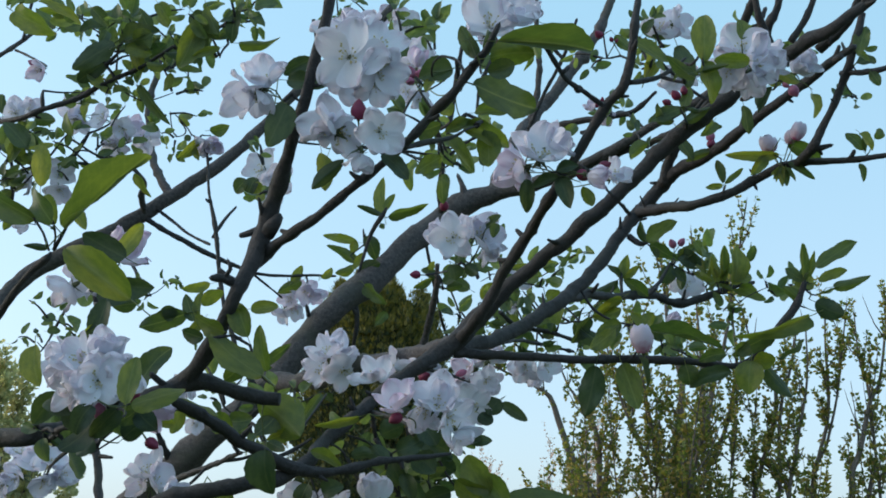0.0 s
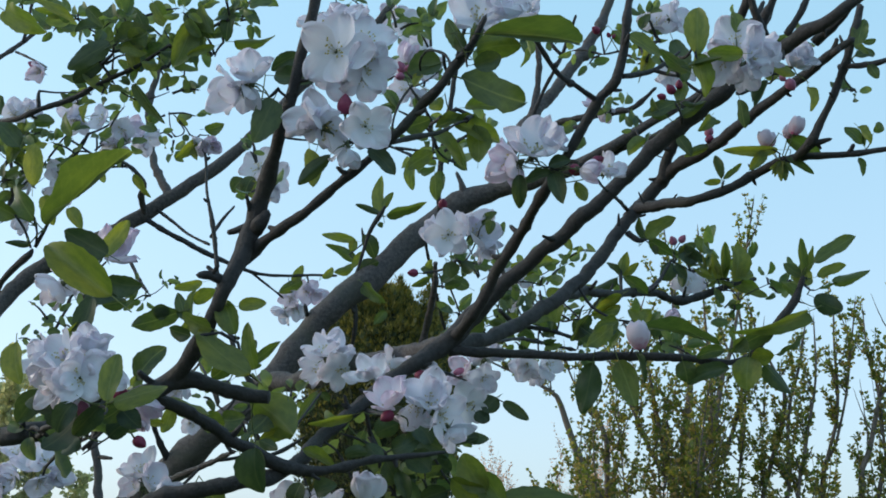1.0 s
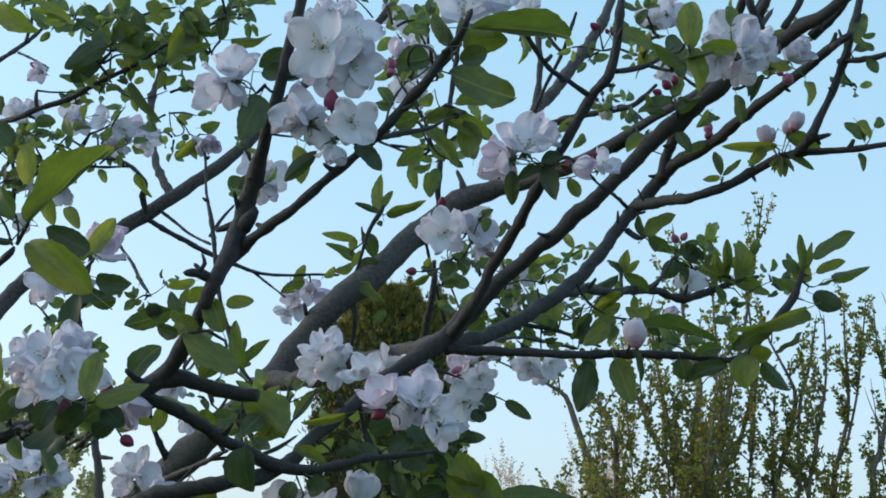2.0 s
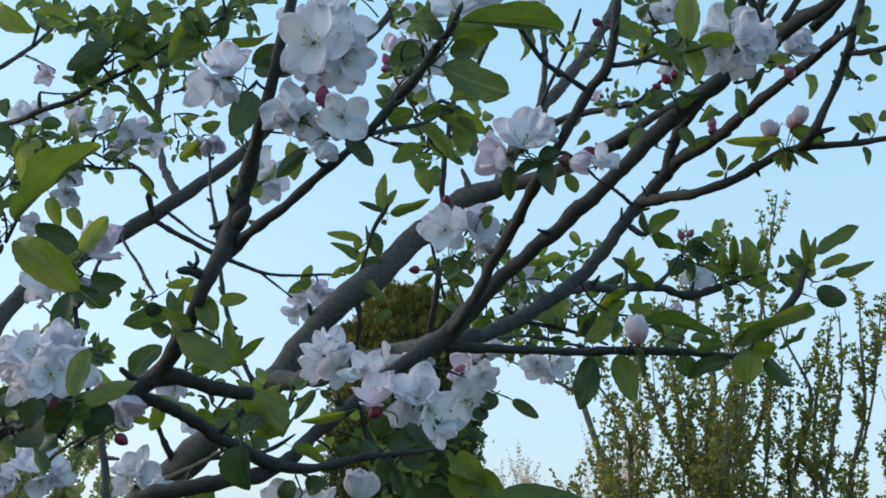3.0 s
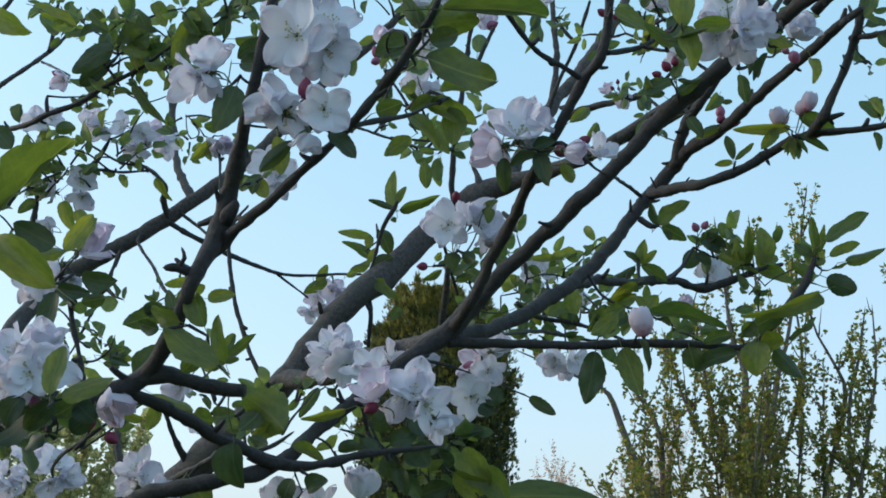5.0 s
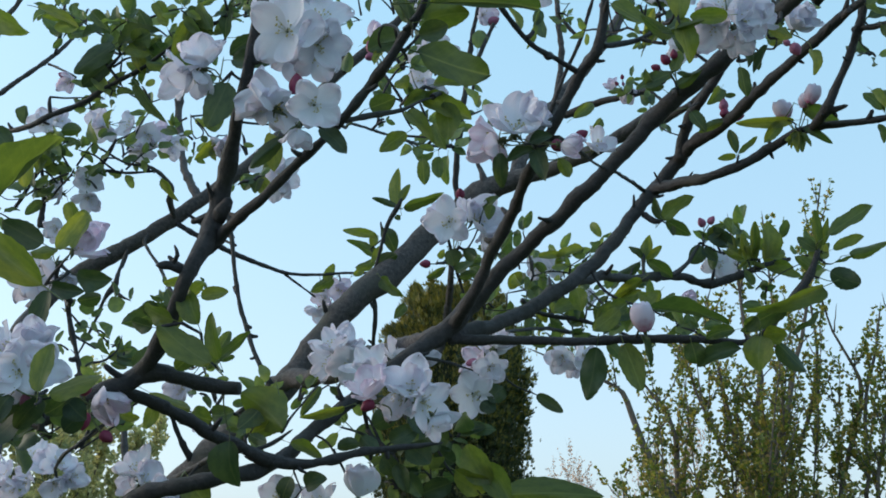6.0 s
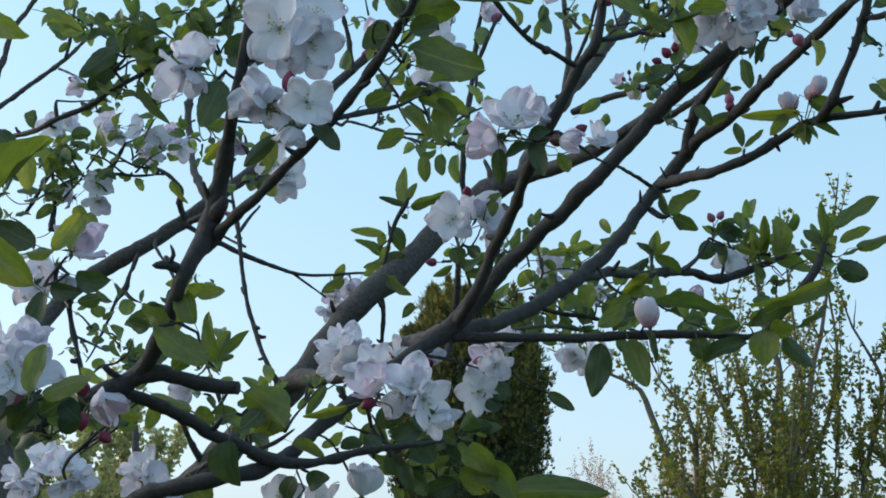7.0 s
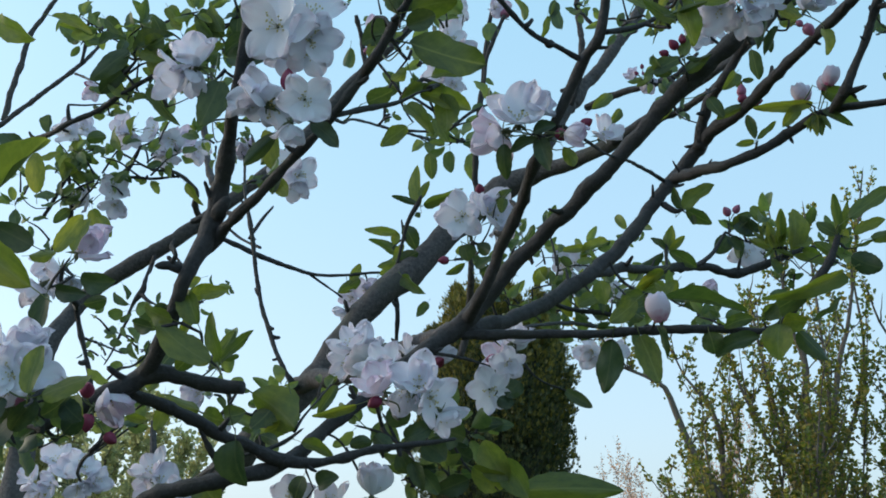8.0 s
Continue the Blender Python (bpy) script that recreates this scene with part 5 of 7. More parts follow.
leaf(tree, (0.029, 1.300, 2.030), (0.031, 1.300, 2.002), 0.0151)
leaf(tree, (0.069, 0.950, 2.006), (0.052, 0.950, 2.035), 0.0144)
leaf(tree, (0.071, 0.950, 2.007), (0.078, 0.950, 2.039), 0.0117)
leaf(tree, (0.065, 0.950, 2.006), (0.060, 0.950, 2.027), 0.0099)
leaf(tree, (0.087, 1.500, 2.153), (0.098, 1.500, 2.169), 0.0164)
leaf(tree, (0.077, 1.400, 2.085), (0.081, 1.400, 2.113), 0.0137)
leaf(tree, (0.053, 1.200, 2.028), (0.065, 1.200, 2.000), 0.0150)
leaf(tree, (0.044, 1.080, 2.025), (0.032, 1.080, 2.011), 0.0114)
leaf(tree, (0.120, 1.200, 1.994), (0.121, 1.200, 1.959), 0.0182, "shaded")
leaf(tree, (0.155, 1.200, 1.996), (0.165, 1.200, 1.961), 0.0182, "shaded")
leaf(tree, (0.178, 1.200, 1.987), (0.189, 1.200, 1.965), 0.0125)
leaf(tree, (0.154, 1.200, 1.996), (0.125, 1.200, 1.986), 0.0114, "shaded")
leaf(tree, (0.150, 1.190, 2.000), (0.173, 1.190, 2.005), 0.0158, "shaded")
leaf(tree, (0.202, 1.800, 2.290), (0.238, 1.800, 2.321), 0.0200)
leaf(tree, (0.228, 1.800, 2.262), (0.249, 1.800, 2.291), 0.0162)
leaf(tree, (0.124, 1.300, 2.213), (0.143, 1.300, 2.176), 0.0091)
leaf(tree, (0.148, 1.600, 2.349), (0.139, 1.600, 2.313), 0.0131)
leaf(tree, (0.096, 1.450, 2.026), (0.091, 1.450, 2.008), 0.0126)
leaf(tree, (0.084, 1.480, 2.029), (0.101, 1.480, 2.049), 0.0129)
leaf(tree, (0.235, 1.190, 2.149), (0.269, 1.190, 2.128), 0.0210)
leaf(tree, (0.298, 1.150, 2.106), (0.300, 1.150, 2.161), 0.0255)
leaf(tree, (0.297, 1.150, 2.106), (0.308, 1.150, 2.063), 0.0244)
leaf(tree, (0.341, 1.140, 2.103), (0.306, 1.140, 2.104), 0.0164)
leaf(tree, (0.290, 1.160, 2.093), (0.262, 1.160, 2.119), 0.0134)
leaf(tree, (0.287, 1.140, 2.090), (0.320, 1.140, 2.097), 0.0066)
leaf(tree, (0.285, 1.200, 2.111), (0.277, 1.200, 2.127), 0.0151)
leaf(tree, (0.350, 1.200, 2.158), (0.349, 1.200, 2.184), 0.0140)
leaf(tree, (0.306, 1.300, 2.123), (0.314, 1.300, 2.149), 0.0177)
leaf(tree, (0.304, 1.300, 2.122), (0.264, 1.300, 2.102), 0.0177)
leaf(tree, (0.309, 1.300, 2.122), (0.338, 1.300, 2.118), 0.0076)
leaf(tree, (0.375, 1.250, 2.140), (0.379, 1.250, 2.103), 0.0182, "shaded")
leaf(tree, (0.408, 1.300, 2.150), (0.392, 1.300, 2.116), 0.0114, "shaded")
leaf(tree, (0.383, 1.330, 2.140), (0.389, 1.330, 2.106), 0.0181)
leaf(tree, (0.387, 1.500, 2.193), (0.370, 1.500, 2.170), 0.0177)
leaf(tree, (0.400, 1.250, 2.151), (0.424, 1.250, 2.129), 0.0133)
leaf(tree, (0.455, 1.300, 2.142), (0.457, 1.300, 2.112), 0.0201)
leaf(tree, (0.409, 1.250, 2.157), (0.392, 1.250, 2.171), 0.0109)
leaf(tree, (0.314, 1.600, 2.202), (0.285, 1.600, 2.177), 0.0190)
leaf(tree, (0.361, 1.600, 2.205), (0.379, 1.600, 2.176), 0.0205)
leaf(tree, (0.406, 1.600, 2.191), (0.369, 1.600, 2.176), 0.0141)
leaf(tree, (0.483, 1.540, 2.162), (0.407, 1.540, 2.160), 0.0157)
leaf(tree, (0.494, 1.530, 2.176), (0.539, 1.530, 2.148), 0.0224)
leaf(tree, (0.492, 1.530, 2.147), (0.526, 1.530, 2.121), 0.0111)
leaf(tree, (0.466, 1.540, 2.159), (0.443, 1.540, 2.131), 0.0180)
leaf(tree, (0.407, 1.600, 2.228), (0.423, 1.600, 2.228), 0.0079)
leaf(tree, (0.407, 1.600, 2.226), (0.397, 1.600, 2.220), 0.0111)
leaf(tree, (0.583, 1.500, 2.155), (0.563, 1.500, 2.182), 0.0174)
leaf(tree, (0.586, 1.500, 2.152), (0.589, 1.500, 2.188), 0.0087)
leaf(tree, (0.577, 1.500, 2.136), (0.583, 1.500, 2.111), 0.0130)
leaf(tree, (0.600, 1.500, 2.172), (0.610, 1.500, 2.187), 0.0131)
leaf(tree, (0.559, 1.420, 2.256), (0.571, 1.420, 2.298), 0.0210)
leaf(tree, (0.555, 1.420, 2.242), (0.584, 1.420, 2.250), 0.0154)
leaf(tree, (0.566, 1.420, 2.262), (0.584, 1.420, 2.267), 0.0084)
leaf(tree, (0.563, 1.400, 2.221), (0.573, 1.400, 2.202), 0.0137)
leaf(tree, (0.412, 1.570, 2.130), (0.405, 1.570, 2.165), 0.0137)
leaf(tree, (0.415, 1.570, 2.130), (0.441, 1.570, 2.153), 0.0091)
leaf(tree, (0.411, 1.570, 2.127), (0.387, 1.570, 2.122), 0.0107)
leaf(tree, (0.322, 1.670, 2.073), (0.367, 1.670, 2.111), 0.0242)
leaf(tree, (0.326, 1.670, 2.072), (0.360, 1.670, 2.053), 0.0210)
leaf(tree, (0.322, 1.670, 2.075), (0.309, 1.670, 2.104), 0.0161)
leaf(tree, (0.334, 1.670, 2.064), (0.336, 1.670, 2.050), 0.0097)
leaf(tree, (-0.172, 0.870, 1.777), (-0.225, 0.870, 1.816), 0.0278)
leaf(tree, (-0.186, 0.890, 1.813), (-0.221, 0.890, 1.832), 0.0221, "shaded")
leaf(tree, (-0.230, 1.000, 1.843), (-0.213, 1.000, 1.877), 0.0157)
leaf(tree, (-0.674, 1.900, 2.209), (-0.656, 1.900, 2.159), 0.0255)
leaf(tree, (-0.259, 1.100, 1.850), (-0.227, 1.100, 1.844), 0.0195, "shaded")
leaf(tree, (-0.271, 1.080, 1.834), (-0.241, 1.080, 1.827), 0.0151, "shaded")
leaf(tree, (-0.280, 1.150, 1.838), (-0.255, 1.150, 1.842), 0.0140)
leaf(tree, (-0.234, 1.000, 1.808), (-0.243, 1.000, 1.774), 0.0183, "shaded")
leaf(tree, (-0.255, 1.000, 1.775), (-0.240, 1.000, 1.789), 0.0063)
leaf(tree, (-0.599, 2.120, 2.332), (-0.563, 2.120, 2.287), 0.0199)
leaf(tree, (-0.247, 1.300, 1.867), (-0.300, 1.300, 1.850), 0.0246)
leaf(tree, (-0.258, 1.300, 1.867), (-0.277, 1.300, 1.869), 0.0185, "shaded")
leaf(tree, (-0.225, 1.300, 1.901), (-0.256, 1.300, 1.893), 0.0111)
leaf(tree, (-0.239, 1.300, 1.858), (-0.252, 1.300, 1.889), 0.0147)
leaf(tree, (-0.232, 1.300, 1.877), (-0.208, 1.300, 1.892), 0.0160)
leaf(tree, (-0.234, 1.300, 1.860), (-0.235, 1.300, 1.898), 0.0110)
leaf(tree, (-0.229, 1.300, 1.860), (-0.246, 1.300, 1.835), 0.0135)
leaf(tree, (-0.128, 1.060, 1.792), (-0.142, 1.060, 1.824), 0.0219, "young")
leaf(tree, (-0.109, 1.040, 1.755), (-0.158, 1.040, 1.790), 0.0276, "young")
leaf(tree, (-0.127, 1.060, 1.769), (-0.146, 1.060, 1.752), 0.0172)
leaf(tree, (-0.141, 1.130, 1.767), (-0.099, 1.130, 1.799), 0.0102)
leaf(tree, (-0.146, 1.150, 1.776), (-0.130, 1.150, 1.808), 0.0136)
leaf(tree, (-0.142, 1.150, 1.781), (-0.118, 1.150, 1.781), 0.0063)
leaf(tree, (-0.544, 2.050, 2.100), (-0.548, 2.050, 2.115), 0.0103)
leaf(tree, (-0.545, 2.050, 2.084), (-0.549, 2.050, 2.063), 0.0103)
leaf(tree, (-0.315, 1.300, 1.898), (-0.306, 1.300, 1.879), 0.0075)
leaf(tree, (-0.082, 1.855, 2.168), (-0.089, 1.855, 2.238), 0.0223)
leaf(tree, (-0.076, 1.855, 2.166), (-0.009, 1.855, 2.189), 0.0223)
leaf(tree, (-0.087, 1.855, 2.168), (-0.128, 1.855, 2.186), 0.0111, "shaded")
leaf(tree, (-0.081, 1.855, 2.178), (-0.067, 1.855, 2.207), 0.0139)
leaf(tree, (-0.088, 1.855, 2.153), (-0.082, 1.855, 2.145), 0.0111)
leaf(tree, (-0.136, 1.950, 2.150), (-0.197, 1.950, 2.163), 0.0175)
leaf(tree, (-0.139, 1.950, 2.115), (-0.187, 1.950, 2.148), 0.0213)
leaf(tree, (-0.139, 1.950, 2.109), (-0.171, 1.950, 2.089), 0.0174)
leaf(tree, (-0.145, 1.950, 2.131), (-0.136, 1.950, 2.152), 0.0175)
leaf(tree, (-0.116, 1.900, 2.146), (-0.096, 1.900, 2.104), 0.0266)
leaf(tree, (-0.118, 1.900, 2.116), (-0.136, 1.900, 2.087), 0.0151)
leaf(tree, (-0.108, 1.850, 2.046), (-0.069, 1.850, 2.014), 0.0254)
leaf(tree, (-0.123, 1.880, 2.071), (-0.086, 1.880, 2.095), 0.0223)
leaf(tree, (-0.306, 2.300, 2.168), (-0.287, 2.300, 2.204), 0.0232)
leaf(tree, (-0.287, 2.300, 2.170), (-0.335, 2.300, 2.147), 0.0255)
leaf(tree, (-0.245, 2.300, 2.177), (-0.223, 2.300, 2.201), 0.0185)
leaf(tree, (-0.074, 1.880, 2.009), (-0.092, 1.880, 1.986), 0.0183)
leaf(tree, (0.038, 1.490, 1.982), (0.045, 1.490, 1.962), 0.0243, "shaded")
leaf(tree, (0.056, 1.490, 1.982), (0.074, 1.490, 1.969), 0.0186, "shaded")
leaf(tree, (0.022, 1.750, 2.025), (0.048, 1.750, 2.043), 0.0187)
leaf(tree, (0.001, 1.700, 2.033), (0.009, 1.700, 2.046), 0.0116)
leaf(tree, (0.027, 1.750, 2.017), (0.052, 1.750, 2.025), 0.0153)
leaf(tree, (0.005, 1.750, 2.034), (-0.025, 1.750, 2.021), 0.0119)
leaf(tree, (0.136, 2.100, 2.148), (0.193, 2.100, 2.152), 0.0187)
leaf(tree, (0.094, 2.100, 2.142), (0.065, 2.100, 2.159), 0.0187)
leaf(tree, (0.167, 2.100, 2.131), (0.219, 2.100, 2.174), 0.0228)
leaf(tree, (0.250, 2.100, 2.184), (0.230, 2.100, 2.217), 0.0166)
leaf(tree, (0.207, 2.100, 2.088), (0.228, 2.100, 2.109), 0.0267)
leaf(tree, (0.084, 2.100, 2.089), (0.105, 2.100, 2.120), 0.0227)
leaf(tree, (0.062, 1.900, 2.056), (0.029, 1.900, 2.076), 0.0241)
leaf(tree, (0.213, 2.000, 2.022), (0.188, 2.000, 1.993), 0.0232)
leaf(tree, (0.250, 1.800, 1.989), (0.221, 1.800, 1.949), 0.0258)
leaf(tree, (0.200, 1.900, 2.037), (0.209, 1.900, 1.999), 0.0368)
leaf(tree, (0.226, 1.800, 1.980), (0.264, 1.800, 1.945), 0.0310)
leaf(tree, (0.249, 1.750, 1.981), (0.295, 1.750, 1.989), 0.0217)
leaf(tree, (0.294, 1.750, 2.008), (0.248, 1.750, 1.976), 0.0167)
leaf(tree, (0.164, 1.950, 2.011), (0.202, 1.950, 2.025), 0.0264)
leaf(tree, (0.087, 2.000, 2.023), (0.058, 2.000, 2.003), 0.0253)
leaf(tree, (0.136, 2.000, 2.038), (0.150, 2.000, 2.003), 0.0214)
leaf(tree, (0.303, 1.820, 2.059), (0.315, 1.820, 2.098), 0.0193)
leaf(tree, (0.298, 1.820, 2.056), (0.257, 1.820, 2.032), 0.0211)
leaf(tree, (0.308, 1.820, 2.056), (0.347, 1.820, 2.032), 0.0211)
leaf(tree, (0.302, 1.820, 2.061), (0.281, 1.820, 2.081), 0.0132)
leaf(tree, (0.308, 1.820, 2.056), (0.332, 1.820, 2.079), 0.0132)
leaf(tree, (0.483, 1.900, 2.073), (0.489, 1.900, 2.142), 0.0164)
leaf(tree, (0.499, 1.900, 2.073), (0.510, 1.900, 2.140), 0.0365)
leaf(tree, (0.499, 1.900, 2.081), (0.536, 1.900, 2.096), 0.0274)
leaf(tree, (0.504, 1.920, 2.069), (0.555, 1.920, 2.048), 0.0184)
leaf(tree, (0.474, 1.900, 2.075), (0.466, 1.900, 2.121), 0.0165)
leaf(tree, (0.525, 1.950, 2.087), (0.555, 1.950, 2.067), 0.0244)
leaf(tree, (0.409, 1.950, 2.117), (0.390, 1.950, 2.088), 0.0322, "shaded")
leaf(tree, (0.420, 1.950, 2.127), (0.450, 1.950, 2.156), 0.0209)
leaf(tree, (0.425, 1.950, 2.127), (0.467, 1.950, 2.126), 0.0323, "shaded")
leaf(tree, (0.410, 1.950, 2.112), (0.433, 1.950, 2.092), 0.0265, "shaded")
leaf(tree, (0.468, 1.950, 2.136), (0.452, 1.950, 2.166), 0.0228)
leaf(tree, (0.448, 1.950, 2.117), (0.421, 1.950, 2.147), 0.0284, "shaded")
leaf(tree, (0.484, 1.420, 1.969), (0.536, 1.420, 2.002), 0.0185)
leaf(tree, (0.510, 1.440, 1.950), (0.556, 1.440, 1.964), 0.0167)
leaf(tree, (0.493, 1.440, 1.941), (0.516, 1.440, 1.950), 0.0053)
leaf(tree, (0.492, 1.440, 1.957), (0.527, 1.440, 1.971), 0.0134)
leaf(tree, (0.480, 1.440, 1.945), (0.475, 1.440, 1.969), 0.0253)
leaf(tree, (0.475, 1.440, 1.957), (0.471, 1.440, 2.002), 0.0120)
leaf(tree, (0.474, 1.440, 1.956), (0.453, 1.440, 1.973), 0.0160)
leaf(tree, (0.481, 1.440, 1.962), (0.487, 1.440, 1.994), 0.0094)
leaf(tree, (0.486, 1.440, 1.930), (0.517, 1.440, 1.913), 0.0252, "shaded")
leaf(tree, (0.469, 1.440, 1.928), (0.450, 1.440, 1.952), 0.0146)
leaf(tree, (0.473, 1.430, 1.909), (0.385, 1.430, 1.873), 0.0210)
leaf(tree, (0.431, 1.430, 1.888), (0.378, 1.430, 1.861), 0.0236)
leaf(tree, (0.436, 1.440, 1.859), (0.475, 1.440, 1.882), 0.0092)
leaf(tree, (0.277, 1.430, 1.887), (0.366, 1.430, 1.868), 0.0185)
leaf(tree, (0.297, 1.500, 1.905), (0.270, 1.500, 1.927), 0.0181)
leaf(tree, (0.256, 1.500, 1.912), (0.224, 1.500, 1.894), 0.0252)
leaf(tree, (0.247, 1.480, 1.900), (0.212, 1.480, 1.872), 0.0207)
leaf(tree, (0.296, 1.480, 1.921), (0.281, 1.480, 1.900), 0.0193)
leaf(tree, (0.247, 1.430, 1.846), (0.266, 1.430, 1.792), 0.0315)
leaf(tree, (0.216, 1.430, 1.843), (0.203, 1.430, 1.784), 0.0329, "shaded")
leaf(tree, (0.267, 1.420, 1.853), (0.277, 1.420, 1.817), 0.0104)
leaf(tree, (0.323, 1.430, 1.847), (0.327, 1.430, 1.822), 0.0261)
leaf(tree, (0.378, 1.430, 1.839), (0.326, 1.430, 1.824), 0.0195, "shaded")
leaf(tree, (0.399, 1.420, 1.851), (0.392, 1.420, 1.811), 0.0336)
leaf(tree, (0.401, 1.420, 1.851), (0.427, 1.420, 1.853), 0.0284)
leaf(tree, (0.419, 1.430, 1.845), (0.446, 1.430, 1.808), 0.0195)
leaf(tree, (0.385, 1.430, 1.861), (0.398, 1.430, 1.875), 0.0183)
leaf(tree, (0.372, 1.430, 1.861), (0.339, 1.430, 1.853), 0.0170)
leaf(tree, (-0.169, 0.875, 1.705), (-0.168, 0.875, 1.741), 0.0173)
leaf(tree, (-0.173, 0.900, 1.708), (-0.134, 0.900, 1.719), 0.0164)
leaf(tree, (-0.662, 2.100, 1.976), (-0.605, 2.100, 1.971), 0.0251)
leaf(tree, (-0.657, 2.100, 1.963), (-0.622, 2.100, 1.952), 0.0146)
leaf(tree, (-0.329, 1.430, 1.813), (-0.298, 1.430, 1.857), 0.0283)
leaf(tree, (-0.333, 1.430, 1.801), (-0.325, 1.430, 1.821), 0.0175)
leaf(tree, (-0.228, 1.220, 1.761), (-0.184, 1.220, 1.741), 0.0168)
leaf(tree, (-0.223, 1.220, 1.752), (-0.231, 1.220, 1.726), 0.0156)
leaf(tree, (-0.228, 1.150, 1.731), (-0.209, 1.150, 1.726), 0.0104)
leaf(tree, (-0.164, 1.310, 1.775), (-0.111, 1.310, 1.737), 0.0434)
leaf(tree, (-0.135, 1.320, 1.777), (-0.163, 1.320, 1.734), 0.0267)
leaf(tree, (-0.121, 1.320, 1.747), (-0.154, 1.320, 1.732), 0.0205)
leaf(tree, (-0.190, 1.300, 1.750), (-0.166, 1.300, 1.753), 0.0238)
leaf(tree, (-0.205, 1.280, 1.750), (-0.183, 1.280, 1.741), 0.0234)
leaf(tree, (-0.122, 1.150, 1.705), (-0.116, 1.150, 1.662), 0.0317, "shaded")
leaf(tree, (-0.192, 1.250, 1.681), (-0.169, 1.250, 1.656), 0.0303)
leaf(tree, (-0.149, 1.300, 1.729), (-0.127, 1.300, 1.719), 0.0130)
leaf(tree, (-0.231, 1.000, 1.694), (-0.243, 1.000, 1.681), 0.0176, "shaded")
leaf(tree, (-0.208, 1.000, 1.695), (-0.191, 1.000, 1.708), 0.0193, "shaded")
leaf(tree, (-0.242, 1.000, 1.730), (-0.250, 1.000, 1.725), 0.0116)
leaf(tree, (-0.207, 0.930, 1.702), (-0.227, 0.930, 1.674), 0.0243, "shaded")
leaf(tree, (-0.223, 0.930, 1.706), (-0.249, 0.930, 1.714), 0.0163, "shaded")
leaf(tree, (-0.238, 0.950, 1.717), (-0.217, 0.950, 1.692), 0.0193, "shaded")
leaf(tree, (-0.241, 0.885, 1.746), (-0.234, 0.885, 1.717), 0.0175)
leaf(tree, (-0.055, 1.330, 1.762), (-0.103, 1.330, 1.750), 0.0121)
leaf(tree, (-0.121, 1.500, 1.813), (-0.142, 1.500, 1.776), 0.0154)
leaf(tree, (-0.099, 1.280, 1.718), (-0.065, 1.280, 1.703), 0.0150)
leaf(tree, (-0.131, 1.600, 1.829), (-0.119, 1.600, 1.818), 0.0105)
leaf(tree, (0.127, 2.200, 1.912), (0.175, 2.200, 1.878), 0.0251, "shaded")
leaf(tree, (0.105, 1.500, 1.810), (0.088, 1.500, 1.792), 0.0277, "shaded")
leaf(tree, (0.078, 1.500, 1.792), (0.095, 1.500, 1.779), 0.0207, "shaded")
leaf(tree, (0.091, 1.460, 1.692), (0.062, 1.460, 1.736), 0.0367, "young")
leaf(tree, (0.051, 1.460, 1.707), (0.095, 1.460, 1.688), 0.0303, "young")
leaf(tree, (0.045, 1.470, 1.694), (0.010, 1.470, 1.682), 0.0265, "shaded")
leaf(tree, (0.083, 1.470, 1.715), (0.116, 1.470, 1.670), 0.0332, "young")
leaf(tree, (0.107, 1.470, 1.680), (0.218, 1.520, 1.682), 0.0355)
leaf(tree, (-0.009, 1.400, 1.708), (0.005, 1.400, 1.677), 0.0189, "shaded")
leaf(tree, (-0.086, 1.300, 1.676), (-0.065, 1.300, 1.686), 0.0232, "shaded")
leaf(tree, (-0.102, 1.300, 1.686), (-0.112, 1.300, 1.663), 0.0233)
leaf(tree, (-0.061, 1.330, 1.718), (-0.037, 1.330, 1.724), 0.0156, "shaded")
leaf(tree, (-0.016, 1.400, 1.733), (0.016, 1.400, 1.752), 0.0254, "shaded")
leaf(tree, (0.011, 1.450, 1.752), (0.044, 1.450, 1.739), 0.0397, "shaded")
leaf(tree, (0.009, 1.400, 1.764), (0.029, 1.400, 1.739), 0.0319, "shaded")
leaf(tree, (-0.036, 1.400, 1.751), (-0.010, 1.400, 1.764), 0.0256, "shaded")
leaf(tree, (0.001, 1.420, 1.729), (0.028, 1.420, 1.710), 0.0322, "shaded")
leaf(tree, (-0.042, 1.360, 1.734), (-0.023, 1.360, 1.716), 0.0210, "shaded")
leaf(tree, (0.030, 1.460, 1.733), (0.050, 1.460, 1.714), 0.0265, "shaded")
leaf(tree, (-0.022, 1.400, 1.720), (-0.008, 1.400, 1.695), 0.0253, "shaded")
leaf(tree, (-0.264, 1.680, 2.166), (-0.275, 1.680, 2.135), 0.0221)
leaf(tree, (-0.268, 1.680, 2.157), (-0.249, 1.680, 2.130), 0.0254)
leaf(tree, (-0.277, 1.680, 2.162), (-0.297, 1.680, 2.144), 0.0255)
leaf(tree, (-0.238, 0.960, 1.717), (-0.210, 0.960, 1.700), 0.0186, "shaded")
leaf(tree, (-0.228, 1.050, 1.733), (-0.220, 1.050, 1.705), 0.0188)
leaf(tree, (-0.243, 0.950, 1.722), (-0.261, 0.950, 1.698), 0.0193, "shaded")
leaf(tree, (0.075, 0.930, 1.985), (0.098, 0.930, 1.991), 0.0166, "shaded")
leaf(tree, (0.465, 1.900, 2.078), (0.441, 1.900, 2.097), 0.0073)
leaf(tree, (0.467, 1.900, 2.078), (0.445, 1.900, 2.083), 0.0073)
leaf(tree, (0.470, 1.900, 2.075), (0.455, 1.900, 2.062), 0.0073)
leaf(tree, (0.474, 1.900, 2.083), (0.466, 1.900, 2.104), 0.0082)
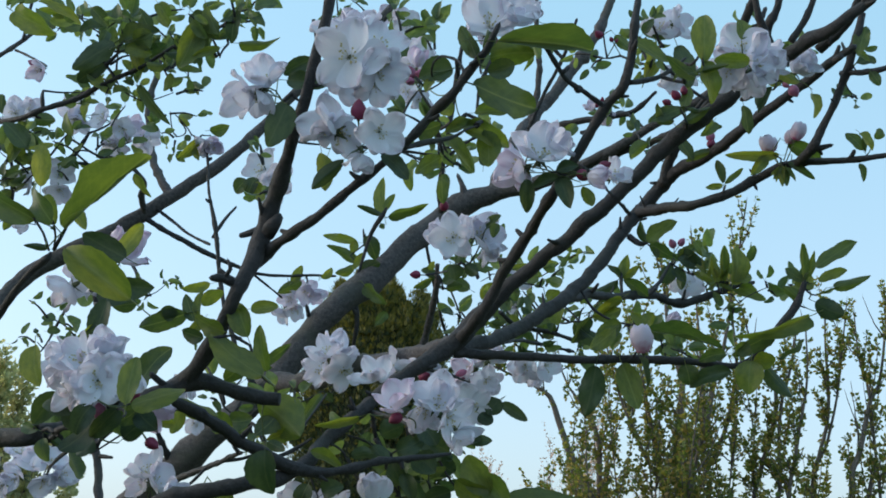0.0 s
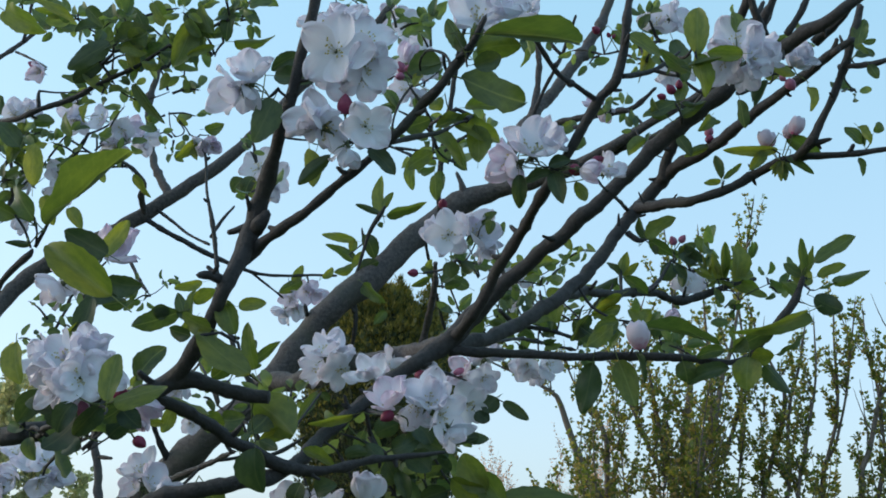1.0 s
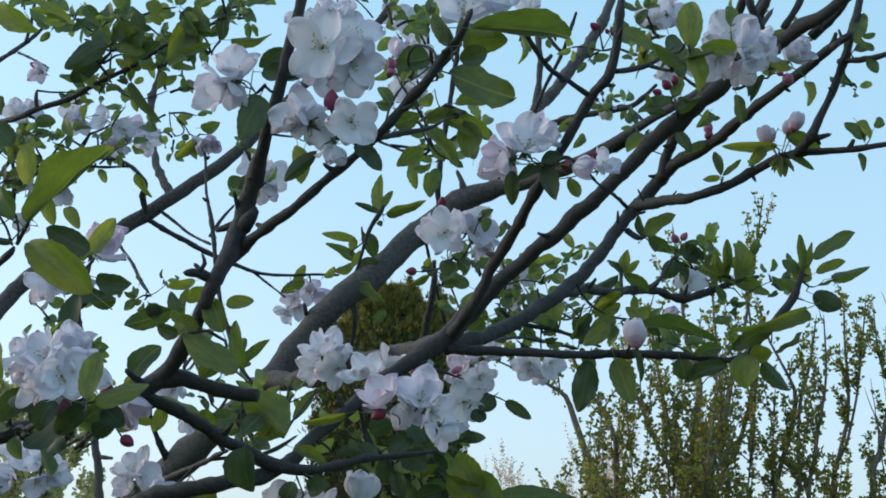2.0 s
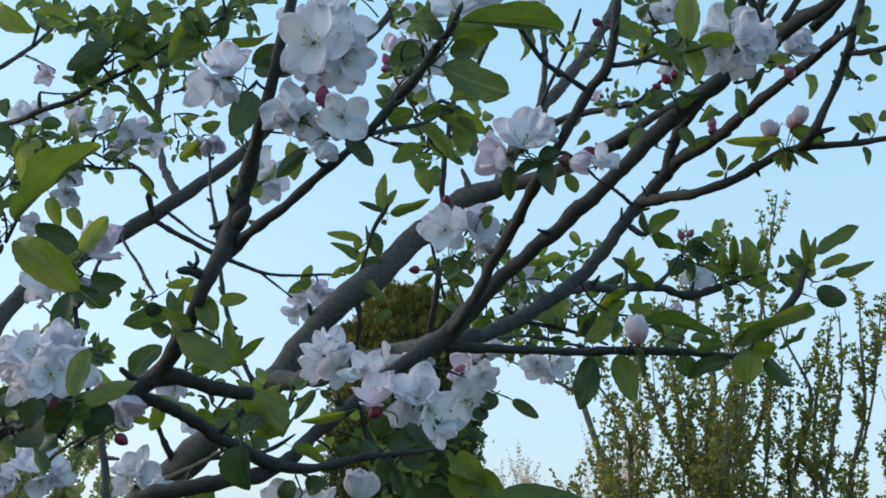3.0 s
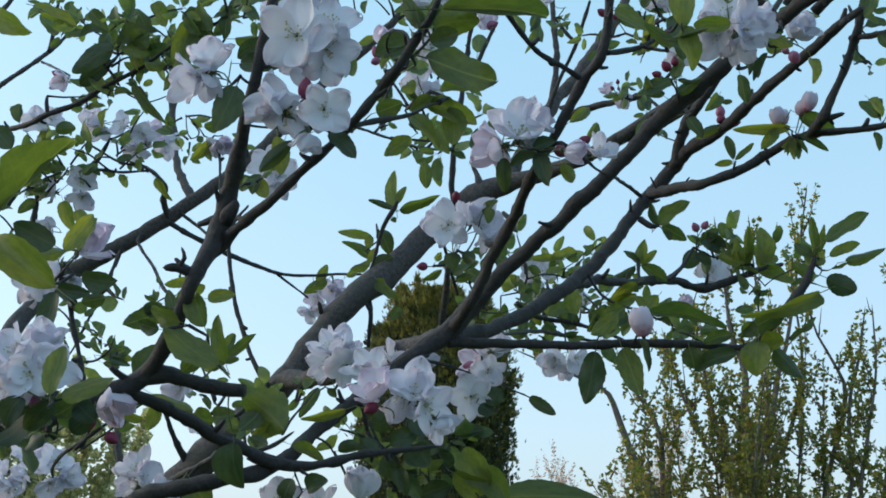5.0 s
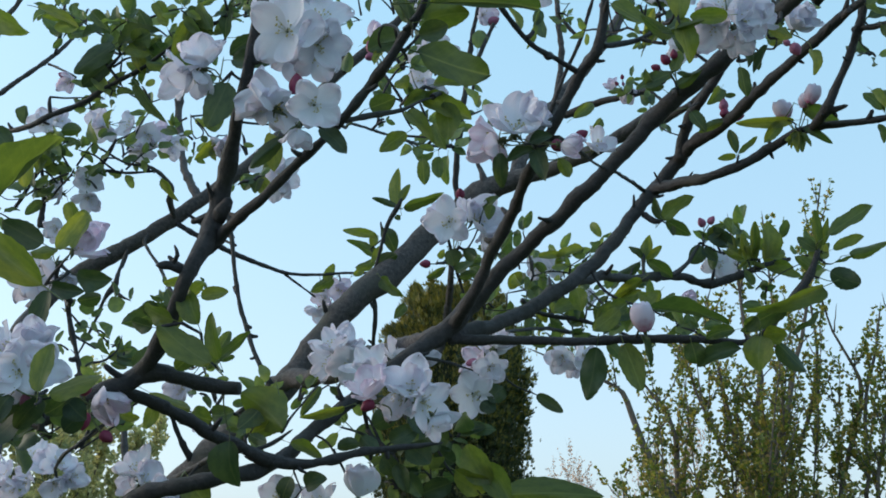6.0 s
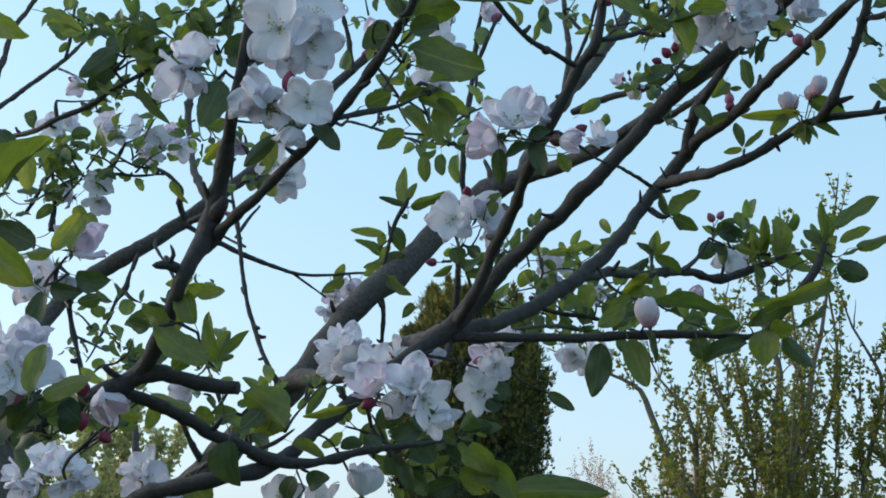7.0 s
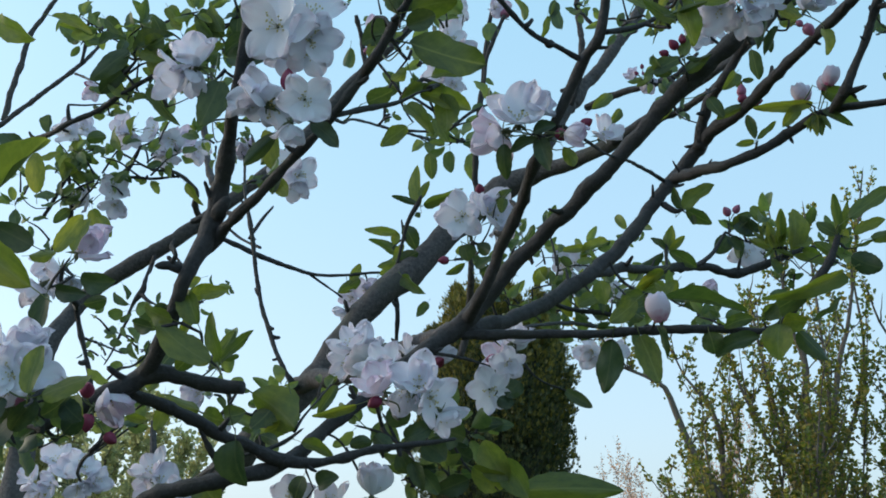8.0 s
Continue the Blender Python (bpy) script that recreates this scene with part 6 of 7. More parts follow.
leaf(tree, (0.478, 1.900, 2.079), (0.491, 1.900, 2.100), 0.0082)
leaf(tree, (0.479, 1.900, 2.073), (0.500, 1.900, 2.062), 0.0073)
leaf(tree, (0.282, 1.180, 2.114), (0.272, 1.180, 2.101), 0.0046)
leaf(tree, (0.284, 1.180, 2.113), (0.287, 1.180, 2.098), 0.0046)
leaf(tree, (0.282, 1.180, 2.116), (0.299, 1.180, 2.103), 0.0046)
leaf(tree, (0.485, 1.530, 2.137), (0.464, 1.530, 2.127), 0.0067)
leaf(tree, (0.488, 1.530, 2.137), (0.489, 1.530, 2.114), 0.0089)
leaf(tree, (0.490, 1.530, 2.140), (0.498, 1.530, 2.118), 0.0074)
leaf(tree, (0.484, 1.530, 2.141), (0.474, 1.530, 2.120), 0.0067)
leaf(tree, (-0.201, 0.900, 1.707), (-0.210, 0.900, 1.686), 0.0172, "shaded")
leaf(tree, (-0.189, 0.920, 1.708), (-0.207, 0.920, 1.685), 0.0184, "shaded")
leaf(tree, (-0.185, 0.950, 1.712), (-0.166, 0.950, 1.696), 0.0166, "shaded")
leaf(tree, (-0.179, 0.950, 1.717), (-0.197, 0.950, 1.700), 0.0158)
tuft_leaf((-0.674, 2.100, 2.074), (-0.639, 2.100, 2.078), 0.0288)
tuft_leaf((-0.699, 2.100, 2.072), (-0.731, 2.100, 2.064), 0.0224)
tuft_leaf((-0.687, 2.100, 2.086), (-0.726, 2.100, 2.112), 0.0149)
tuft_leaf((-0.708, 2.100, 2.035), (-0.734, 2.100, 2.036), 0.0191)
tuft_leaf((-0.688, 2.100, 2.040), (-0.662, 2.100, 2.010), 0.0212)
tuft_leaf((-0.721, 2.100, 2.011), (-0.695, 2.100, 2.011), 0.0148)
tuft_leaf((-0.701, 2.100, 2.000), (-0.676, 2.100, 1.995), 0.0116)
tuft_leaf((-0.676, 2.100, 2.013), (-0.667, 2.100, 1.978), 0.0137)
tuft_leaf((-0.690, 2.100, 1.970), (-0.718, 2.100, 1.961), 0.0189)
tuft_leaf((-0.648, 2.100, 1.985), (-0.604, 2.100, 1.984), 0.0231)
tuft_leaf((-0.646, 2.100, 1.970), (-0.605, 2.100, 1.957), 0.0126)
tuft_leaf((-0.629, 2.100, 2.084), (-0.629, 2.100, 2.109), 0.0096)
tuft_leaf((-0.702, 2.100, 2.052), (-0.681, 2.100, 2.067), 0.0106)
tuft_leaf((-0.690, 2.100, 2.024), (-0.699, 2.100, 2.043), 0.0095)
leaf(tree, (-0.164, 1.050, 1.788), (-0.185, 1.050, 1.794), 0.0161)
leaf(tree, (-0.146, 1.050, 1.794), (-0.175, 1.050, 1.807), 0.0180, "young")
leaf(tree, (-0.127, 1.060, 1.817), (-0.102, 1.060, 1.819), 0.0125, "young")
leaf(tree, (-0.111, 1.070, 1.764), (-0.122, 1.070, 1.805), 0.0153)
tuft_leaf((0.074, 1.500, 2.265), (0.078, 1.500, 2.293), 0.0203)
tuft_leaf((0.068, 1.500, 2.210), (0.080, 1.500, 2.201), 0.0074)
tuft_leaf((0.070, 1.500, 2.197), (0.077, 1.500, 2.188), 0.0059)
tuft_leaf((0.150, 1.800, 2.487), (0.158, 1.800, 2.431), 0.0204)
tuft_leaf((0.153, 1.800, 2.483), (0.143, 1.800, 2.453), 0.0130)
leaf(tree, (0.271, 1.600, 2.373), (0.299, 1.600, 2.344), 0.0193)
leaf(tree, (0.288, 1.450, 2.231), (0.302, 1.450, 2.281), 0.0142, "young")
leaf(tree, (0.292, 1.450, 2.233), (0.316, 1.450, 2.265), 0.0114, "young")
leaf(tree, (0.290, 1.450, 2.237), (0.281, 1.450, 2.229), 0.0085)
leaf(tree, (0.293, 1.300, 2.103), (0.272, 1.300, 2.124), 0.0185)
leaf(tree, (0.309, 1.300, 2.106), (0.336, 1.300, 2.123), 0.0135)
tuft_leaf((0.286, 1.900, 2.383), (0.262, 1.900, 2.379), 0.0095)
tuft_leaf((0.294, 1.900, 2.390), (0.309, 1.900, 2.404), 0.0124)
tuft_leaf((0.293, 1.900, 2.376), (0.277, 1.900, 2.370), 0.0086)
tuft_leaf((0.299, 1.900, 2.373), (0.296, 1.900, 2.355), 0.0095)
leaf(tree, (0.312, 1.350, 2.226), (0.324, 1.350, 2.170), 0.0263, "shaded")
leaf(tree, (0.389, 1.350, 2.192), (0.397, 1.350, 2.156), 0.0208, "shaded")
leaf(tree, (0.405, 1.350, 2.161), (0.407, 1.350, 2.145), 0.0109, "shaded")
leaf(tree, (0.420, 1.350, 2.177), (0.441, 1.350, 2.197), 0.0168)
leaf(tree, (0.548, 1.400, 2.248), (0.562, 1.400, 2.234), 0.0094)
leaf(tree, (0.543, 1.400, 2.137), (0.557, 1.400, 2.114), 0.0170)
leaf(tree, (-0.238, 0.880, 1.835), (-0.268, 0.880, 1.871), 0.0188)
leaf(tree, (-0.252, 0.880, 1.838), (-0.307, 0.880, 1.867), 0.0229)
leaf(tree, (-0.276, 0.900, 1.847), (-0.282, 0.900, 1.835), 0.0067)
leaf(tree, (-0.244, 0.890, 1.819), (-0.261, 0.890, 1.821), 0.0062, "shaded")
leaf(tree, (-0.430, 1.300, 2.012), (-0.431, 1.300, 2.059), 0.0220, "young")
leaf(tree, (-0.452, 1.300, 2.059), (-0.480, 1.300, 2.087), 0.0262, "shaded")
leaf(tree, (-0.464, 1.400, 2.104), (-0.494, 1.400, 2.098), 0.0099)
leaf(tree, (-0.242, 1.050, 1.859), (-0.231, 1.050, 1.890), 0.0137, "young")
leaf(tree, (-0.253, 1.000, 1.841), (-0.230, 1.000, 1.843), 0.0139)
leaf(tree, (-0.506, 1.600, 2.086), (-0.485, 1.600, 2.055), 0.0195, "young")
leaf(tree, (-0.072, 1.050, 1.960), (-0.066, 1.050, 1.924), 0.0178, "young")
leaf(tree, (-0.068, 1.060, 1.961), (-0.078, 1.060, 1.930), 0.0130)
leaf(tree, (-0.085, 2.580, 2.543), (-0.089, 2.580, 2.471), 0.0300)
leaf(tree, (0.483, 1.530, 2.141), (0.470, 1.530, 2.122), 0.0080, "young")
leaf(tree, (0.483, 1.530, 2.141), (0.481, 1.530, 2.113), 0.0100, "young")
leaf(tree, (0.483, 1.530, 2.141), (0.493, 1.530, 2.124), 0.0080, "young")
leaf(tree, (0.483, 1.530, 2.141), (0.474, 1.530, 2.132), 0.0060, "young")
leaf(tree, (0.461, 1.930, 2.088), (0.449, 1.930, 2.119), 0.0080, "young")
leaf(tree, (0.461, 1.930, 2.088), (0.459, 1.930, 2.130), 0.0070, "young")
leaf(tree, (0.461, 1.930, 2.088), (0.470, 1.930, 2.129), 0.0080, "young")
leaf(tree, (0.461, 1.930, 2.088), (0.483, 1.930, 2.115), 0.0090, "young")
leaf(tree, (0.461, 1.930, 2.088), (0.439, 1.930, 2.106), 0.0080, "young")
blossom(tree, (-0.043, 0.984, 2.022), (-0.2, -0.95, -0.22), 0.0335, 0.95, 0.15, (-0.066, 1.000, 2.005))
blossom(tree, (-0.052, 1.008, 2.056), (-0.3, -0.62, 0.72), 0.0300, 0.86, 0.20, (-0.066, 1.000, 2.005))
blossom(tree, (-0.024, 1.010, 2.043), (0.62, -0.68, 0.4), 0.0320, 0.86, 0.20, (-0.066, 1.000, 2.005))
blossom(tree, (-0.020, 0.994, 2.014), (0.71, -0.63, -0.30), 0.0262, 0.75, 0.15, (-0.066, 1.000, 2.005))
blossom(tree, (-0.023, 1.002, 2.007), (0.37, -0.60, -0.71), 0.0212, 0.90, 0.10, (-0.066, 1.000, 2.005))
blossom(tree, (-0.046, 1.012, 2.015), (-0.13, -0.60, -0.79), 0.0205, 0.80, 0.10, (-0.066, 1.000, 2.005))
blossom(tree, (-0.013, 0.965, 1.946), (0.23, -0.90, -0.37), 0.0211, 0.85, 0.10, (-0.031, 0.990, 1.941))
blossom(tree, (-0.052, 0.987, 1.955), (-0.61, -0.78, 0.13), 0.0333, 0.35, 0.20, (-0.031, 0.990, 1.941))
blossom(tree, (-0.050, 0.993, 1.956), (0.35, -0.67, -0.65), 0.0266, 0.40, 0.15, (-0.031, 0.990, 1.941))
blossom(tree, (-0.028, 0.980, 1.933), (0.03, -0.03, -1.00), 0.0171, 0.30, 0.10, (-0.031, 0.990, 1.941))
bud(tree, (-0.033, 0.985, 1.975), (0.03, -0.43, 0.87), 0.0088, 1.00, (-0.031, 0.990, 1.941))
blossom(tree, (-0.116, 0.995, 1.998), (0.21, -0.72, 0.67), 0.0290, 0.34, 0.20, (-0.101, 1.000, 1.987))
blossom(tree, (-0.124, 0.991, 1.990), (-0.79, -0.45, -0.41), 0.0285, 0.36, 0.20, (-0.101, 1.000, 1.987))
blossom(tree, (-0.119, 0.994, 1.995), (-0.10, -0.38, -0.92), 0.0236, 0.45, 0.20, (-0.101, 1.000, 1.987))
blossom(tree, (0.040, 1.477, 2.015), (-0.02, -0.97, -0.24), 0.0308, 0.75, 0.05, (0.044, 1.500, 1.983))
blossom(tree, (0.069, 1.499, 2.024), (0.78, -0.62, -0.06), 0.0388, 0.50, 0.10, (0.044, 1.500, 1.983))
blossom(tree, (0.031, 1.507, 2.023), (-0.78, -0.57, 0.27), 0.0290, 0.40, 0.10, (0.044, 1.500, 1.983))
blossom(tree, (0.082, 1.502, 2.012), (0.65, -0.24, -0.72), 0.0271, 0.60, 0.10, (0.044, 1.500, 1.983))
blossom(tree, (0.061, 1.506, 2.031), (0.14, -0.50, 0.86), 0.0272, 0.40, 0.05, (0.044, 1.500, 1.983))
blossom(tree, (0.134, 1.211, 2.021), (0.05, -0.85, 0.52), 0.0369, 0.55, 0.20, (0.153, 1.220, 2.006))
blossom(tree, (0.118, 1.206, 2.010), (-0.88, -0.41, -0.24), 0.0328, 0.35, 0.35, (0.153, 1.220, 2.006))
blossom(tree, (0.145, 1.215, 2.035), (0.82, -0.49, 0.30), 0.0285, 0.50, 0.15, (0.153, 1.220, 2.006))
blossom(tree, (0.122, 1.222, 2.013), (-0.57, -0.19, -0.80), 0.0246, 0.30, 0.40, (0.153, 1.220, 2.006))
blossom(tree, (0.180, 1.178, 1.992), (0.91, -0.30, -0.29), 0.0212, 0.03, 0.30, (0.153, 1.220, 2.006))
bud(tree, (0.178, 1.190, 1.995), (0.58, -0.44, -0.69), 0.0075, 1.00, (0.153, 1.220, 2.006))
bud(tree, (0.202, 1.200, 2.011), (0.87, -0.39, 0.30), 0.0067, 0.90, (0.153, 1.220, 2.006))
blossom(tree, (0.215, 1.257, 2.019), (0.58, -0.75, 0.32), 0.0248, 0.50, 0.10, (0.153, 1.220, 2.006))
blossom(tree, (-0.129, 1.609, 1.880), (-0.18, -0.78, 0.59), 0.0351, 0.60, 0.05, (-0.123, 1.620, 1.833), 0.8)
blossom(tree, (-0.105, 1.594, 1.860), (0.29, -0.83, -0.47), 0.0299, 0.85, 0.02, (-0.123, 1.620, 1.833))
blossom(tree, (-0.132, 1.628, 1.864), (-0.70, -0.71, -0.08), 0.0351, 0.60, 0.05, (-0.123, 1.620, 1.833), 0.8)
blossom(tree, (-0.126, 1.637, 1.885), (0.45, -0.52, 0.73), 0.0330, 0.40, 0.05, (-0.123, 1.620, 1.833), 0.8)
blossom(tree, (-0.002, 1.216, 1.756), (-0.31, -0.80, 0.51), 0.0311, 0.35, 0.40, (0.011, 1.230, 1.732), 0.8)
blossom(tree, (0.033, 1.210, 1.758), (0.17, -0.86, 0.47), 0.0304, 0.50, 0.10, (0.011, 1.230, 1.732), 0.8)
blossom(tree, (0.043, 1.217, 1.750), (0.61, -0.70, -0.37), 0.0298, 0.60, 0.05, (0.011, 1.230, 1.732), 0.8)
blossom(tree, (0.053, 1.222, 1.736), (0.60, -0.19, -0.78), 0.0240, 0.50, 0.05, (0.011, 1.230, 1.732))
blossom(tree, (0.020, 1.226, 1.758), (-0.04, -0.80, -0.60), 0.0242, 0.60, 0.20, (0.011, 1.230, 1.732), 0.8)
bud(tree, (-0.007, 1.200, 1.743), (-0.76, -0.31, -0.57), 0.0072, 0.90, (0.011, 1.230, 1.732))
blossom(tree, (-0.044, 1.429, 1.819), (-0.28, -0.77, 0.58), 0.0324, 0.50, 0.05, (-0.036, 1.462, 1.787), 0.8)
blossom(tree, (-0.028, 1.507, 1.844), (0.26, -0.48, 0.84), 0.0298, 0.30, 0.05, (-0.036, 1.531, 1.803), 0.8)
blossom(tree, (-0.003, 1.507, 1.840), (0.55, -0.55, 0.63), 0.0315, 0.40, 0.20, (-0.020, 1.534, 1.806))
bud(tree, (0.010, 1.480, 1.834), (0.73, -0.62, 0.27), 0.0082, 0.90, (-0.012, 1.499, 1.826))
blossom(tree, (0.067, 1.503, 1.803), (0.18, -0.94, -0.28), 0.0290, 0.95, 0.00, (0.080, 1.530, 1.825))
blossom(tree, (0.074, 1.670, 1.882), (0.40, -0.57, 0.72), 0.0410, 0.45, 0.15, (0.081, 1.639, 1.843))
blossom(tree, (0.086, 1.535, 1.842), (0.42, -0.83, -0.38), 0.0246, 0.70, 0.10, (0.080, 1.530, 1.825))
blossom(tree, (0.066, 1.670, 1.871), (-0.72, -0.66, 0.22), 0.0292, 0.35, 0.35, (0.081, 1.640, 1.843))
blossom(tree, (0.090, 1.565, 1.872), (0.71, -0.36, 0.60), 0.0310, 0.30, 0.10, (0.080, 1.530, 1.825))
bud(tree, (0.053, 1.655, 1.869), (-0.89, -0.44, -0.11), 0.0092, 0.80, (0.081, 1.644, 1.843))
blossom(tree, (-0.217, 0.921, 1.741), (-0.44, -0.80, 0.41), 0.0241, 0.60, 0.10, (-0.211, 0.950, 1.709))
blossom(tree, (-0.202, 0.909, 1.726), (0.19, -0.98, -0.07), 0.0221, 0.80, 0.10, (-0.211, 0.950, 1.709))
blossom(tree, (-0.221, 0.920, 1.725), (-0.65, -0.70, -0.31), 0.0231, 0.60, 0.10, (-0.211, 0.950, 1.709))
blossom(tree, (-0.198, 0.924, 1.732), (0.79, -0.61, 0.06), 0.0223, 0.60, 0.10, (-0.211, 0.950, 1.709))
blossom(tree, (-0.211, 0.944, 1.751), (0.36, -0.45, 0.81), 0.0209, 0.40, 0.05, (-0.211, 0.950, 1.709))
bud(tree, (-0.204, 0.930, 1.706), (-0.12, -0.12, -0.99), 0.0072, 0.55, (-0.211, 0.950, 1.709))
blossom(tree, (-0.224, 1.092, 1.741), (0.59, -0.16, -0.79), 0.0268, 0.25, 0.45, (-0.225, 1.080, 1.728))
bud(tree, (-0.222, 1.060, 1.740), (0.50, -0.71, 0.49), 0.0078, 1.00, (-0.225, 1.080, 1.728))
bud(tree, (-0.225, 1.070, 1.712), (0.03, -0.10, -0.99), 0.0078, 1.00, (-0.225, 1.080, 1.728))
bud(tree, (-0.207, 1.080, 1.700), (0.84, -0.08, -0.53), 0.0064, 1.00, (-0.225, 1.080, 1.728))
blossom(tree, (-0.536, 1.609, 1.738), (-0.08, -0.83, 0.55), 0.0281, 0.48, 0.05, (-0.524, 1.620, 1.702))
blossom(tree, (-0.491, 1.587, 1.730), (0.51, -0.84, 0.20), 0.0259, 0.56, 0.05, (-0.524, 1.620, 1.702))
blossom(tree, (-0.526, 1.586, 1.708), (-0.51, -0.79, -0.34), 0.0251, 0.60, 0.05, (-0.524, 1.620, 1.702))
blossom(tree, (-0.498, 1.595, 1.704), (0.40, -0.72, -0.57), 0.0251, 0.60, 0.05, (-0.524, 1.620, 1.702))
blossom(tree, (-0.512, 1.600, 1.724), (0.10, -0.90, 0.42), 0.0270, 0.45, 0.05, (-0.524, 1.620, 1.702))
blossom(tree, (-0.548, 1.592, 1.700), (-0.35, -0.80, -0.48), 0.0260, 0.50, 0.05, (-0.524, 1.620, 1.702))
blossom(tree, (-0.478, 1.600, 1.712), (0.75, -0.62, -0.20), 0.0250, 0.40, 0.10, (-0.524, 1.620, 1.702))
blossom(tree, (-0.565, 1.608, 1.720), (-0.66, -0.73, 0.17), 0.0280, 0.48, 0.05, (-0.524, 1.620, 1.702))
blossom(tree, (-0.288, 1.360, 1.695), (-0.08, -0.73, 0.68), 0.0290, 0.35, 0.10, (-0.288, 1.375, 1.667))
blossom(tree, (-0.281, 1.355, 1.684), (0.71, -0.61, 0.36), 0.0276, 0.40, 0.10, (-0.288, 1.373, 1.667))
blossom(tree, (-0.259, 1.340, 1.677), (0.81, -0.58, -0.06), 0.0219, 0.50, 0.10, (-0.287, 1.371, 1.667))
blossom(tree, (-0.293, 1.370, 1.683), (-0.69, -0.71, 0.11), 0.0229, 0.40, 0.20, (-0.287, 1.371, 1.667))
blossom(tree, (-0.039, 1.338, 1.668), (0.1, -0.15, 0.98), 0.0330, -1, 0.10, (-0.036, 1.340, 1.661))
blossom(tree, (-0.080, 1.337, 1.659), (-0.31, -0.70, 0.64), 0.0262, 0.50, 0.05, (-0.036, 1.340, 1.661))
blossom(tree, (-0.114, 1.307, 1.662), (0.17, -0.86, 0.47), 0.0269, 0.60, 0.05, (-0.111, 1.300, 1.652))
blossom(tree, (-0.272, 1.117, 1.879), (0.75, -0.51, 0.42), 0.0301, 0.25, 0.40, (-0.278, 1.100, 1.860))
blossom(tree, (-0.294, 1.126, 1.867), (-0.60, -0.57, -0.56), 0.0298, 0.50, 0.10, (-0.278, 1.100, 1.860))
blossom(tree, (-0.310, 1.122, 1.850), (-0.75, -0.22, -0.63), 0.0271, 0.50, 0.10, (-0.278, 1.100, 1.860))
blossom(tree, (-0.279, 1.122, 1.854), (0.28, -0.44, -0.85), 0.0174, 0.60, 0.10, (-0.278, 1.100, 1.860))
blossom(tree, (-0.823, 2.061, 2.429), (0.07, -0.99, 0.11), 0.0338, 0.60, 0.20, (-0.842, 2.050, 2.412))
blossom(tree, (-0.804, 2.078, 2.443), (0.53, -0.84, 0.10), 0.0293, 0.60, 0.20, (-0.842, 2.050, 2.412))
blossom(tree, (-0.734, 2.088, 2.315), (0.42, -0.89, -0.15), 0.0324, 0.70, 0.10, (-0.761, 2.100, 2.355))
blossom(tree, (-0.727, 2.085, 2.285), (0.51, -0.45, -0.73), 0.0351, 0.60, 0.10, (-0.761, 2.100, 2.355))
blossom(tree, (-0.795, 2.110, 2.304), (-0.48, -0.87, -0.10), 0.0351, 0.60, 0.10, (-0.761, 2.100, 2.355))
blossom(tree, (-0.795, 2.109, 2.232), (-0.16, -0.85, -0.49), 0.0312, 0.60, 0.10, (-0.790, 2.144, 2.232))
blossom(tree, (-0.674, 2.128, 2.451), (-0.30, -0.95, 0.11), 0.0324, 0.70, 0.05, (-0.647, 2.120, 2.445))
blossom(tree, (-0.627, 2.105, 2.421), (0.29, -0.83, -0.47), 0.0306, 0.80, 0.05, (-0.647, 2.120, 2.445))
blossom(tree, (-0.627, 2.138, 2.431), (0.85, -0.52, -0.05), 0.0387, 0.50, 0.30, (-0.647, 2.120, 2.445))
blossom(tree, (-0.720, 2.113, 2.454), (-0.45, -0.88, 0.15), 0.0385, 0.50, 0.10, (-0.647, 2.120, 2.445))
blossom(tree, (-0.719, 2.106, 2.440), (0.07, -0.61, -0.79), 0.0320, 0.60, 0.10, (-0.647, 2.120, 2.445))
blossom(tree, (-0.648, 2.125, 2.400), (0.06, -0.47, -0.88), 0.0320, 0.60, 0.10, (-0.647, 2.120, 2.445))
blossom(tree, (-0.598, 2.155, 2.423), (0.58, -0.44, -0.69), 0.0333, 0.50, 0.20, (-0.647, 2.120, 2.445))
blossom(tree, (-0.397, 1.909, 2.311), (0.45, -0.74, -0.49), 0.0314, 0.50, 0.30, (-0.398, 1.900, 2.325))
blossom(tree, (-0.403, 1.905, 2.307), (-0.43, -0.60, -0.68), 0.0241, 0.50, 0.20, (-0.398, 1.900, 2.325))
blossom(tree, (-0.262, 1.708, 2.189), (-0.28, -0.94, 0.21), 0.0324, 0.70, 0.05, (-0.257, 1.700, 2.192))
blossom(tree, (-0.243, 1.706, 2.173), (0.55, -0.70, -0.47), 0.0315, 0.70, 0.05, (-0.257, 1.700, 2.192))
blossom(tree, (-0.250, 1.713, 2.163), (0.16, -0.31, -0.94), 0.0285, 0.60, 0.05, (-0.257, 1.700, 2.192))
blossom(tree, (-0.313, 2.346, 2.145), (-0.40, -0.72, -0.57), 0.0324, 0.70, 0.30, (-0.280, 2.330, 2.173))
blossom(tree, (-0.285, 2.347, 2.160), (0.42, -0.87, -0.27), 0.0324, 0.70, 0.30, (-0.280, 2.330, 2.173))
blossom(tree, (-0.302, 2.345, 2.126), (-0.06, -0.48, -0.87), 0.0351, 0.60, 0.20, (-0.280, 2.330, 2.173))
blossom(tree, (-0.271, 2.354, 2.161), (0.66, -0.40, -0.64), 0.0312, 0.60, 0.30, (-0.280, 2.330, 2.173))
blossom(tree, (-0.329, 2.353, 2.120), (-0.54, -0.29, -0.79), 0.0311, 0.60, 0.20, (-0.280, 2.330, 2.173))
blossom(tree, (0.076, 0.979, 2.050), (0.18, -0.93, 0.32), 0.0309, 0.60, 0.10, (0.073, 1.000, 2.033))
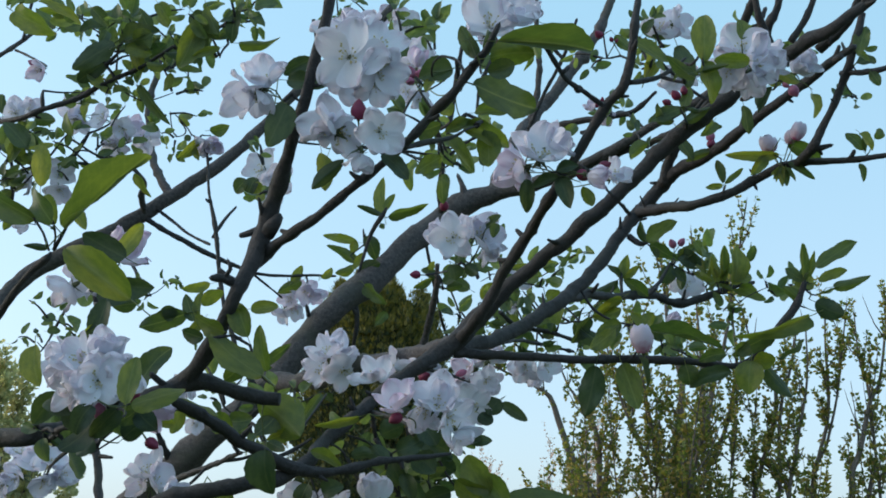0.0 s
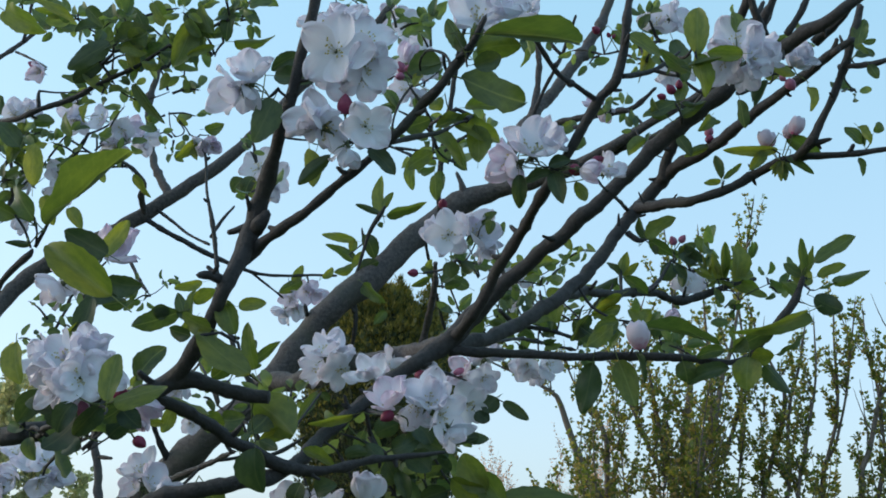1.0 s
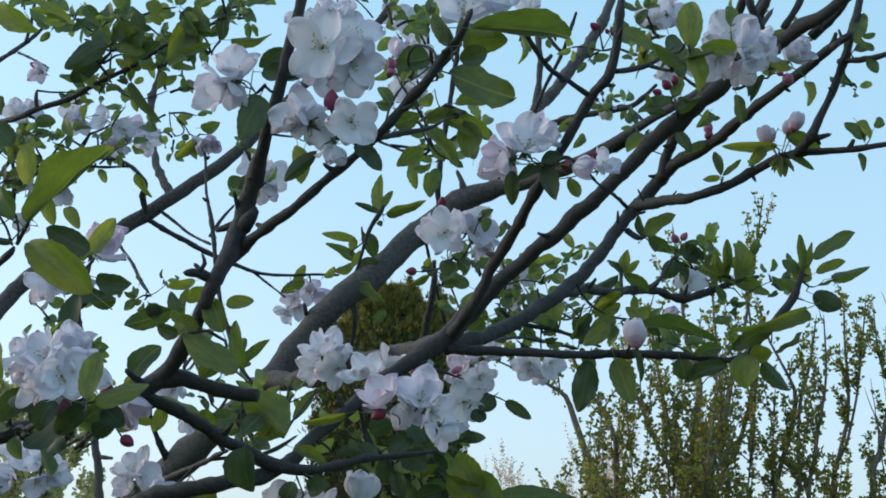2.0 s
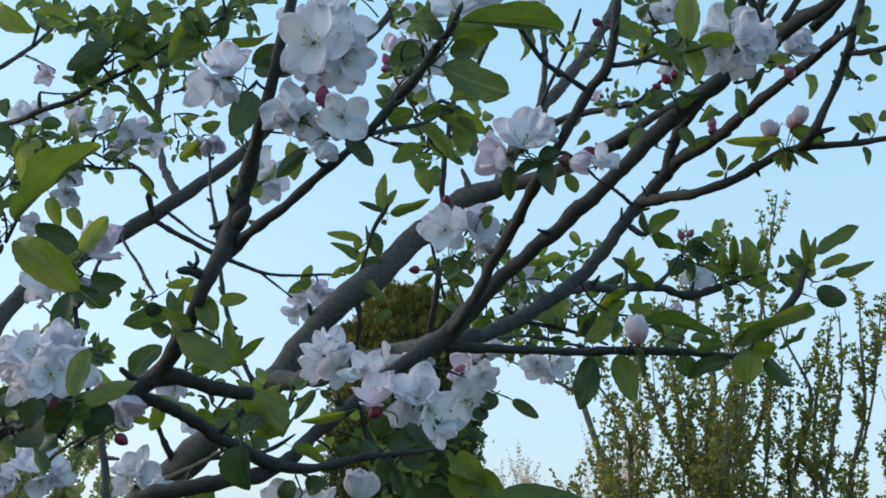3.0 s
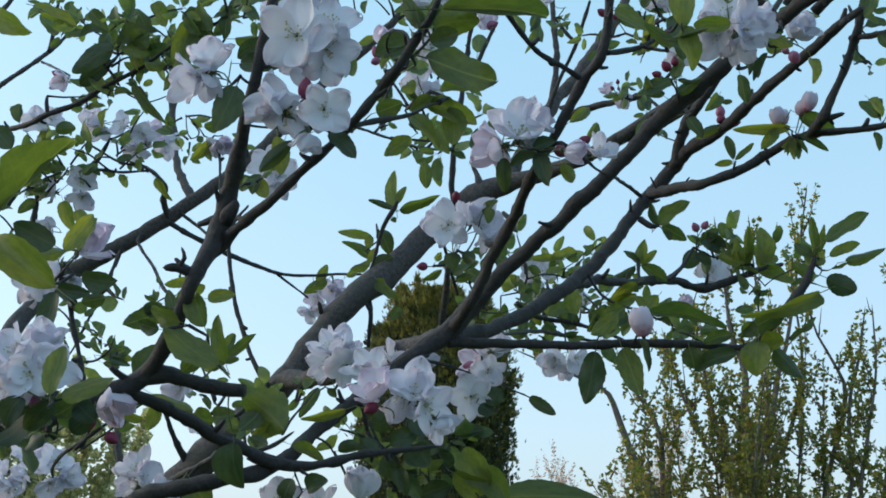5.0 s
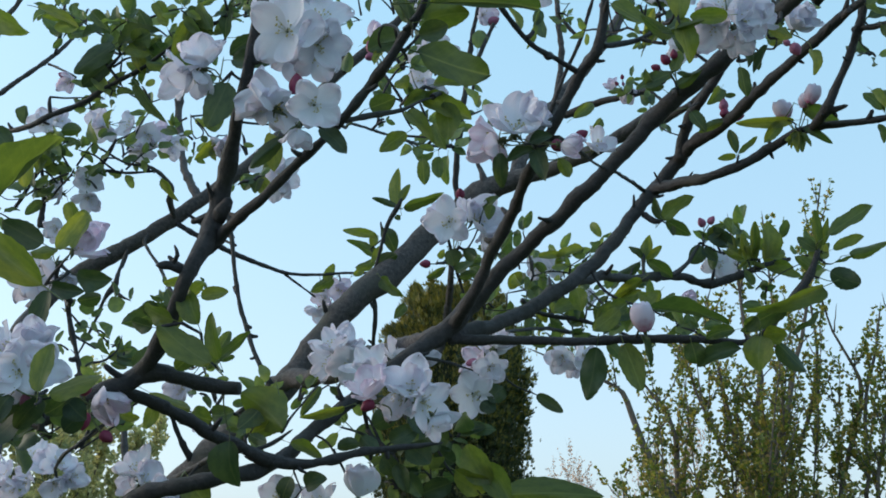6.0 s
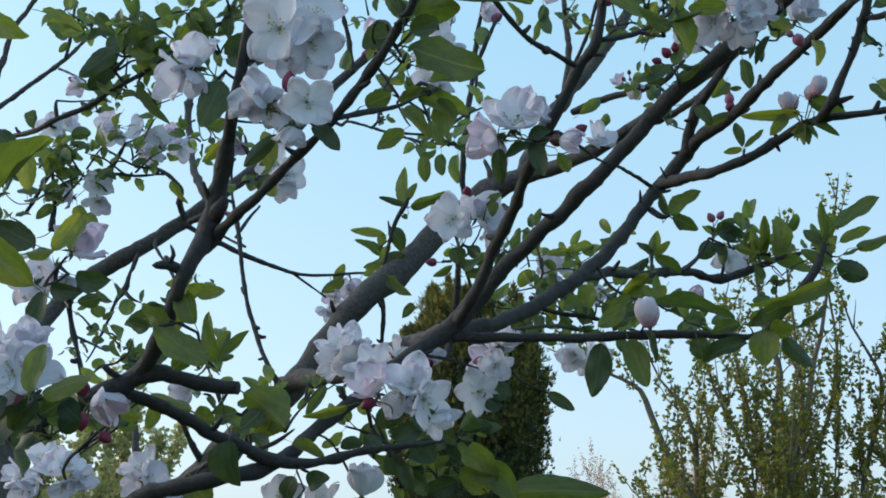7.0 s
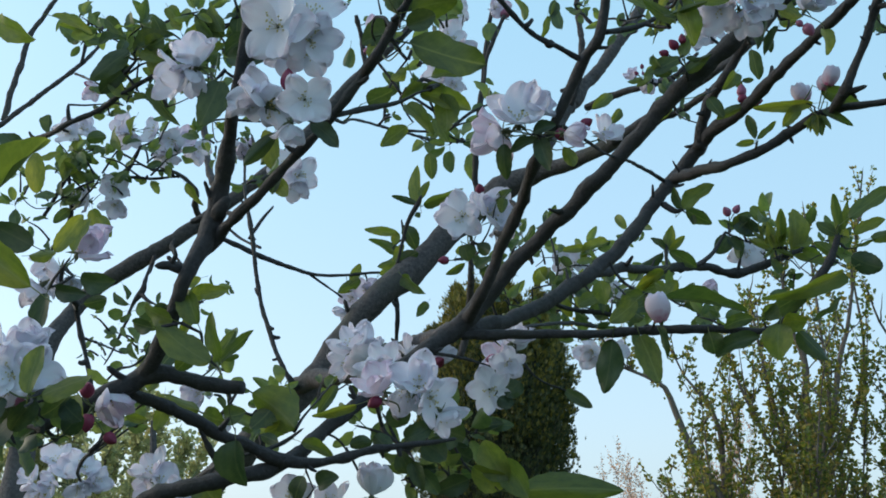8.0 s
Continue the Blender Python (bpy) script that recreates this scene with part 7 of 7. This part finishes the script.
blossom(tree, (0.092, 0.987, 2.060), (0.63, -0.68, 0.39), 0.0313, 0.60, 0.20, (0.073, 1.000, 2.033))
blossom(tree, (-0.094, 2.370, 2.797), (-0.03, -0.96, -0.28), 0.0409, 0.70, 0.15, (-0.093, 2.419, 2.788))
blossom(tree, (-0.128, 2.370, 2.814), (-0.48, -0.87, 0.10), 0.0366, 0.60, 0.30, (-0.109, 2.415, 2.793))
blossom(tree, (-0.037, 1.908, 2.491), (0.29, -0.96, -0.07), 0.0324, 0.70, 0.15, (-0.046, 1.947, 2.478))
blossom(tree, (-0.052, 1.930, 2.472), (-0.37, -0.86, -0.36), 0.0351, 0.60, 0.15, (-0.041, 1.965, 2.468))
blossom(tree, (-0.026, 1.907, 2.462), (0.62, -0.64, -0.44), 0.0328, 0.60, 0.10, (-0.045, 1.936, 2.460))
blossom(tree, (-0.055, 1.910, 2.417), (-0.28, -0.92, -0.27), 0.0327, 0.60, 0.10, (-0.047, 1.947, 2.410))
blossom(tree, (-0.035, 1.906, 2.403), (0.29, -0.69, -0.66), 0.0260, 0.60, 0.10, (-0.044, 1.936, 2.408))
bud(tree, (0.012, 1.100, 2.064), (-0.91, -0.40, -0.10), 0.0063, 0.80, (0.039, 1.112, 2.067))
blossom(tree, (0.071, 1.606, 2.371), (0.76, -0.62, -0.20), 0.0243, 0.50, 0.30, (0.090, 1.600, 2.350))
bud(tree, (0.090, 1.600, 2.360), (0.91, -0.37, 0.18), 0.0085, 0.70, (0.090, 1.600, 2.350))
blossom(tree, (0.351, 1.208, 2.144), (-0.15, -0.97, 0.17), 0.0324, 0.70, 0.05, (0.351, 1.220, 2.123))
blossom(tree, (0.365, 1.205, 2.132), (0.59, -0.79, -0.14), 0.0301, 0.80, 0.05, (0.351, 1.220, 2.123))
blossom(tree, (0.340, 1.214, 2.133), (-0.52, -0.57, -0.64), 0.0298, 0.70, 0.05, (0.351, 1.220, 2.123))
blossom(tree, (0.360, 1.223, 2.129), (0.27, -0.30, -0.92), 0.0274, 0.50, 0.05, (0.351, 1.220, 2.123))
blossom(tree, (0.378, 1.225, 2.143), (0.85, -0.48, 0.20), 0.0290, 0.50, 0.05, (0.351, 1.220, 2.123))
blossom(tree, (0.440, 1.309, 2.173), (0.33, -0.90, 0.28), 0.0264, 0.50, 0.20, (0.436, 1.300, 2.162))
blossom(tree, (0.448, 1.306, 2.179), (0.63, -0.68, 0.39), 0.0218, 0.50, 0.10, (0.436, 1.300, 2.162))
blossom(tree, (0.351, 1.607, 2.305), (0.08, -0.86, -0.51), 0.0249, 0.60, 0.05, (0.360, 1.600, 2.308))
blossom(tree, (0.376, 1.604, 2.311), (0.53, -0.64, -0.56), 0.0213, 0.60, 0.05, (0.360, 1.600, 2.308))
blossom(tree, (0.321, 1.511, 2.333), (0.07, -0.99, 0.07), 0.0336, 0.60, 0.15, (0.319, 1.551, 2.316))
blossom(tree, (0.339, 1.507, 2.341), (0.68, -0.73, 0.02), 0.0286, 0.60, 0.15, (0.318, 1.539, 2.326))
bud(tree, (0.297, 1.300, 2.139), (-0.63, -0.56, 0.54), 0.0066, 0.95, (0.308, 1.300, 2.104))
bud(tree, (0.307, 1.300, 2.145), (-0.11, -0.60, 0.80), 0.0054, 0.95, (0.308, 1.300, 2.104))
bud(tree, (0.286, 1.300, 2.129), (-0.90, -0.42, 0.14), 0.0054, 0.90, (0.308, 1.300, 2.104))
bud(tree, (0.405, 1.600, 2.215), (0.02, -0.36, 0.93), 0.0082, 0.8, (0.409, 1.600, 2.190))
bud(tree, (0.404, 1.600, 2.201), (-0.64, -0.47, -0.60), 0.0076, 1.00, (0.409, 1.600, 2.190))
bud(tree, (0.422, 1.600, 2.197), (0.97, -0.21, -0.08), 0.0099, 0.60, (0.409, 1.600, 2.190))
bud(tree, (0.470, 1.547, 2.180), (-0.35, -0.25, 0.9), 0.0125, 0.30, (0.487, 1.540, 2.148))
bud(tree, (0.478, 1.552, 2.182), (-0.15, -0.25, 0.95), 0.0095, 0.20, (0.487, 1.540, 2.148))
bud(tree, (0.503, 1.515, 2.186), (0.3, -0.25, 0.92), 0.0125, 0.30, (0.489, 1.540, 2.148))
bud(tree, (0.495, 1.525, 2.182), (0.13, -0.43, 0.87), 0.0090, 0.30, (0.489, 1.540, 2.155))
bud(tree, (0.268, 1.408, 1.872), (-0.15, -0.30, 0.94), 0.0160, 0.30, (0.283, 1.450, 1.850))
blossom(tree, (0.342, 1.607, 1.928), (0.03, -0.59, 0.81), 0.0225, 0.03, 0.30, (0.342, 1.618, 1.913))
blossom(tree, (0.177, 2.300, 2.004), (-0.26, -0.78, -0.57), 0.0356, 0.70, 0.05, (0.202, 2.292, 2.016))
blossom(tree, (0.214, 2.300, 2.005), (0.50, -0.73, -0.46), 0.0356, 0.70, 0.05, (0.202, 2.293, 2.016))
blossom(tree, (0.197, 2.320, 1.996), (0.05, -0.41, -0.91), 0.0321, 0.60, 0.05, (0.202, 2.294, 2.016))
blossom(tree, (0.141, 2.161, 2.133), (-0.30, -0.95, 0.11), 0.0351, 0.60, 0.05, (0.146, 2.150, 2.101))
blossom(tree, (0.155, 2.179, 2.149), (0.43, -0.89, 0.11), 0.0308, 0.60, 0.05, (0.146, 2.150, 2.101))
blossom(tree, (0.141, 2.157, 2.108), (-0.04, -0.73, -0.68), 0.0303, 0.60, 0.10, (0.146, 2.150, 2.101))
blossom(tree, (0.218, 2.207, 2.101), (0.31, -0.81, -0.49), 0.0285, 0.60, 0.05, (0.209, 2.242, 2.101))
blossom(tree, (0.438, 2.009, 2.107), (0.20, -0.84, -0.50), 0.0351, 0.60, 0.10, (0.432, 2.045, 2.107))
bud(tree, (0.411, 1.950, 2.159), (-0.45, -0.55, 0.70), 0.0085, 0.80, (0.413, 1.960, 2.140))
bud(tree, (0.428, 1.950, 2.162), (0.50, -0.49, 0.72), 0.0078, 0.80, (0.413, 1.960, 2.140))
bud(tree, (-0.020, 1.700, 2.025), (-0.93, -0.36, -0.09), 0.0080, 0.90, (0.008, 1.711, 2.027))
bud(tree, (0.017, 1.850, 2.187), (0.05, -0.83, 0.55), 0.0096, 0.85, (0.016, 1.875, 2.170))
bud(tree, (0.246, 1.600, 2.374), (-0.75, -0.57, 0.34), 0.0073, 0.90, (0.254, 1.600, 2.373))
blossom(tree, (0.289, 1.923, 2.389), (0.42, -0.24, -0.88), 0.0244, 0.30, 0.30, (0.293, 1.900, 2.380))
blossom(tree, (0.276, 1.926, 2.398), (-0.61, -0.71, 0.35), 0.0196, 0.30, 0.30, (0.293, 1.900, 2.380))
blossom(tree, (-0.841, 2.190, 2.585), (-0.30, -0.75, -0.60), 0.0324, 0.40, 0.40, (-0.839, 2.180, 2.576))
bud(tree, (-0.860, 2.180, 2.596), (-0.80, -0.52, 0.30), 0.0088, 0.80, (-0.839, 2.180, 2.576))
blossom(tree, (-0.300, 1.508, 1.817), (-0.16, -0.85, -0.49), 0.0281, 0.60, 0.10, (-0.260, 1.450, 1.839))
blossom(tree, (-0.306, 1.606, 1.785), (0.32, -0.91, -0.28), 0.0185, 0.50, 0.05, (-0.316, 1.643, 1.779))
blossom(tree, (0.168, 2.011, 2.631), (-0.16, -0.99, -0.04), 0.0351, 0.60, 0.20, (0.203, 2.000, 2.606))
blossom(tree, (-0.041, 1.025, 2.068), (0.03, -0.60, 0.80), 0.0275, 0.60, 0.15, (-0.066, 1.000, 2.005))
blossom(tree, (-0.211, 0.923, 1.722), (0.06, -0.47, -0.88), 0.0205, 0.60, 0.10, (-0.211, 0.950, 1.709))
blossom(tree, (-0.235, 0.936, 1.741), (-0.77, -0.61, 0.20), 0.0253, 0.50, 0.10, (-0.211, 0.950, 1.709))
blossom(tree, (-0.216, 0.941, 1.743), (0.54, -0.73, 0.42), 0.0234, 0.50, 0.05, (-0.211, 0.950, 1.709))
bud(tree, (0.265, 1.600, 2.366), (-0.55, -0.60, 0.59), 0.0042, 0.90, (0.281, 1.618, 2.349))
bud(tree, (0.273, 1.600, 2.364), (0.45, -0.54, 0.71), 0.0036, 0.90, (0.260, 1.616, 2.343))
bud(tree, (0.278, 1.900, 2.394), (-0.65, -0.51, 0.56), 0.0042, 0.90, (0.295, 1.900, 2.371))
bud(tree, (0.288, 1.900, 2.406), (-0.08, -0.54, 0.84), 0.0043, 0.90, (0.295, 1.900, 2.371))
bud(tree, (0.289, 1.900, 2.393), (-0.31, -0.55, 0.78), 0.0035, 0.70, (0.295, 1.900, 2.371))
bud(tree, (0.441, 1.350, 2.177), (0.41, -0.36, -0.8), 0.0050, 0.70, (0.426, 1.350, 2.171))
bud(tree, (0.450, 1.350, 2.168), (0.32, -0.28, -0.9), 0.0082, 0.60, (0.426, 1.350, 2.171))
bud(tree, (0.001, 1.120, 2.076), (-0.35, -0.60, 0.72), 0.0060, 0.55, (0.012, 1.110, 2.050))
bud(tree, (-0.000, 1.120, 2.065), (-0.60, -0.60, -0.53), 0.0050, 0.75, (0.012, 1.110, 2.050))
blossom(tree, (0.006, 1.130, 2.085), (0.20, -0.55, 0.80), 0.0170, 0.10, 0.40, (0.052, 1.020, 2.010))
tuft((-0.733, 2.000, 2.620), 0.055, 12, 0.039, 1)
tuft((-0.522, 1.650, 2.406), 0.039, 10, 0.033, 2)
tuft((-0.821, 2.080, 2.407), 0.061, 14, 0.033, 3)
tuft((-0.852, 2.080, 2.378), 0.055, 14, 0.033, 4)
tuft((-0.745, 2.050, 2.352), 0.059, 14, 0.032, 5)
tuft((-0.661, 2.080, 2.392), 0.066, 16, 0.029, 6)
tuft((-0.808, 2.080, 2.301), 0.065, 14, 0.037, 7)
tuft((-0.452, 1.625, 2.343), 0.051, 14, 0.034, 8)
tuft((-0.396, 1.650, 2.306), 0.043, 8, 0.026, 9)
tuft((-0.472, 1.950, 2.358), 0.046, 10, 0.027, 10)
tuft((-0.717, 2.100, 2.319), 0.044, 8, 0.029, 11)
tuft((-0.736, 2.100, 2.006), 0.047, 5, 0.025, 12)
tuft((-0.669, 2.120, 2.021), 0.053, 5, 0.021, 13)
tuft((-0.708, 2.100, 2.049), 0.048, 5, 0.023, 14)
tuft((-0.636, 2.100, 1.984), 0.042, 5, 0.023, 15)
tuft((-0.937, 2.100, 2.345), 0.067, 14, 0.038, 16)
tuft((-0.854, 2.100, 2.239), 0.055, 8, 0.033, 17)
tuft((-0.282, 1.600, 2.401), 0.033, 7, 0.026, 18)
tuft((-0.228, 2.200, 2.716), 0.036, 5, 0.033, 19)
tuft((-0.144, 2.200, 2.727), 0.047, 8, 0.038, 20)
tuft((-0.055, 1.950, 2.505), 0.051, 12, 0.035, 21)
tuft((-0.034, 1.950, 2.460), 0.051, 12, 0.033, 22)
tuft((-0.002, 1.500, 2.135), 0.037, 10, 0.021, 23)
tuft((0.022, 1.400, 2.109), 0.034, 8, 0.023, 24)
tuft((0.261, 1.700, 2.399), 0.039, 8, 0.026, 25)
tuft((0.304, 1.920, 2.395), 0.039, 8, 0.023, 26)
tuft((0.321, 1.500, 2.317), 0.038, 9, 0.026, 27)
tuft((0.324, 1.700, 2.247), 0.042, 8, 0.024, 28)
tuft((0.028, 2.000, 2.094), 0.044, 10, 0.028, 29)
tuft((0.083, 2.150, 2.156), 0.053, 12, 0.030, 30)
tuft((0.168, 2.200, 2.170), 0.054, 12, 0.031, 31)
tuft((0.234, 2.200, 2.204), 0.044, 9, 0.028, 32)
tuft((0.074, 2.100, 2.057), 0.051, 12, 0.029, 33)
tuft((0.146, 2.100, 2.057), 0.051, 12, 0.029, 34)
tuft((0.214, 2.050, 2.024), 0.050, 12, 0.028, 35)
tuft((0.254, 1.900, 1.999), 0.041, 9, 0.031, 36)
tuft((0.297, 1.950, 2.078), 0.038, 7, 0.025, 37)
tuft((0.166, 2.150, 2.015), 0.052, 9, 0.027, 38)
tuft((0.330, 1.600, 1.905), 0.037, 8, 0.025, 39)
tuft((0.357, 1.500, 1.869), 0.031, 7, 0.023, 40)
tuft((0.486, 1.950, 2.126), 0.043, 8, 0.034, 41)
tuft((0.555, 1.900, 2.082), 0.036, 7, 0.029, 42)
tuft((-0.193, 1.400, 1.776), 0.032, 9, 0.026, 43)
tuft((-0.165, 1.400, 1.744), 0.032, 9, 0.026, 44)
tuft((-0.172, 1.600, 1.822), 0.030, 6, 0.026, 45)
tuft((-0.029, 1.450, 1.745), 0.040, 12, 0.029, 46)
tuft((0.020, 1.500, 1.744), 0.034, 12, 0.032, 47)
tuft((-0.014, 1.450, 1.699), 0.039, 9, 0.029, 48)
tuft((-0.258, 1.150, 1.739), 0.026, 7, 0.023, 49)
tuft((-0.266, 1.100, 1.712), 0.025, 8, 0.023, 50)
tuft((-0.290, 1.500, 1.848), 0.032, 7, 0.024, 51)
tuft((0.452, 1.350, 2.231), 0.027, 8, 0.023, 52)
tuft((0.580, 1.500, 2.244), 0.029, 6, 0.022, 53)
tuft((-0.549, 1.625, 2.422), 0.043, 12, 0.033, 54)
tuft((-0.439, 1.600, 2.400), 0.042, 12, 0.034, 55)
tuft((-0.382, 1.650, 2.389), 0.044, 10, 0.037, 56)
tuft((-0.387, 1.575, 2.306), 0.037, 10, 0.031, 57)
tuft((-0.470, 1.620, 2.303), 0.043, 12, 0.030, 58)
tuft((-0.550, 1.675, 2.313), 0.036, 9, 0.028, 59)
tuft((-0.299, 1.550, 2.368), 0.033, 8, 0.031, 60)
tuft((-0.303, 1.550, 2.310), 0.024, 6, 0.026, 61)
tuft((-0.290, 1.650, 2.434), 0.035, 7, 0.030, 62)
tuft((-0.439, 1.650, 2.288), 0.034, 8, 0.024, 63)
tuft((-0.504, 2.000, 2.425), 0.042, 9, 0.027, 64)
tuft((-0.778, 2.080, 2.336), 0.066, 14, 0.035, 65)
tuft((-0.855, 2.080, 2.313), 0.066, 14, 0.037, 66)
tuft((-0.668, 2.080, 2.357), 0.066, 14, 0.026, 67)
tuft((-0.608, 2.100, 2.352), 0.044, 8, 0.024, 68)
tuft((-0.906, 2.200, 2.748), 0.049, 6, 0.041, 69)
tuft((0.057, 2.000, 2.134), 0.040, 9, 0.030, 70)
tuft((0.126, 2.100, 2.131), 0.052, 12, 0.031, 71)
tuft((0.198, 2.100, 2.131), 0.046, 10, 0.031, 72)
tuft((0.048, 2.000, 2.043), 0.039, 9, 0.029, 73)
tuft((0.105, 2.100, 2.025), 0.051, 12, 0.031, 74)
tuft((0.175, 2.050, 2.024), 0.050, 12, 0.032, 75)
tuft((0.239, 1.950, 2.030), 0.038, 9, 0.030, 76)
tuft((0.273, 1.900, 2.036), 0.037, 9, 0.029, 77)
tuft((-0.000, 1.600, 2.353), 0.037, 9, 0.030, 78)
tuft((-0.076, 1.800, 2.398), 0.033, 7, 0.028, 79)
tuft((0.022, 1.400, 2.131), 0.031, 10, 0.026, 80)
tuft((0.046, 1.450, 2.114), 0.029, 8, 0.026, 81)
tuft((-0.008, 1.500, 1.764), 0.034, 12, 0.032, 82)
tuft((0.047, 1.500, 1.758), 0.027, 9, 0.030, 83)
tuft((0.021, 1.500, 1.704), 0.034, 10, 0.033, 84)
tuft((-0.334, 1.300, 1.725), 0.036, 10, 0.027, 85)
tuft((-0.337, 1.200, 1.719), 0.027, 8, 0.026, 86)
tuft((-0.287, 1.300, 1.749), 0.024, 6, 0.024, 87)
tuft((-0.221, 1.400, 1.789), 0.026, 7, 0.023, 88)
tuft((-0.186, 1.420, 1.793), 0.026, 7, 0.025, 89)
tuft((0.324, 1.600, 1.928), 0.034, 8, 0.028, 90)
tuft((0.287, 1.600, 1.944), 0.030, 7, 0.027, 91)
tuft((0.508, 1.900, 2.054), 0.036, 8, 0.029, 92)
tuft((0.439, 1.950, 2.117), 0.038, 8, 0.032, 93)
tuft((0.479, 1.500, 1.969), 0.028, 6, 0.024, 94)
tuft((-0.228, 1.000, 1.714), 0.022, 10, 0.022, 95)
tuft((-0.269, 1.020, 1.710), 0.023, 8, 0.024, 96)
tuft((0.182, 1.800, 2.485), 0.020, 8, 0.019, 97)
tuft((0.295, 1.450, 2.251), 0.014, 7, 0.017, 98)
tuft((0.429, 1.350, 2.201), 0.017, 9, 0.017, 99)
tuft((-0.162, 1.300, 2.016), 0.018, 8, 0.016, 100)
tuft((-0.187, 1.350, 2.069), 0.016, 6, 0.012, 101)
tuft((-0.023, 1.300, 2.078), 0.013, 5, 0.010, 102)
tuft((-0.152, 1.600, 2.397), 0.015, 5, 0.015, 103)
tuft((-0.038, 1.500, 2.327), 0.026, 9, 0.023, 104)
tuft((0.004, 1.300, 2.150), 0.014, 6, 0.013, 105)
tuft((-0.274, 1.500, 2.343), 0.031, 10, 0.025, 106)
tuft((-0.330, 1.500, 2.334), 0.032, 9, 0.027, 107)
tuft((-0.486, 1.600, 2.326), 0.038, 9, 0.029, 108)
tuft((-0.438, 1.600, 2.362), 0.038, 9, 0.032, 109)
tuft((0.439, 1.500, 2.333), 0.027, 8, 0.024, 110)
tuft((0.294, 1.500, 2.301), 0.023, 7, 0.023, 111)
tuft((-0.512, 2.030, 2.078), 0.030, 9, 0.024, 112)
tuft((-0.488, 2.030, 2.095), 0.022, 6, 0.022, 113)


def grow_spurs(tree):
    """Slender spurs that join every leaf, flower and tuft to the nearest wood, each tip reached from wood or from a tip before it."""
    r = random.Random(77)
    ends = np.array([tuple(p) for p, _ in TIPS])
    grown = np.array(WOOD)
    gap = np.empty(len(ends))
    source = np.empty((len(ends), 3))
    owner = np.full(len(ends), -1)
    for i, p in enumerate(ends):
        d = ((grown - p) ** 2).sum(1)
        gap[i], source[i] = d.min(), grown[d.argmin()]
    links, free = [], np.ones(len(ends), bool)
    while free.any():
        i = int(np.where(free, gap, 1e9).argmin())
        free[i] = False
        links.append((i, int(owner[i]), source[i].copy()))
        if gap[i] > (0.1 if TIPS[i][1] else 0.05) ** 2:
            owner[i] = -2
            continue
        for k in (0.4, 0.7, 1.0):
            p = source[i] + (ends[i] - source[i]) * k
            d = ((ends - p) ** 2).sum(1)
            near = free & (d < gap)
            gap[near], source[near], owner[near] = d[near], p, i
    load, top = np.ones(len(ends)), {}
    for i, parent, _ in reversed(links):
        if parent >= 0:
            load[parent] += load[i]
    sprays = {}
    for i, parent, root in links:
        top[i] = i if parent < 0 else top[parent]
        run = ends[i] - root
        long = float(np.linalg.norm(run))
        if long < 0.002 or owner[i] == -2:
            continue
        thick = min(0.0026, 0.00075 * math.sqrt(load[i]) + 0.006 * long * TIPS[i][1])
        off = np.array((r.gauss(0, 0.06), r.gauss(0, 0.06), r.gauss(-0.04, 0.05))) * long
        line = spline([(*root, thick * 1.15), (*(root + run * 0.35 + off), thick), (*(root + run * 0.72 + off * 0.8), thick * 0.9), (*ends[i], thick * 0.75)], 0.008)
        green = TIPS[i][1] == 0 and load[i] < 2
        sprays.setdefault(top[i], []).append((tube(line, 4 if green else 6, 0.2, False, i, 0.0 if green else 1.0), green))
    for pieces in sprays.values():
        v, f = join([q for q, _ in pieces])
        part("spur", mesh_of("spur", v, f, [BARK_YOUNG, GREEN], None, [int(g) for q, g in pieces for _ in q[1]]), tree)


grow_spurs(tree)
part("twig", mesh_of("twig", *join(TUFT_TWIGS), [BARK_YOUNG]), tree, kind="stuff")
part("foliage", mesh_of("foliage", TUFT[0], TUFT[1], [LEAF_FAR], TUFT[2]), tree, kind="stuff")
